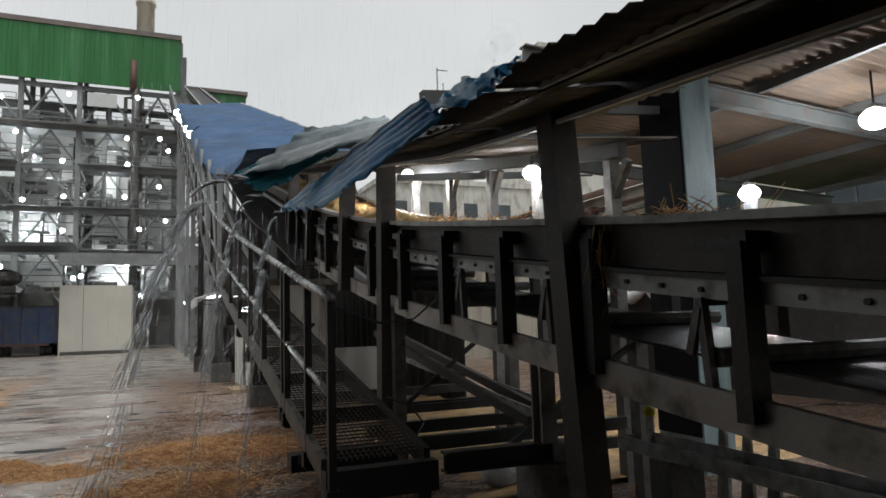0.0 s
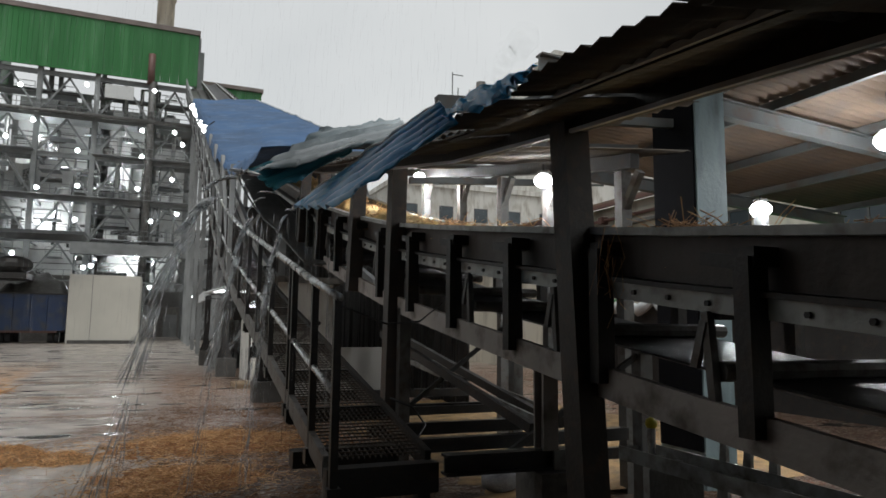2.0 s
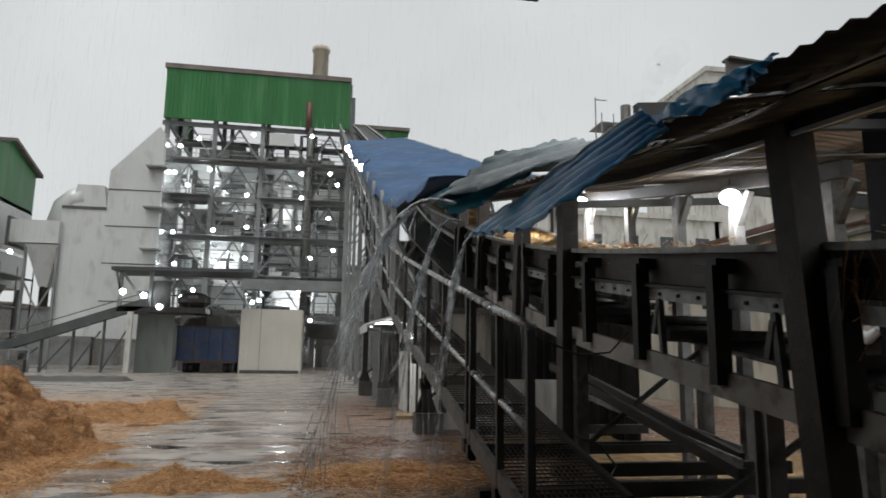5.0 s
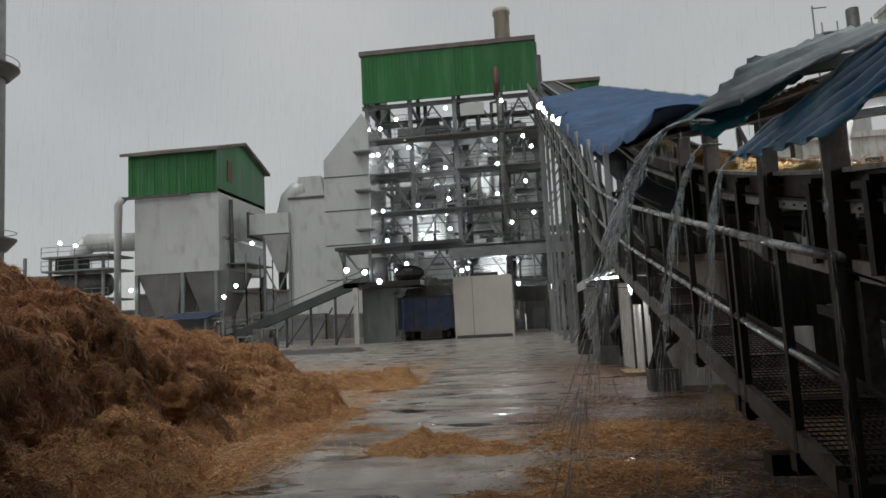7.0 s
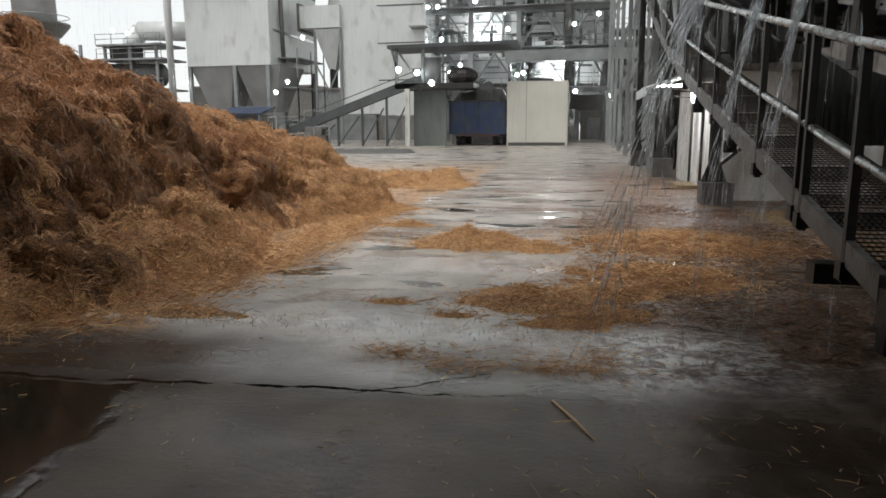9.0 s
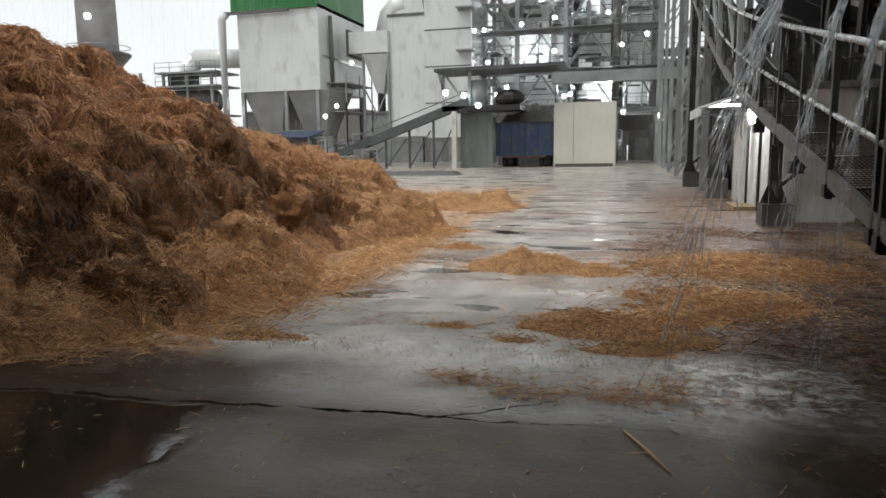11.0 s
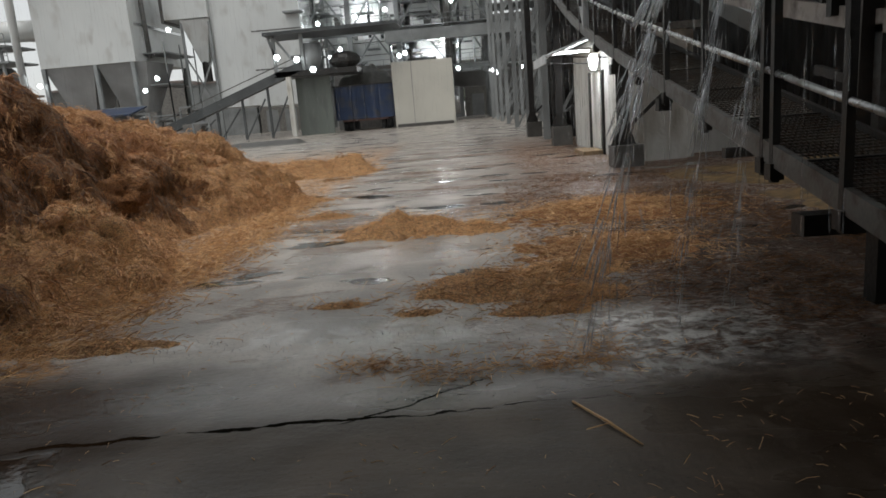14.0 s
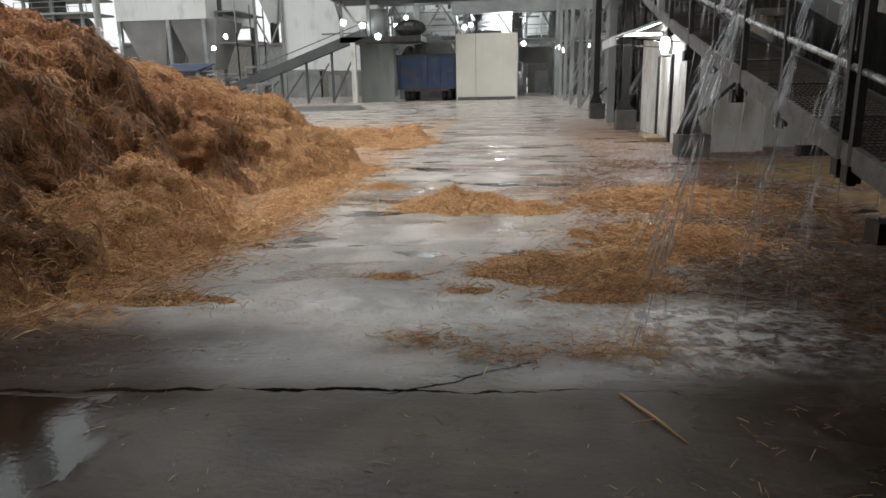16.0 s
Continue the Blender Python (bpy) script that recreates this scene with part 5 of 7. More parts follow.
# ---- clutter under the conveyor ----
def make_clutter():
    t = empty("cable_tray", (4.35, 0.2, 0.72))
    part("side", Mesh().bar((0, 0, 0.05), (0.1, 3.1, 0.05), 0.015, 0.1), PALE_STEEL, t)
    part("side", Mesh().bar((0.3, 0, 0.05), (0.4, 3.1, 0.05), 0.015, 0.1), PALE_STEEL, t)
    rung = Mesh().box(0, -0.03, -0.005, 0.3, 0.03, 0.012).data("rung", PALE_STEEL)
    for i in range(16):
        at(part("rung", rung, None, t), 0.0 + 0.1 * i / 16, 0.1 + 0.19 * i, 0.02)
    part("trestle", Mesh().box(0.0, 0.5, -0.72, 0.3, 0.7, 0.0), DARK_CONCRETE, t)
    part("trestle", Mesh().box(0.05, 2.5, -0.72, 0.35, 2.7, 0.0), DARK_CONCRETE, t)
    tagged(t, "pale perforated cable tray on low blocks", "cable tray")
    b = part("concrete_block", Mesh().box(3.84, 3.42, 0, 4.26, 3.82, 0.62), CONCRETE)
    tagged(b, "rough grey concrete block beside the leg", "block")
    s = Mesh().ball((0, 0, 0.14), 0.2, 14, 9, (1.1, 0.9, 0.75))
    s.v = [tuple(Vector(v) * (1 + 0.2 * fbm(v[0] * 7, v[1] * 7, v[2] * 7))) for v in s.v]
    o = at(part("sack", s, SACK, smooth=True), 4.5, 5.35, 0.02)
    tagged(o, "crumpled grey plastic sack on straw", "sack")
    c = Mesh().tube([(3.3, 5.4, 1.0), (3.5, 5.3, 0.92), (3.62, 5.25, 0.75), (3.5, 5.2, 0.6), (3.35, 5.15, 0.55)], 0.012, 6)
    tagged(part("cable", c, RUBBER, smooth=True), "black cable loop hanging beside the grating", "cable")
    c = Mesh().tube([(2.36, 3.75, 1.85), (2.8, 4.0, 1.72), (3.3, 4.6, 1.75), (3.85, 5.4, 1.95)], 0.008, 6)
    tagged(part("cable", c, RUBBER, smooth=True), "thin wire slung from the handrail", "cable")
    v = empty("valve", (4.55, 3.05, 0.98))
    part("body", Mesh().tube([(0, 0, -0.2), (0, 0, 0.0)], 0.03, 8), GALV, v)
    part("grip", Mesh().ball((0, 0, 0.03), 0.045, 8, 6), YELLOW, v, "yellow plastic cap", True)
    tagged(v, "small pipe stub with a yellow cap", "valve")
    f = empty("pallet_fins", (5.0, 2.35, 0))
    for i in range(3):
        part("fin", Mesh().add([(0, 0.22 * i, 0.0), (0.03, 0.22 * i, 0.0), (0.03, 0.22 * i + 0.16, 0.0), (0, 0.22 * i + 0.16, 0.0), (0, 0.22 * i, 1.0), (0.03, 0.22 * i, 1.0), (0.03, 0.22 * i + 0.04, 1.0), (0, 0.22 * i + 0.04, 1.0)],
                               [(3, 2, 1, 0), (4, 5, 6, 7), (0, 1, 5, 4), (1, 2, 6, 5), (2, 3, 7, 6), (3, 0, 4, 7)]), PALE_STEEL, f)
    tagged(f, "pale tapered steel plates standing on edge", "steel plates")


make_clutter()


# ---- cream building behind the shed ----
def window(parent, x, y, z, w, h, face):
    """A window with frame and pane; face 'x' looks to -x, 'y' looks to -y."""
    if face == "x":
        f = part("window", Mesh().box(x - 0.05, y - w / 2, z - h / 2, x + 0.02, y + w / 2, z - h / 2 + 0.06).box(x - 0.05, y - w / 2, z + h / 2 - 0.06, x + 0.02, y + w / 2, z + h / 2)
                 .box(x - 0.05, y - w / 2, z - h / 2, x + 0.02, y - w / 2 + 0.06, z + h / 2).box(x - 0.05, y + w / 2 - 0.06, z - h / 2, x + 0.02, y + w / 2, z + h / 2)
                 .box(x - 0.045, y - 0.03, z - h / 2, x + 0.02, y + 0.03, z + h / 2), STEEL_GREY, parent)
        part("pane", Mesh().box(x - 0.02, y - w / 2 + 0.05, z - h / 2 + 0.05, x - 0.005, y + w / 2 - 0.05, z + h / 2 - 0.05), GLASS, f)
        part("sill", Mesh().box(x - 0.14, y - w / 2 - 0.08, z - h / 2 - 0.08, x, y + w / 2 + 0.08, z - h / 2 - 0.005), BEIGE, f)
    else:
        f = part("window", Mesh().box(x - w / 2, y - 0.05, z - h / 2, x + w / 2, y + 0.02, z - h / 2 + 0.06).box(x - w / 2, y - 0.05, z + h / 2 - 0.06, x + w / 2, y + 0.02, z + h / 2)
                 .box(x - w / 2, y - 0.05, z - h / 2, x - w / 2 + 0.06, y + 0.02, z + h / 2).box(x + w / 2 - 0.06, y - 0.05, z - h / 2, x + w / 2, y + 0.02, z + h / 2), STEEL_GREY, parent)
        part("pane", Mesh().box(x - w / 2 + 0.05, y - 0.02, z - h / 2 + 0.05, x + w / 2 - 0.05, y - 0.005, z + h / 2 - 0.05), GLASS, f)
        part("sill", Mesh().box(x - w / 2 - 0.1, y - 0.16, z - h / 2 - 0.1, x + w / 2 + 0.1, y, z - h / 2 - 0.005), BEIGE, f)


def make_side_building():
    b = empty("store_building", (0, 0, 0))
    part("wall", Mesh().box(16, -6, 0, 16.3, 34, 6.1), BEIGE, b)
    part("end_wall", Mesh().box(16.3, 34, 0, 30, 34.3, 6.1), BEIGE, b)
    part("roof", Mesh().add([(15.6, -6, 6.1), (15.6, 34.6, 6.1), (24, 34.6, 8.6), (24, -6, 8.6), (15.6, -6, 6.25), (15.6, 34.6, 6.25), (24, 34.6, 8.75), (24, -6, 8.75)],
                            [(0, 1, 2, 3), (7, 6, 5, 4), (0, 4, 5, 1), (1, 5, 6, 2), (2, 6, 7, 3), (3, 7, 4, 0)]), SHEET_WARM, b)
    part("gutter", Mesh().bar((15.55, -6, 6.08), (15.55, 34.6, 6.08), 0.14, 0.12), FRAME_RED, b, "red-brown painted gutter")
    part("ledge", Mesh().bar((15.9, -6, 5.35), (15.9, 34, 5.35), 0.25, 0.1), CONCRETE, b)
    part("pipe_run", Mesh().tube([(15.85, -6, 5.62), (15.85, 34, 5.62)], 0.06, 6), FRAME_RED, b)
    for y in (9.3, 13.4, 17.3, 21.5, 26, 30.5):
        window(b, 16, y, 4.6, 1.5, 1.0, "x")
    for y in (11, 15.2, 19.2, 24):
        part("wall_bracket", Mesh().box(15.7, y - 0.1, 5.5, 16, y + 0.1, 5.75), FRAME_RED, b)
    tagged(b, "long cream-painted store building with dark windows", "building")
    t = part("green_tarpaulin", Mesh().sheet(lambda a, c: (13.2 + 2.0 * c, 6.5 + a * 9, 2.4 + 1.0 * c + 0.15 * fbm(a * 9, c * 3) + 0.3 * math.sin(a * 3)), 40, 8, 0.01), CLADDING, smooth=True)
    part("sandbag_row", Mesh().tube([(13.2, 6.5 + 0.3 * i, 2.35 + 0.12 * math.sin(i * 1.7)) for i in range(31)], [0.14 + 0.05 * math.sin(i * 2.1) for i in range(31)], 7), TARP_EDGE, t, "white weights along the hem", True)
    part("stack_below", Mesh().box(13.3, 6.6, 0, 15.2, 15.4, 2.35), STEEL, t)
    tagged(t, "green tarpaulin sheeting over a stack", "tarpaulin")


make_side_building()


def make_office(x0, x1, y0, y1, h, label, rows, cols):
    b = empty("office_building")
    part("wall", Mesh().box(x0, y0, 0, x1, y1, h), PLASTER, b)
    part("parapet", Mesh().box(x0 - 0.25, y0 - 0.25, h, x1 + 0.25, y1 + 0.25, h + 0.5), PLASTER, b)
    for i in range(rows):
        for j in range(cols):
            window(b, x0 + (x1 - x0) * (j + 0.5) / cols, y0, 3.0 + (h - 4.0) * (i + 0.6) / rows, 1.5, 1.5, "y")
    tagged(b, label, "building")


make_office(21, 40, 60, 75, 15.5, "white plastered plant office with dark windows", 3, 5)
make_office(39.5, 62, 60, 74, 31.5, "tall pale process building behind the plant", 2, 4)


def make_tower():
    t = empty("process_tower", (42.5, 88, 0))
    part("vessel", Mesh().tube([(0, 0, 0), (0, 0, 34), (0, 0, 35.5)], [1.9, 1.9, 1.3], 14), CASING, t, "", True)
    part("vent_stack", Mesh().tube([(1.4, 0, 30), (1.4, 0, 38.6)], 0.75, 12), STEEL_GREY, t, "short dark vent stack", True)
    for z in (32, 35.0):
        part("platform", Mesh().box(-3.4, -2.2, z, 2.6, 2.2, z + 0.15), FRAME, t)
    for x in (-3.3, -1.5, 0.2, 2.5):
        part("rail_post", Mesh().bar((x, -2.1, 32), (x, -2.1, 36.4), 0.12, 0.12, (0, 1, 0)), FRAME, t)
    part("mast", Mesh().bar((-3.3, 0, 30), (-3.3, 0, 39.5), 0.15, 0.15, (0, 1, 0)), FRAME, t)
    part("mast_arm", Mesh().bar((-3.3, 0, 39.2), (-1.6, 0, 39.2), 0.12, 0.12), FRAME, t)
    tagged(t, "grey process tower with a short vent stack", "tower")


make_tower()

# ---- boiler house ----
BY = 80.0
LEVELS = (6.2, 10.7, 15.2, 19.9, 24.2, 28.8)
COLS = (-17.6, -12.2, -6.7, -1.1, 3.5)


def plant_lamp(parent, x, y, z, r=0.24):
    p = part("lamp", Mesh().ball((x, y, z), r, 8, 6), LAMP_FAR, parent, "glaring white lamp", True)
    part("hood", Mesh().tube([(x, y + 0.1, z + r * 0.7), (x, y + 0.1, z + r * 1.3)], [r * 0.9, r * 0.3], 8), FRAME, p)


def railing(parent, x0, x1, y, z):
    m = Mesh()
    for k in (0.55, 1.1):
        m.bar((x0, y, z + k), (x1, y, z + k), 0.06, 0.06)
    n = max(1, int((x1 - x0) / 1.8))
    for i in range(n + 1):
        x = x0 + (x1 - x0) * i / n
        m.bar((x, y, z), (x, y, z + 1.1), 0.06, 0.06, (0, 1, 0))
    part("railing", m, FRAME, parent)


def make_boiler():
    b = empty("boiler_house", (0, BY, 0))
    b.location = (0, 0, 0)
    rng = random.Random(8)
    for y in (BY, BY + 7, BY + 14):
        for x in COLS:
            part("column", Mesh().ibeam((x, y, 0), (x, y, 35 if y == BY else 33), 0.5, 0.5, 0.08, (0, 1, 0)), FRAME, b)
    # red-oxide riser on the front
    part("riser_column", Mesh().tube([(-1.1, BY - 0.7, 5.9), (-1.1, BY - 0.7, 28.8)], 0.42, 10), STEEL_GREY, b, "grey weathered riser pipe", True)
    part("riser_top", Mesh().tube([(-1.35, BY - 0.75, 28.6), (-1.35, BY - 0.75, 32.0)], 0.42, 10), FRAME_RED, b, "red-oxide pipe end", True)
    for i, z in enumerate(LEVELS):
        for y in (BY, BY + 7):
            part("level_beam", Mesh().ibeam((COLS[0] - 0.6, y, z - 0.25), (COLS[-1] + 0.8, y, z - 0.25), 0.35, 0.5, 0.07), FRAME, b)
        for x in COLS:
            part("cross_beam", Mesh().bar((x, BY, z - 0.2), (x, BY + 14, z - 0.2), 0.3, 0.4), FRAME, b)
        for j, (xa, xb) in enumerate(zip(COLS, COLS[1:])):
            if i < 5:
                z2 = LEVELS[i + 1]
                zm, xm = z2 - 0.5, 0.5 * (xa + xb)
                part("bracing", Mesh().bar((xa, BY + 0.3, z), (xm, BY + 0.3, zm), 0.2, 0.2), FRAME, b)
                part("bracing", Mesh().bar((xb, BY + 0.3, z), (xm, BY + 0.3, zm), 0.2, 0.2), FRAME, b)
            if i < 5 and not (j == 1 and i == 3):
                part("deck", Mesh().box(xa, BY - 1.2, z - 0.02, xb, BY + 4.5, z + 0.06), FRAME, b)
                railing(b, xa, xb, BY - 1.15, z)
    # half-levels with decks and pipe runs
    for k in range(16):
        i = rng.randrange(5)
        j = rng.randrange(4)
        z = LEVELS[i] + rng.uniform(1.6, 2.8)
        xa = COLS[j] + rng.uniform(0.2, 1.5)
        xb = xa + rng.uniform(1.5, 3.6)
        y = BY + rng.uniform(0.5, 4)
        part("small_deck", Mesh().box(xa, y - 1, z, xb, y + 1, z + 0.08), FRAME, b)
        railing(b, xa, xb, y - 1, z)
    for k in range(34):
        x = rng.uniform(-16.8, 3.3)
        i = rng.randrange(5)
        r = rng.uniform(0.09, 0.26)
        y = BY + rng.uniform(0.8, 5)
        z1 = LEVELS[i] + rng.uniform(2.5, 8.5)
        part("riser_pipe", Mesh().tube([(x, y, LEVELS[i] - 0.5), (x, y, min(28.5, z1)), (x + rng.uniform(-1.5, 1.5), y, min(28.5, z1) + 0.1)], r, 7), rng.choice((CASING_SHINY, GALV, CASING)), b, "bright lagged pipe", True)
    for k in range(22):
        i = rng.randrange(5)
        z = LEVELS[i] + rng.uniform(0.9, 3.4)
        xa = rng.uniform(-16, -2)
        y = BY + rng.uniform(1, 5)
        part("pipe_run", Mesh().tube([(xa, y, z), (xa + rng.uniform(2, 6), y, z)], rng.uniform(0.1, 0.3), 7), rng.choice((CASING_SHINY, GALV, STEEL_GREY)), b, "", True)
    for k in range(14):
        x, i = rng.uniform(-16, 2), rng.randrange(5)
        w = rng.uniform(0.6, 1.6)
        part("equipment", Mesh().box(x, BY + 2, LEVELS[i] + 0.06, x + w, BY + 3, LEVELS[i] + rng.uniform(0.8, 2.0)), rng.choice((FRAME, STEEL_GREY, CASING)), b)
    # lagged boiler body behind the steelwork
    for xa, xb, za, zb, y in ((-15.8, -7.4, 7.2, 18.6, BY + 5.5), (-15.0, -7.8, 19.2, 27.5, BY + 6.2), (-5.6, -1.9, 11.4, 27.0, BY + 5.8), (-5.2, -1.5, 3.0, 9.8, BY + 6.5), (-0.4, 2.8, 7.0, 23.0, BY + 6)):
        part("lagged_body", Mesh().box(xa, y, za, xb, y + 8, zb), CASING, b, "pale aluminium-lagged boiler body")
        for z in np.arange(za + 1.2, zb, 1.5):
            part("lagging_seam", Mesh().box(xa - 0.05, y - 0.06, float(z), xb + 0.05, y, float(z) + 0.09), STEEL_GREY, b)
    part("hopper_cone", Mesh().add([(-15, BY + 3, 19.0), (-8.2, BY + 3, 19.0), (-8.2, BY + 8, 19.0), (-15, BY + 8, 19.0), (-13.4, BY + 4, 16.0), (-9.8, BY + 4, 16.0), (-9.8, BY + 7, 16.0), (-13.4, BY + 7, 16.0)],
                                    [(0, 1, 2, 3), (7, 6, 5, 4), (4, 5, 1, 0), (5, 6, 2, 1), (6, 7, 3, 2), (7, 4, 0, 3)]), CASING, b)
    part("rear_casing", Mesh().box(-17.3, BY + 15, 4.0, 3.3, BY + 16, 28.8), HOPPER, b, "grey rear casing")
    part("wing_backing", Mesh().box(3.4, BY + 7, 0.0, 12.4, BY + 7.4, 12.2), HOPPER, b)
    for k in range(26):
        x, i = rng.uniform(-16.5, 2.5), rng.randrange(6)
        z = (0.5, *LEVELS)[i]
        part("lagged_vessel", Mesh().tube([(x, BY + 5, z + 0.2), (x, BY + 5, z + rng.uniform(2.0, 4.0))], rng.uniform(0.3, 0.8), 9), rng.choice((CASING, CASING_SHINY, STEEL_GREY, FRAME)), b, "", True)
    # long horizontal header pipe across the upper floor
    part("header_pipe", Mesh().tube([(-17.5, BY - 1.6, 6.5), (-17.3, BY - 1.6, 23.3), (-16.5, BY - 1.6, 23.9), (3.6, BY - 1.6, 24.0)], 0.22, 8), STEEL_GREY, b, "", True)
    part("sign_board", Mesh().box(-5.9, BY - 0.8, 26.4, -3.0, BY - 0.7, 27.9), CASING, b, "blank pale sign board")
    # green clad penthouse: ribbed panels on four sides
    for i in range(22):
        x = -17.95 + i * 0.972
        part("cladding_panel", Mesh().box(x + 0.01, BY - 0.9, 28.9, x + 0.965, BY - 0.72, 35.0).box(x + 0.4, BY - 0.95, 28.9, x + 0.55, BY - 0.9, 35.0), CLADDING, b)
    for i in range(15):
        y = BY - 0.7 + i
        part("cladding_panel", Mesh().box(3.3, y, 28.9, 3.45, y + 0.985, 35.0).box(3.45, y + 0.4, 28.9, 3.5, y + 0.55, 35.0), CLADDING, b)
        part("cladding_panel", Mesh().box(-17.95, y, 28.9, -17.8, y + 0.985, 35.0), CLADDING, b)
    part("roof", Mesh().box(-18.15, BY - 1.1, 35.0, 3.6, BY + 14.6, 35.55), ROOF_EDGE, b, "weathered grey roof edge")
    part("roof_vent", Mesh().tube([(-0.2, BY + 5, 35.5), (-0.2, BY + 5, 37.6)], 1.35, 12), HOPPER, b, "", True)
    part("vent_stack", Mesh().tube([(-0.35, BY + 5, 37.6), (-0.35, BY + 5, 41.3), (-0.35, BY + 5, 41.3), (-0.35, BY + 5, 41.9)], [1.0, 1.0, 1.15, 1.15], 14), BEIGE, b, "weathered brown vent stack", True)
    part("side_ladder", Mesh().bar((3.95, BY + 1, 29.2), (3.95, BY + 1, 33.8), 0.5, 0.08, (0, 1, 0)), FRAME, b)
    # lower wing to the right
    for i in range(8):
        x = 3.6 + i * 0.98
        part("cladding_panel", Mesh().box(x + 0.01, 85.0, 28.9, x + 0.97, 85.15, 31.2).box(x + 0.4, 84.95, 28.9, x + 0.55, 85.0, 31.2), CLADDING, b)
    part("wing_roof", Mesh().box(3.5, 84.6, 31.2, 11.6, 97, 31.65), ROOF_EDGE, b)
    part("wing_eave", Mesh().add([(12.1, 85, 29.0), (14.0, 86, 29.0), (14.0, 95, 29.0), (12.1, 95, 29.0), (12.1, 85, 30.0), (12.3, 86, 30.0), (12.3, 95, 30.0), (12.1, 95, 30.0)],
                                 [(3, 2, 1, 0), (4, 5, 6, 7), (0, 1, 5, 4), (1, 2, 6, 5), (2, 3, 7, 6), (3, 0, 4, 7)]), STEEL_GREY, b)
    for x in (6.5, 9.2, 12.0):
        part("wing_column", Mesh().ibeam((x, 85, 0), (x, 85, 29), 0.45, 0.45, 0.07, (0, 1, 0)), FRAME, b)
    for z in (5.8, 9.0, 12.2):
        part("wing_deck", Mesh().box(3.6, BY - 1, z, 12.4, BY + 5, z + 0.15), FRAME, b)
        railing(b, 3.6, 12.4, BY - 1, z + 0.1)
    for x in (4.5, 7.6, 10.6):
        for z in (0.3, 5.9, 9.1):
            part("wing_brace", Mesh().bar((x, BY, z), (x + 2.4, BY, z + 3.0), 0.2, 0.2), FRAME, b)
            part("wing_brace", Mesh().bar((x + 2.4, BY, z), (x, BY, z + 3.0), 0.2, 0.2), FRAME, b)
    for k in range(10):
        x = rng.uniform(3.8, 12)
        part("wing_equipment", Mesh().box(x, BY + 1, 5.95 + 3.2 * (k % 2), x + rng.uniform(0.6, 1.8), BY + 3, 5.95 + 3.2 * (k % 2) + rng.uniform(0.7, 2.0)), rng.choice((CASING, FRAME, STEEL_GREY)), b)
    # heavy fuel-feed conveyor casing across the front
    part("feed_casing", Mesh().box(-8, BY - 2.2, 9.0, 10.5, BY - 0.6, 10.2), FRAME, b)
    for x, z in LAMPS:
        plant_lamp(b, x, BY - 1.5, z)
    tagged(b, "tall open steel boiler house with green cladding", "boiler house")
    for i, (x, z) in enumerate(((-11.5, 13.0), (-3.8, 20.0), (-12.5, 22.0), (-3.0, 8.0))):
        lt = bpy.data.lights.new("plant_light", "POINT")
        lt.energy, lt.shadow_soft_size, lt.color = 800, 0.5, (0.93, 0.98, 1.0)
        new("plant_light", lt).location = (x, BY + 2.5, z)


LAMPS = [(-15.7, 25.4), (-13.7, 26.4), (-7.6, 27.3), (-0.9, 27.6), (-1.9, 22.9), (1.4, 23.1), (2.3, 21.8), (-12.3, 22.8), (-16.1, 22.2), (-14.6, 20.8), (-8.0, 20.0), (-1.8, 20.0),
         (1.4, 17.7), (-7.8, 16.2), (-2.0, 16.4), (-15.8, 15.3), (-11.5, 15.7), (2.1, 13.9), (-0.5, 12.9), (-7.8, 12.6), (-11.2, 12.1), (-15.4, 11.7), (-11.7, 10.6), (-1.7, 9.0),
         (-14.4, 8.0), (-13.2, 8.8), (-6.7, 7.6), (-6.0, 7.8), (-0.2, 5.7), (3.5, 5.2), (6.8, 5.3), (-14.0, 6.1), (4.0, 4.9), (-18.2, 7.6), (-19.9, 8.0)]
make_boiler()


def gallery_lamps():
    for x, y, z in ((2.35, 25.5, 9.1), (2.35, 29, 10.3), (2.35, 36.5, 13.0), (2.35, 40, 14.4), (2.3, 43, 15.3)):
        f = empty("gallery_lamp", (x, y, z))
        part("lens", Mesh().ball((0, 0, 0), 0.16 if y < 35 else 0.22, 8, 6), LAMP, f, "glaring lens", True)
        part("arm", Mesh().bar((0, 0, 0.1), (0.3, 0, 0.35), 0.04, 0.04), STEEL, f)
        tagged(f, "white lamp on the gallery's side", "lamp", "gallery lamps")


gallery_lamps()


# ---- flue duct, filter house, stack ----
def prism(profile, y0, y1):
    """A solid with the outline profile, of (x, z) points, between two depths."""
    n = len(profile)
    return Mesh().add([(x, y0, z) for x, z in profile] + [(x, y1, z) for x, z in profile],
                      [tuple(range(n)), tuple(range(2 * n - 1, n - 1, -1))] + [(i, n + i, n + (i + 1) % n, (i + 1) % n) for i in range(n)])


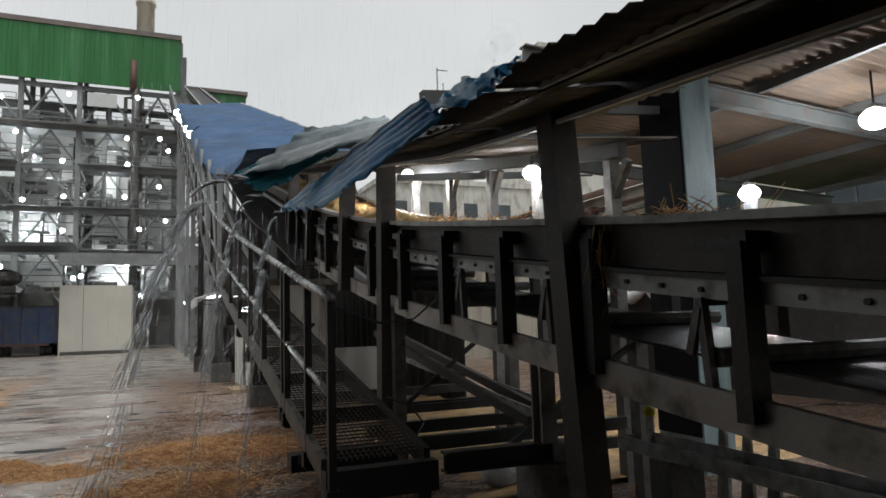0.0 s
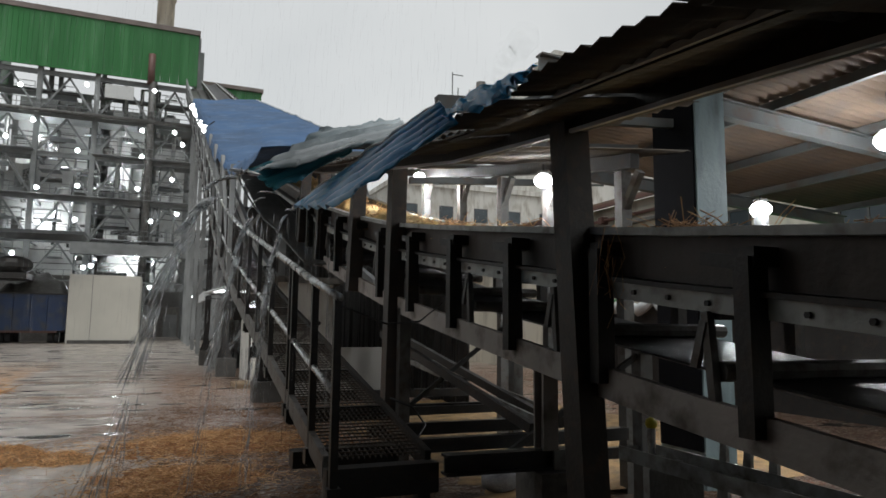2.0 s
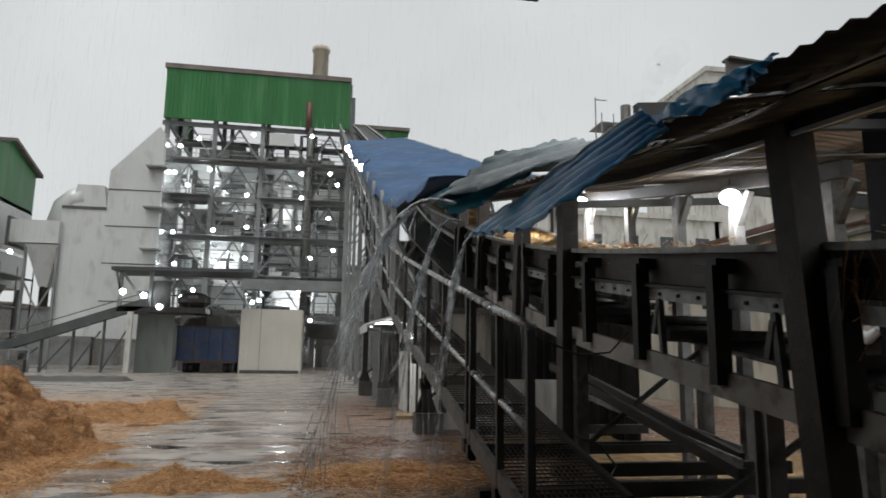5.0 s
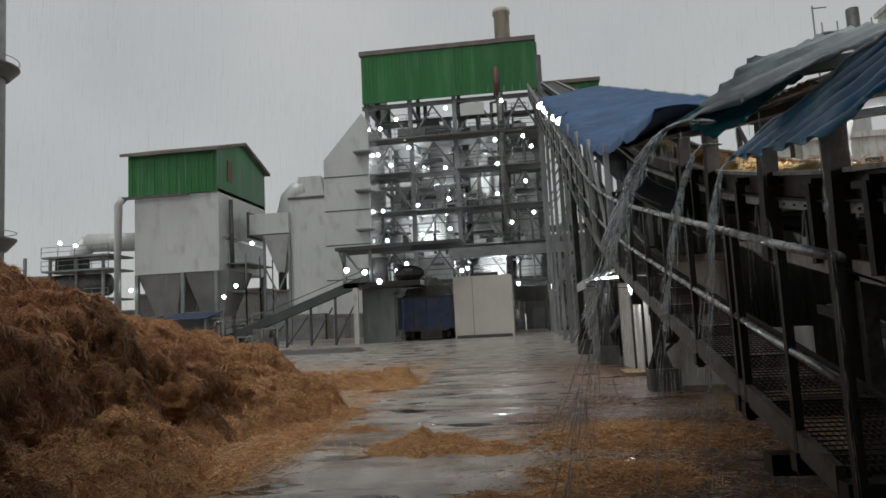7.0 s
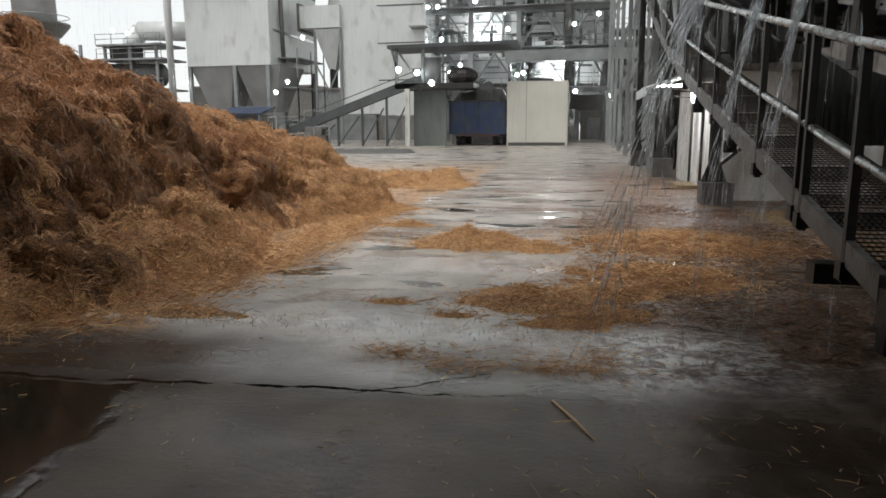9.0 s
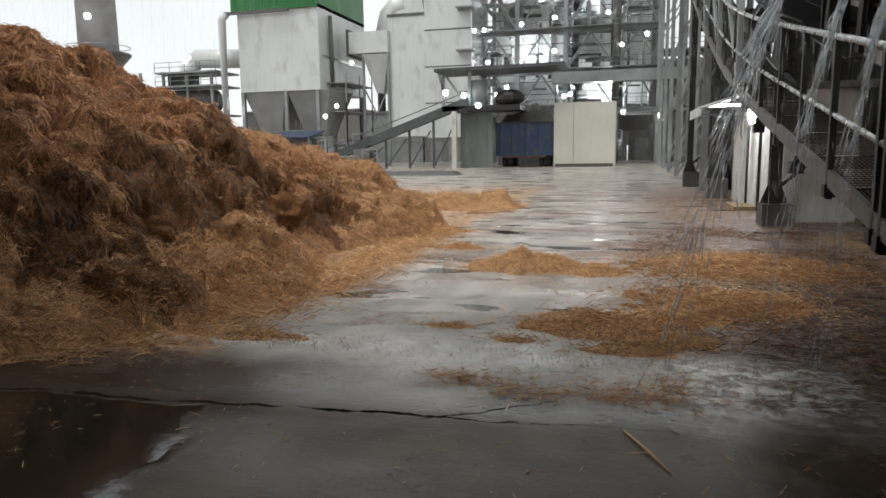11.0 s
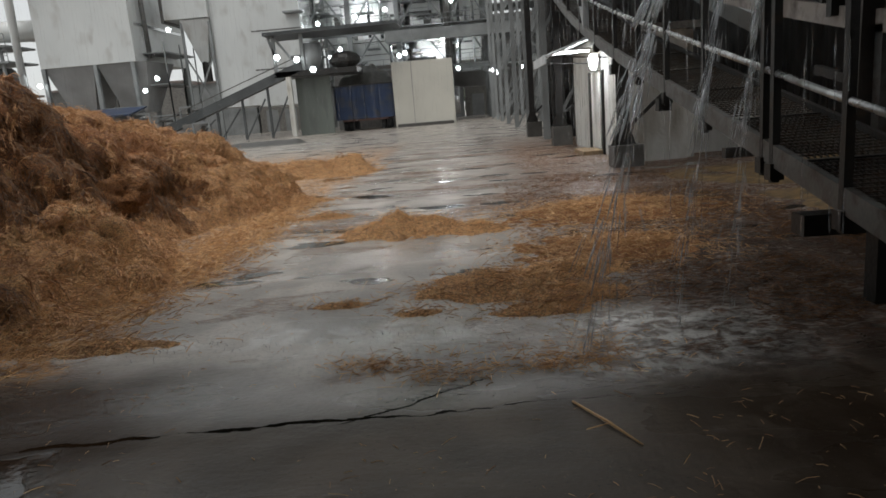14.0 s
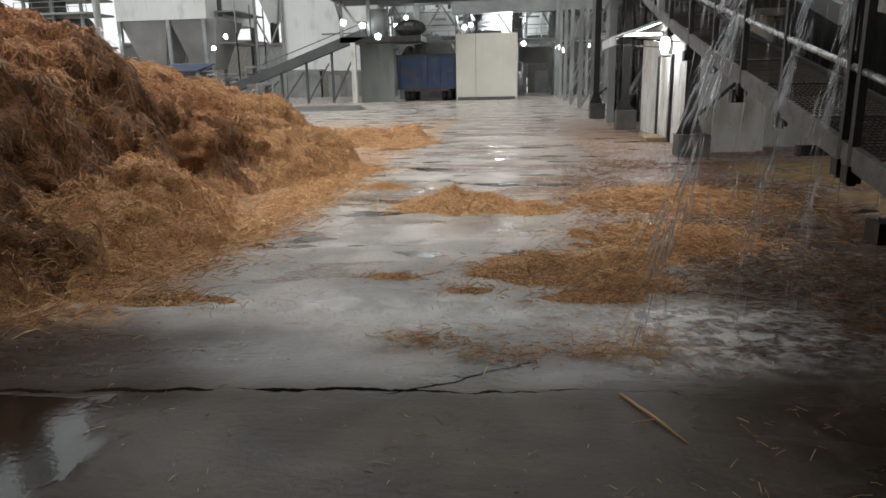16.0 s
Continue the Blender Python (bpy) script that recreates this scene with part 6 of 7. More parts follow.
def make_duct():
    d = empty("flue_duct")
    part("casing", prism([(-21.9, 3.2), (-16.6, 3.2), (-16.6, 25.6), (-17.2, 26.4), (-21.9, 21.1)], 75, 84), CASING, d, "pale lagged casing with a slanted top")
    part("shiny_side", Mesh().box(-16.6, 75.1, 11.0, -16.45, 83.9, 25.0), CASING_SHINY, d, "bright crinkled aluminium sheet")
    part("lower_casing", prism([(-26.3, 3.4), (-21.95, 3.4), (-21.95, 16.9), (-26.3, 16.9)], 75.3, 83), CASING, d)
    part("cap", prism([(-25.6, 17.0), (-22.1, 17.0), (-22.6, 19.6), (-25.3, 19.6)], 75.8, 82), CASING, d)
    part("cap_band", Mesh().box(-26.4, 75.2, 16.8, -21.95, 83.1, 17.1), STEEL_GREY, d)
    for z in (7, 11, 15, 19):
        part("seam", Mesh().box(-21.9, 74.95, z, -16.6, 75.0, z + 0.12), STEEL_GREY, d)
    part("elbow", Mesh().tube([(-26.9, 77, 13.0), (-27.0, 77, 15.6), (-26.6, 77, 17.2), (-25.8, 77, 18.0), (-24.6, 77, 18.3)], 1.35, 14), CASING, d, "curved lagged elbow", True)
    part("transition", prism([(-31.0, 12.9), (-26.2, 12.9), (-26.2, 15.3), (-31.0, 15.3)], 74.6, 79), CASING, d)
    part("flange", Mesh().box(-31.2, 74.5, 12.6, -30.9, 79.1, 15.6), STEEL_GREY, d)
    part("cone", Mesh().add([(-29.4, 74.8, 12.8), (-26.2, 74.8, 12.8), (-26.2, 78, 12.8), (-29.4, 78, 12.8), (-28.1, 76, 8.4), (-27.3, 76, 8.4), (-27.3, 76.8, 8.4), (-28.1, 76.8, 8.4)],
                            [(0, 1, 2, 3), (7, 6, 5, 4), (4, 5, 1, 0), (5, 6, 2, 1), (6, 7, 3, 2), (7, 4, 0, 3)]), CASING, d)
    part("rotary_valve", Mesh().tube([(-27.7, 76.4, 8.5), (-27.7, 76.4, 6.4)], 0.5, 8), STEEL, d)
    for x in (-29.3, -26.3):
        part("support", Mesh().bar((x, 75, 0), (x, 75, 12.8), 0.25, 0.25, (0, 1, 0)), FRAME, d)
        part("support_brace", Mesh().bar((x, 75, 3), (-55.6 - x, 75, 9), 0.15, 0.15), FRAME, d)
    for i in range(4):
        part("side_platform", Mesh().box(-18.0, 73.6, 8.0 + 4.5 * i, -16.0, 75, 8.15 + 4.5 * i), FRAME, d)
    tagged(d, "pale aluminium-lagged flue duct with hopper", "flue duct")


make_duct()


def make_filter():
    f = empty("filter_house")
    x0, x1, y0, y1 = -43.1, -32.6, 70.0, 83.8
    part("body", Mesh().box(x0 + 0.6, y0 + 0.2, 8.6, x1, y1, 17.8), CASING, f, "white lagged filter body")
    for i in range(12):
        x = x0 + (x1 - x0) * i / 12
        part("cladding_panel", Mesh().box(x + 0.01, y0 - 0.1, 17.4, x + 0.865, y0 + 0.1, 22.1).box(x + 0.4, y0 - 0.16, 17.4, x + 0.55, y0 - 0.1, 22.1), CLADDING, f)
    ym = 0.5 * (y0 + y1)
    part("gable", Mesh().add([(x1, y0, 17.4), (x1, y1, 17.4), (x1, y1, 22.3), (x1, ym, 24.2), (x1, y0, 22.1), (x1 - 0.2, y0, 17.4), (x1 - 0.2, y1, 17.4), (x1 - 0.2, y1, 22.3), (x1 - 0.2, ym, 24.2), (x1 - 0.2, y0, 22.1)],
                             [(0, 1, 2, 3, 4), (9, 8, 7, 6, 5), (0, 5, 6, 1), (1, 6, 7, 2), (2, 7, 8, 3), (3, 8, 9, 4), (4, 9, 5, 0)]), CLADDING, f, "green sheet gable")
    part("gable_door", Mesh().box(x1, y0 + 2.6, 19.0, x1 + 0.08, y0 + 3.8, 21.4), FRAME_RED, f)
    for ya, za, yb, zb in ((y0 - 0.8, 21.9, ym, 24.3), (ym, 24.3, y1 + 0.8, 22.1)):
        part("roof", Mesh().add([(x0 - 0.6, ya, za), (x1 + 0.5, ya, za), (x1 + 0.5, yb, zb), (x0 - 0.6, yb, zb), (x0 - 0.6, ya, za + 0.35), (x1 + 0.5, ya, za + 0.35), (x1 + 0.5, yb, zb + 0.35), (x0 - 0.6, yb, zb + 0.35)],
                                [(3, 2, 1, 0), (4, 5, 6, 7), (0, 1, 5, 4), (1, 2, 6, 5), (2, 3, 7, 6), (3, 0, 4, 7)]), ROOF_EDGE, f)
    part("gutter", Mesh().box(x0 - 0.5, y0 - 0.9, 17.0, x1 - 3, y0 - 0.5, 17.3), STEEL_GREY, f)
    part("downpipe", Mesh().tube([(x0 - 0.2, y0 - 0.7, 17.2), (x0 - 0.8, y0 - 0.7, 16.5), (x0 - 0.8, y0 - 0.7, 0.5)], 0.45, 8), CASING, f, "", True)
    part("downpipe", Mesh().tube([(x1 + 0.4, y0 + 2.5, 16.8), (x1 + 0.5, y0 + 2.5, 9.0)], 0.25, 7), STEEL_GREY, f, "", True)
    for i in range(2):
        xa = x0 + 0.8 + i * 5.5
        part("hopper", Mesh().add([(xa, y0 + 0.4, 8.6), (xa + 5.2, y0 + 0.4, 8.6), (xa + 5.2, y0 + 7, 8.6), (xa, y0 + 7, 8.6), (xa + 1.4, y0 + 2, 3.6), (xa + 3.8, y0 + 2, 3.6), (xa + 3.8, y0 + 5, 3.6), (xa + 1.4, y0 + 5, 3.6)],
                                  [(0, 1, 2, 3), (7, 6, 5, 4), (4, 5, 1, 0), (5, 6, 2, 1), (6, 7, 3, 2), (7, 4, 0, 3)]), HOPPER, f, "grey dust hopper")
    for x in (x0 + 0.8, x0 + 6.2, x1 - 0.4):
        for y in (y0 + 0.4, y1 - 0.5):
            part("leg", Mesh().ibeam((x, y, 0), (x, y, 8.7), 0.4, 0.4, 0.06, (0, 1, 0)), FRAME, f)
    for z in (12.2,):
        part("side_light_band", Mesh().box(x1, y0 + 1, z, x1 + 0.06, y1 - 1, z + 0.3), CASING_SHINY, f, "bright flashing strip")
    for i in range(3):
        part("side_platform", Mesh().box(x1 + 0.05, y0 + 2, 3.0 + 3.2 * i, x1 + 2.4, y0 + 10, 3.12 + 3.2 * i), FRAME, f)
        for y in (y0 + 2, y0 + 6, y0 + 10):
            part("platform_post", Mesh().bar((x1 + 2.3, y, 0), (x1 + 2.3, y, 4.1 + 3.2 * i), 0.12, 0.12, (0, 1, 0)), FRAME, f)
    for x, z in ((-30.4, 6.7), (-31.8, 5.6), (-28.5, 11.2), (-42.5, 6.9)):
        plant_lamp(f, x, 69.5, z, 0.24)
    tagged(f, "white filter house with a green gabled top", "filter house")


make_filter()


def make_fan_station():
    f = empty("fan_station")
    part("duct", Mesh().tube([(-50.6, 74, 13.2), (-44.0, 74, 12.9)], 1.1, 12), CASING, f, "", True)
    part("duct_end", Mesh().tube([(-50.6, 74, 13.2), (-51.8, 74, 12.0), (-52.0, 74, 9.5)], 1.1, 12), CASING, f, "", True)
    part("tank", Mesh().tube([(-58.5, 73, 8.2), (-57.5, 73, 8.2), (-47.5, 73, 8.0)], [0.6, 1.3, 1.3], 14), STEEL_GREY, f, "horizontal lagged tank", True)
    for x in (-57, -53.8, -50.5, -47.2):
        part("post", Mesh().bar((x, 71.6, 0), (x, 71.6, 11.5), 0.28, 0.28, (0, 1, 0)), FRAME, f)
    for z in (6.2, 9.6, 11.2):
        part("platform", Mesh().box(-54.5, 71, z, -46.2, 76, z + 0.2), FRAME, f)
        railing(f, -54.5, -46.2, 71, z + 0.2)
    for x, z in ((-52.0, 12.9), (-50.1, 12.5), (-49.7, 4.7), (-47.4, 4.7)):
        plant_lamp(f, x, 70.8, z, 0.24)
    part("machine", Mesh().box(-53.5, 72, 9.8, -50.5, 74, 11.4), STEEL, f)
    tagged(f, "steel fan platform with duct and tank", "fan station")
    s = empty("smoke_stack", (-96.6, 110, 0))
    part("shaft", Mesh().tube([(0, 0, 0), (0, 0, 40), (0, 0, 75)], [3.7, 3.4, 3.0], 24), HOPPER, s, "tall grey shaft", True)
    for z in (20.5, 53):
        part("gallery", Mesh().tube([(0, 0, z - 2.0), (0, 0, z), (0, 0, z + 0.3)], [3.9, 5.6, 5.6], 24), STEEL_GREY, s)
        part("rail", Mesh().tube([(5.5 * math.cos(a * math.pi / 12), 5.5 * math.sin(a * math.pi / 12), z + 1.5) for a in range(25)], 0.08, 5), FRAME, s)
    plant_lamp(s, 3.0, -5.6, 26.5, 0.6)
    tagged(s, "tall grey concrete smoke stack with a gallery", "chimney")


make_fan_station()


# ---- ground level in front of the plant ----
def make_front():
    w = empty("white_tank", (-3.6, 68.6, 0))
    part("shell", Mesh().box(-2.85, -2.6, 0.0, 2.85, 2.6, 6.05), TANK, w, "pale rendered panels")
    part("seam", Mesh().box(-1.02, -2.612, 0, -0.98, -2.6, 6.0), CONCRETE, w)
    part("foot", Mesh().box(-2.7, -2.75, 0, 2.7, -2.6, 0.3), DARK_CONCRETE, w)
    part("pipe_on_top", Mesh().tube([(-1.0, -1, 6.05), (-1.0, -1, 7.2)], 0.12, 6), STEEL, w)
    tagged(w, "pale square tank house beside the truck", "tank house")
    o = part("dark_bay", Mesh().box(-13.6, 75.2, 0, -0.8, 75.5, 5.9), STEEL_GREY)
    tagged(o, "dark bay wall behind the truck", "wall", kind="structure")
    t = empty("tipper_truck", (-9.4, 67.6, 0))
    part("bed", Mesh().box(-2.75, -1.3, 1.1, 2.85, 5.5, 4.2), TRUCK_BLUE, t, "dirty blue tipper bed")
    for i in range(5):
        part("bed_rib", Mesh().box(-2.6 + i * 1.28, -1.4, 1.1, -2.45 + i * 1.28, -1.3, 4.2), TRUCK_BLUE, t)
    part("bed_rim", Mesh().box(-2.85, -1.45, 4.2, 2.9, 5.6, 4.32), STEEL, t)
    part("chassis", Mesh().box(-2.2, -1.0, 0.9, 2.2, 5.2, 1.5), FRAME_RED, t, "rusty chassis")
    wheel = Mesh().tube([(-0.2, 0, 0), (0.2, 0, 0)], 0.52, 14).data("wheel", RUBBER)
    for x in (-2.1, -1.6, 1.6, 2.1):
        for y in (0.3, 3.8):
            at(part("wheel", wheel, None, t), x, y, 0.52)
    load = Mesh().sheet(lambda a, b: (-2.6 + 5.2 * a, -1.1 + 6 * b, 4.2 + 1.9 * math.sin(math.pi * a) ** 0.5 * math.sin(math.pi * b) * (1 + 0.4 * fbm(a * 5, b * 5))), 24, 20)
    part("load", load, DARK_CONCRETE, t, "dark heaped load", True)
    tagged(t, "blue tipper truck with a heaped dark load", "truck")
    k = empty("feed_canopy", (-12, 66, 0))
    part("roof", Mesh().bar((-5.6, 0, 9.25), (6.7, 0, 9.4), 5.0, 0.3), CONVEYOR_GREY, k, "dark flat canopy roof")
    part("post", Mesh().box(-4.0, -2.2, 0, -3.55, -1.8, 5.4), PLASTER, k, "white-painted post")
    part("upper_post", Mesh().box(-5.1, -1.6, 5.4, -4.8, -1.3, 9.2), FRAME, k)
    part("upper_post", Mesh().box(-2.5, -1.6, 5.4, -2.2, -1.3, 9.2), FRAME, k)
    part("bracket", Mesh().bar((-5.4, -1.5, 9.1), (-4.9, -1.5, 7.3), 0.2, 0.2), FRAME, k)
    part("bracket", Mesh().bar((-4.9, -1.5, 9.1), (-2.4, -1.5, 5.6), 0.2, 0.2), FRAME, k)
    part("drum", Mesh().tube([(-1.6, -0.8, 5.7), (-1.6, -0.8, 8.3)], 0.9, 12), FRAME, k, "", True)
    part("floor_beam", Mesh().box(-5.0, -2.0, 5.4, 2.6, 2.0, 5.9), STEEL, k)
    part("shed_panel", Mesh().box(-3.4, -1.0, 0, -0.2, -0.85, 5.3), PANEL_GREEN, k, "grey-green stained panel wall")
    part("machine", Mesh().ball((1.4, -0.8, 6.6), 1.0, 10, 7, (1.5, 1, 0.8)), STEEL, k)
    for x, z in ((-4.6, 7.2), (-2.8, 6.9), (-1.4, 5.9)):
        plant_lamp(k, x, -2.0, z, 0.28)
    tagged(k, "dark steel feed canopy with a white post", "canopy")
    c = empty("feed_conveyor")
    part("trough", Mesh().bar((-29.3, 64.5, 1.0), (-14.5, 64.5, 6.3), 1.0, 0.8), CONVEYOR_GREY, c)
    part("rail", Mesh().bar((-29.3, 63.9, 2.0), (-14.5, 63.9, 7.2), 0.08, 0.08), STEEL_GREY, c)
    for x in (-28, -25.5, -23, -20.5, -18):
        part("leg", Mesh().bar((x, 64.5, 0), (x, 64.5, 1.0 + (x + 29.3) * 0.35), 0.2, 0.2, (0, 1, 0)), CONVEYOR_GREY, c)
        part("leg_brace", Mesh().bar((x, 64.5, 0.1), (x + 2.2, 64.5, 1.0 + (x + 29.3) * 0.3), 0.12, 0.12), CONVEYOR_GREY, c)
    tagged(c, "dark inclined feed conveyor on thin legs", "conveyor")
    rng = random.Random(4)
    for i in range(5):
        x = -50 + i * 4.6
        s = empty("low_shed", (x, 58 + rng.uniform(0, 5), 0))
        hh = rng.uniform(2.4, 3.2)
        part("roof", Mesh().add([(-2.4, -1.8, hh), (2.4, -1.8, hh), (2.4, 1.8, hh + 0.7), (-2.4, 1.8, hh + 0.7), (-2.4, -1.8, hh + 0.12), (2.4, -1.8, hh + 0.12), (2.4, 1.8, hh + 0.82), (-2.4, 1.8, hh + 0.82)],
                                [(3, 2, 1, 0), (4, 5, 6, 7), (0, 1, 5, 4), (1, 2, 6, 5), (2, 3, 7, 6), (3, 0, 4, 7)]), rng.choice((FRAME, TRUCK_BLUE, STEEL_GREY)), s)
        for a in (-2.2, 2.2):
            part("post", Mesh().box(a - 0.08, -1.6, 0, a + 0.08, -1.44, hh), FRAME, s)
            part("post", Mesh().box(a - 0.08, 1.44, 0, a + 0.08, 1.6, hh + 0.6), FRAME, s)
        part("back_panel", Mesh().box(-2.2, 1.6, 0, 2.2, 1.7, hh + 0.4), FRAME, s)
        tagged(s, "low dark lean-to shed", "shed", "low sheds")
    g = part("green_cover", Mesh().sheet(lambda a, b: (-38.6 + 3 * a, 57 + 2 * b, 3.0 + 1.0 * math.sin(math.pi * a) * (0.6 + 0.4 * b)), 10, 6, 0.05), CLADDING, smooth=True)
    part("frame_below", Mesh().box(-38.4, 57.2, 0, -35.8, 58.8, 2.98), FRAME, g)
    tagged(g, "green sheet cover over a machine", "cover")
    v = empty("covered_wagon_row", (-43, 60, 0))
    part("cover", Mesh().sheet(lambda a, b: (-6 + 12 * a, -1.2 + 2.4 * b, 3.0 + 0.5 * math.sin(math.pi * b) + 0.1 * fbm(a * 9, b * 2)), 30, 8, 0.03), TARP_FAR, v, "dark blue sheet cover", True)
    part("body", Mesh().box(-6, -1.15, 0.6, 6, 1.15, 2.98), FRAME, v)
    for x in (-5, -2, 2, 5):
        part("leg", Mesh().box(x - 0.15, -1.0, 0, x + 0.15, 1.0, 0.6), FRAME, v)
    tagged(v, "long low store under a dark blue cover", "store")
    rng = random.Random(19)
    for i in range(16):
        x = -33 + rng.uniform(-6, 9)
        o = empty("pump_skid", (x, 61 + rng.uniform(0, 6), 0))
        w, hh = rng.uniform(0.6, 1.6), rng.uniform(1.2, 4.0)
        part("frame", Mesh().bar((-w, 0, 0), (-w, 0, hh), 0.15, 0.15, (0, 1, 0)).bar((w, 0, 0), (w, 0, hh), 0.15, 0.15, (0, 1, 0)).bar((-w, 0, hh), (w, 0, hh), 0.15, 0.15), FRAME, o)
        part("body", Mesh().box(-w * 0.8, -0.6, 0, w * 0.8, 0.6, hh * 0.55), rng.choice((TRUCK_BLUE, TARP_TEAL, STEEL_GREY, CONCRETE)), o)
        part("pipe", Mesh().tube([(0, 0, hh * 0.5), (0, 0, hh * 0.9), (w, 0.2, hh * 0.9)], 0.14, 7), rng.choice((GALV, STEEL_GREY)), o, "", True)
        tagged(o, "pump skid with pipework at the plant's foot", "pump", "pump skids")
    # far dark windrows on the yard
    height_patch("far_windrow", lambda x, y: 0.3 * math.exp(-((y - 45) / 0.9) ** 2) * (1 + 0.5 * fbm(x, y)) * (1 if -17.5 < x < -10.5 else 0) - 0.02, -18, -10, 43, 47, 0.3, DARK_CONCRETE, "low dark windrow of wet straw")
    # hazy tree line and sheds that close the horizon
    rng = random.Random(7)
    for i in range(46):
        a = -1.35 + 2.9 * i / 45
        x, y = 260 * math.sin(a), 260 * math.cos(a)
        s = rng.uniform(5, 9)
        t = empty("tree", (x, y, 0))
        part("trunk", Mesh().tube([(0, 0, 0), (0.3, 0, s * 0.6), (0.2, 0.2, s * 1.0)], [0.5, 0.35, 0.15], 6), STEEL, t)
        m = Mesh()
        for k in range(60):
            p = Vector((rng.gauss(0, 1), rng.gauss(0, 1), rng.gauss(0, 0.7))) * s * 0.35 + Vector((0, 0, s * 0.95))
            d = [Vector((rng.gauss(0, 1), rng.gauss(0, 1), rng.gauss(0, 1))) * s * 0.12 for _ in range(4)]
            m.add([p + q for q in d], [(0, 1, 2), (0, 2, 3), (0, 3, 1), (1, 3, 2)])
        part("crown", m, FOLIAGE, t)
        tagged(t, "distant hazy green tree", "tree", "far trees")


def make_backing():
    rng = random.Random(15)
    for i in range(11):
        x = -66 + i * 10.2
        s = empty("back_shed", (x, 101 + rng.uniform(0, 4), 0))
        hh = rng.uniform(6.0, 8.5)
        part("wall", Mesh().box(-5, 0, 0, 5, 8, hh), rng.choice((STEEL_GREY, FRAME, CONCRETE)), s)
        part("roof", Mesh().box(-5.2, -0.3, hh, 5.2, 8.3, hh + 0.3), ROOF_EDGE, s)
        for k in range(3):
            part("door", Mesh().box(-4 + 2.8 * k, -0.05, 0, -2.2 + 2.8 * k, 0, 3.2), FRAME, s)
        tagged(s, "plain grey plant shed behind the boiler house", "shed", "back sheds")


make_backing()


def make_yard_canopy():
    """The roof under which the camera shelters: its edge drips on the slab ahead."""
    c = empty("yard_canopy")
    # sheets run far to the left, out of view, to dim the near slab
    for i in range(16):
        x = -12.5 + i * 0.95

        def fn(a, b, x=x):
            return (x + a * 0.97, -12 + b * 16.9, 4.75 + 0.02 * b * 16.9 + 0.025 * math.sin(a * 2 * math.pi * 6))

        part("sheet", Mesh().sheet(fn, 24, 4, 0.008), SHEET_DARK, c, smooth=True)
    for y in (-11, -6, -1, 4.2):
        part("beam", Mesh().bar((-12.5, y, 4.66), (2.6, y, 4.66), 0.12, 0.16), STEEL, c)
    for x in (-12.3, 2.1):
        for y in (-11, -6):
            part("column", Mesh().box(x - 0.12, y - 0.12, 0, x + 0.12, y + 0.12, 4.6), STEEL, c)
    # unseen walls, added to keep rear and left light off the near slab
    part("rear_light_block", Mesh().box(-12.5, -12.2, 0, 2.6, -12, 4.75), DARK_CONCRETE, c)
    part("side_light_block", Mesh().box(-12.7, -12, 0, -12.5, 2.0, 4.75), DARK_CONCRETE, c)
    tagged(c, "dark corrugated shelter roof over the slab's edge", "canopy")
    d = empty("drip_line")
    rng = random.Random(16)
    for g in range(2):
        m = Mesh()
        for k in range(240):
            x = -4.3 + 5.6 * rng.random()
            y = 4.88 + rng.gauss(0, 0.12)
            h = rng.uniform(0.015, 0.06)
            m.tube([(x, y, 0.002), (x + rng.gauss(0, 0.02), y + rng.gauss(0, 0.02), h)], [0.005, 0.0015], 4)
        o = tagged(part("droplet_spray", m, DRIP, d), kind="stuff")
        WATER_PIECES.append((o, Vector((0, 0, -0.04))))
    tagged(d, "row of splashes where the roof edge drips", "water")


FOLIAGE = material("far_foliage", (0.06, 0.075, 0.05), 0.8, 0, 0.4, 0.4, 0.3, 2)
make_front()


# ---- falling water ----
JETS = [((1.76, 4.22, 2.86), (-1.3, 0.1, 0.15), 0.075, 0.76), ((1.98, 4.62, 2.8), (-0.75, 0.1, 0.1), 0.035, 0.75),
        ((2.22, 5.0, 2.74), (-0.5, 0.0, 0.0), 0.04, 0.74), ((2.2, 3.42, 2.48), (0.0, 0.0, 0.0), 0.012, 0.7), ((2.2, 7.6, 3.6), (-0.7, 0.2, 0.1), 0.016, 0.85)]
WATER_PIECES = []


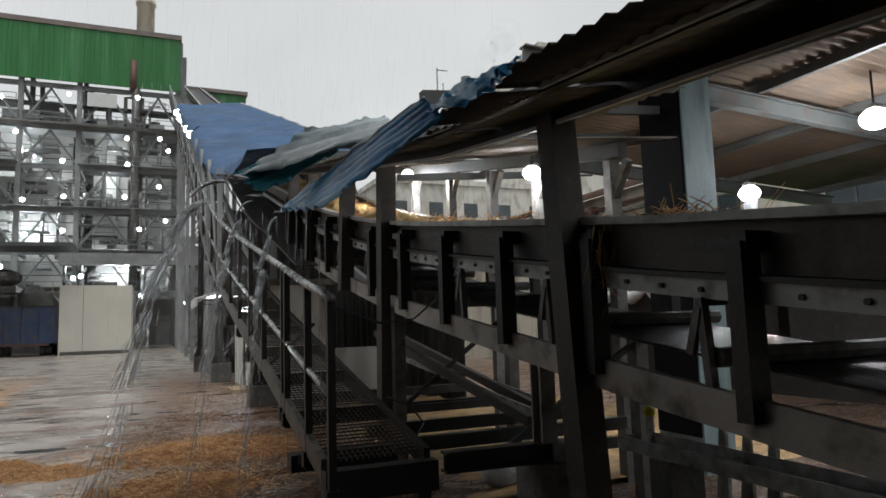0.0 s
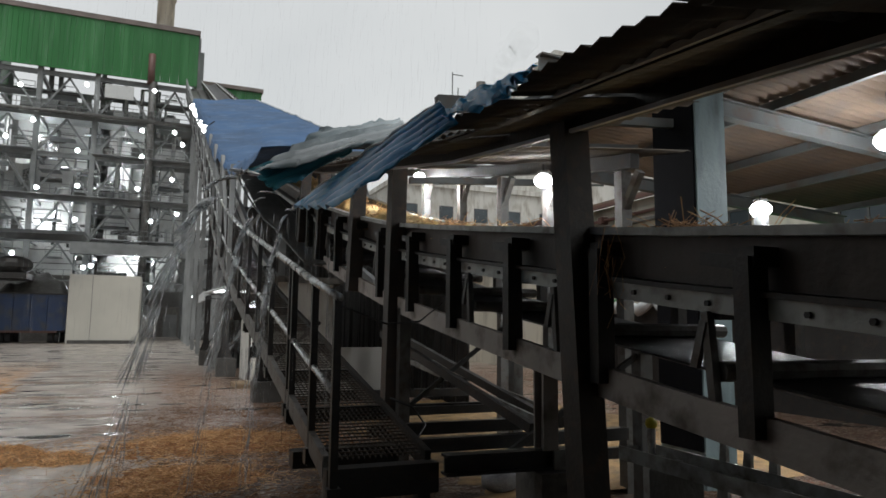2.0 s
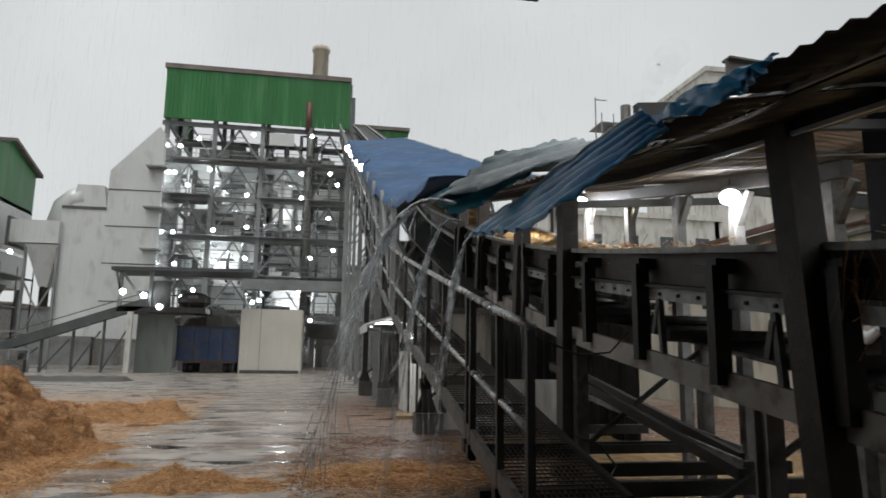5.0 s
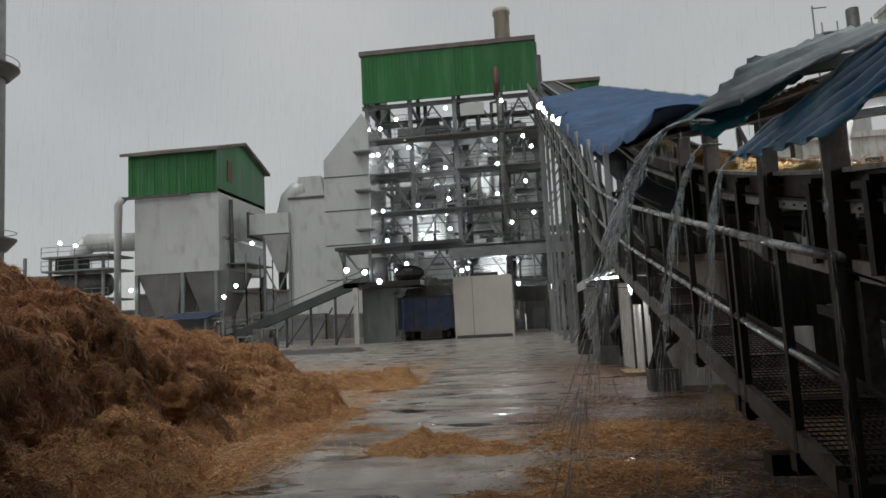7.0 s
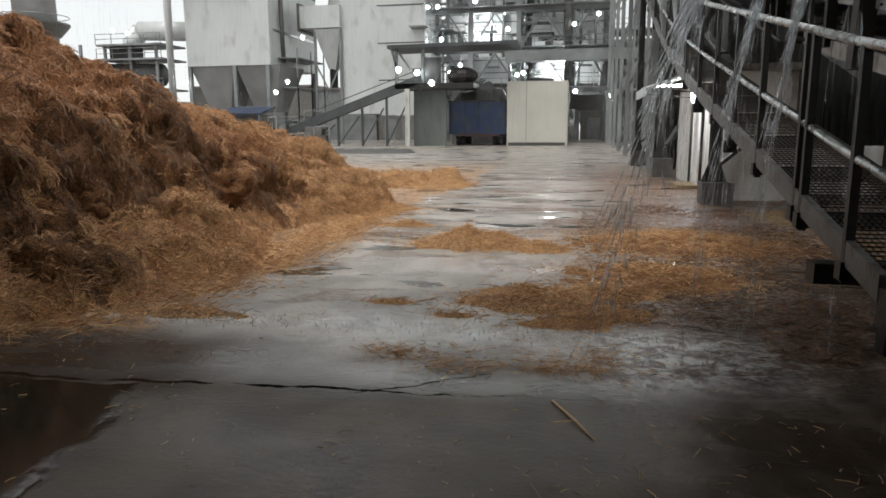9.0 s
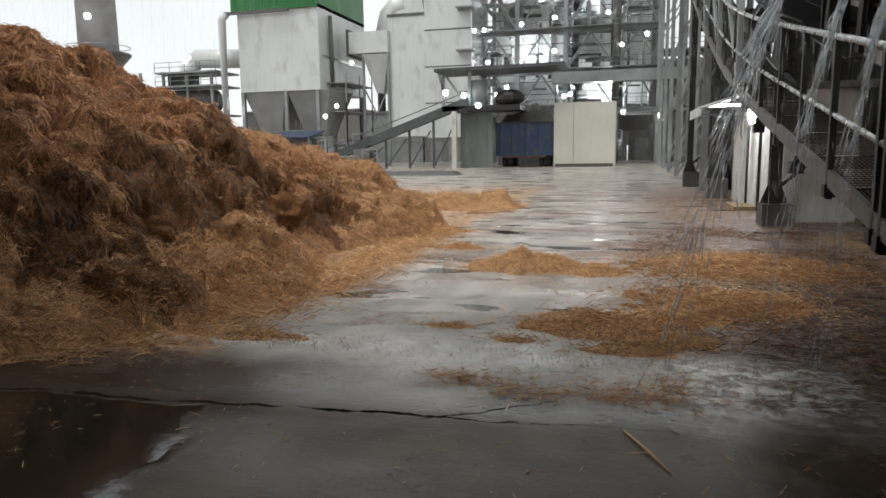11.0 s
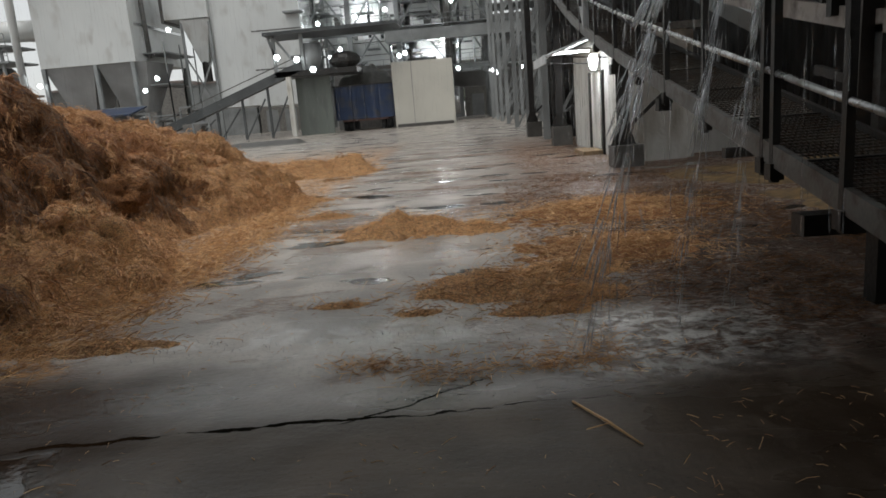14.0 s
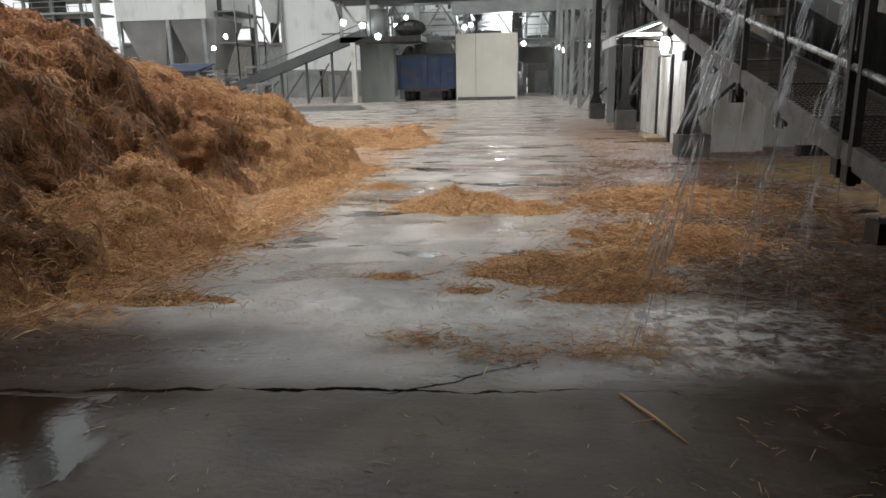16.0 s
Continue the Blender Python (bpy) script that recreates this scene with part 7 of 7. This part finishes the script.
def make_jets():
    rng = random.Random(9)
    for p, v, r, life in JETS:
        p, v = Vector(p), Vector(v)
        j = empty("water_jet")
        n = 6

        def path(s):
            return p + v * s + Vector((0, 0, -4.9 * s * s if s > 0 else 0.0))

        # a solid cord of strands that frays into short streaks and drops as it falls
        for i in range(-1, n):
            s0, s1 = life * i / n, life * (i + 1) / n
            f = max(0, i) / (n - 1)
            m = Mesh()
            for q in range((130, 130, 130, 110, 75, 55, 45)[i + 1] if r > 0.02 else 14):
                a = s0 + (s1 - s0) * rng.uniform(-0.1, 0.9)
                b = a + (s1 - s0) * rng.uniform(0.15, 0.55) * (1.2 - f * 0.7)
                spread = r * (0.3 + 2.0 * f)
                ox, oy, oz = rng.gauss(0, 0.5), rng.gauss(0, 0.5), rng.gauss(0, 0.6) * f
                pts, rad = [], []
                thick = r * (0.13 - 0.07 * f) * rng.uniform(0.4, 1.3)
                for k in range(4):
                    w = path(min(a + (b - a) * k / 3, life)) + Vector((ox, oy, 0.4 * ox + oz)) * spread * (0.7 + 0.3 * k / 3)
                    w.z = max(0.01, w.z)
                    pts.append(w)
                    rad.append(max(0.0009, thick * (0.3, 1.0, 0.9, 0.2)[k]))
                m.tube(pts, rad, 4)
            o = tagged(part("water_strand", m, WATER, j, smooth=True), kind="stuff")
            WATER_PIECES.append((o, path(s1) - path(s0)))
        tagged(j, "rainwater pouring in an arc off the tarpaulin", "water", "water jets")
    # fine curtains dripping from the eave
    for y0, y1, cnt in ((4.2, 8.5, 34), (8.5, 15.5, 60), (15.5, 30, 50)):
        c = empty("drip_curtain")
        m = Mesh()
        for k in range(cnt):
            y = rng.uniform(y0, y1)
            x = eave_x(y) - 0.3 + rng.gauss(0, 0.12)
            z = eave_z(y) - 0.1
            for q in range(5):
                zt = z - 0.8 * q - rng.uniform(0, 0.4)
                ln = rng.uniform(0.08, 0.3)
                if zt - ln > 0.05:
                    m.bar((x, y, zt), (x, y, zt - ln), 0.005, 0.005, (0, 1, 0))
        o = tagged(part("drip_streak", m, DRIP, c), kind="stuff")
        WATER_PIECES.append((o, Vector((0, 0, -0.8))))
        tagged(c, "thin streaks of water dripping from the canopy", "water", "drip curtains")
    s = empty("splash")
    for g in range(3):
        m = Mesh()
        for k in range(60):
            x, y = rng.gauss(1.25, 0.36), rng.gauss(4.6, 0.3)
            h = rng.uniform(0.01, 0.05)
            m.tube([(x, y, 0.0), (x + rng.gauss(0, 0.015), y + rng.gauss(0, 0.015), h)], [0.006, 0.002], 4)
        o = tagged(part("droplet_spray", m, DRIP, s), kind="stuff")
        WATER_PIECES.append((o, Vector((0, 0, -0.06))))
    tagged(s, "water splashing up where a jet lands", "water")


make_jets()
make_yard_canopy()

RAIN_FIELDS = []


def make_rain():
    rng = random.Random(10)
    for cnt, x0, x1, y0, y1, w, ln in ((500, -7, 4.0, 3.5, 10, 0.0016, 0.25), (1500, -22, 8, 10, 32, 0.004, 0.5), (6000, -60, 24, 32, 74, 0.016, 1.4)):
        m = Mesh()
        top = 9.0 if y0 < 30 else 36.0
        for k in range(cnt):
            x, y, z = rng.uniform(x0, x1), rng.uniform(y0, y1), rng.uniform(0, top)
            if 2.2 < x < 20 and y < 16:
                continue
            h = ln * rng.uniform(0.6, 1.4)
            for c in (0, top):
                m.bar((x, y, z + c), (x + 0.03 * h, y, z + c + h), w, w, (0, 1, 0))
        o = part("rain", m, RAIN)
        tagged(o, "fine streaks of falling rain", "rain", kind="stuff")
        RAIN_FIELDS.append((o, top))


make_rain()


def make_steam():
    rng = random.Random(12)
    s = empty("steam_plume", (43.9, 88, 37.4))
    for k in range(8):
        m = Mesh()
        for q in range(1):
            c = Vector((rng.gauss(0, 0.5), rng.gauss(0, 0.5), rng.gauss(0, 0.5)))
            m.ball(c, 0.7 + 0.3 * k * rng.uniform(0.7, 1.2), 10, 7)
        m.v = [tuple(Vector(v) * (1 + 0.25 * fbm(v[0], v[1], v[2] + k))) for v in m.v]
        o = part("puff", m, STEAM, s, smooth=True)
        STEAM_PUFFS.append((o, k))
    tagged(s, "thin grey steam drifting from the vent stack", "steam")


STEAM_PUFFS = []
make_steam()


def make_clump_on_belt():
    m = Mesh().ball((0, 0, 0), 0.16, 14, 9, (1.1, 1.9, 0.75))
    m.v = [tuple(Vector(v) * (1 + 0.35 * fbm(v[0] * 9, v[1] * 9, v[2] * 9))) for v in m.v]
    rng = random.Random(14)
    for k in range(140):
        p = Vector((rng.gauss(0, 0.1), rng.gauss(0, 0.2), 0.05 + 0.07 * rng.random()))
        d = Vector((rng.gauss(0, 0.06), rng.gauss(0, 0.06), rng.uniform(0, 0.08)))
        m.tube([p, p + d], [0.004, 0.002], 3)
    return tagged(part("bagasse_clump", m, STRAW_HEAP), "brown bagasse clump carried along on the belt", "bagasse")


BELT_CLUMP = make_clump_on_belt()


def falling_rows(d, period, offset):
    """Rows for a piece that falls by d in each period and starts again, the restarts offset seconds into it."""
    tick = 1 / FPS
    rows, t = [(0.0, pose(*(d * (1 - offset / period))))], offset
    while t < 16.0 - 2 * tick:
        rows += [(t, pose(*d)), (t + tick, pose(*(d * (tick / period))))]
        t += period
    return rows + [(16.0, pose(*(d * ((16.0 - t + period) / period))))]


def motions():
    """Water, rain, steam and the clump on the belt."""
    for o, d in WATER_PIECES:
        walk(o, falling_rows(d, 0.4, 4 / FPS))
    for o, top in RAIN_FIELDS:
        walk(o, falling_rows(Vector((0, 0, -top)), 1.0 if top < 20 else 4.0, 7 / FPS))
    for o, k in STEAM_PUFFS:
        a, b = 1.3 * k, 1.3 * k + 4.0
        walk(o, [(0, pose(a * 0.8, 0, a, 0, 0, 10 * k)), (8, pose(a * 0.8 + 1.3, 0, a + 1.5, 0, 0, 10 * k + 20)), (16, pose(a * 0.8 + 2.6, 0, a + 3.0, 0, 0, 10 * k + 40))])
    walk(BELT_CLUMP, [(t, pose(4.55, y, belt_z(y) + 0.02)) for t, y in ((0, 0.35), (1, 0.75), (2, 0.95), (3.2, 1.1), (8, 1.7), (16, 2.6))])


motions()
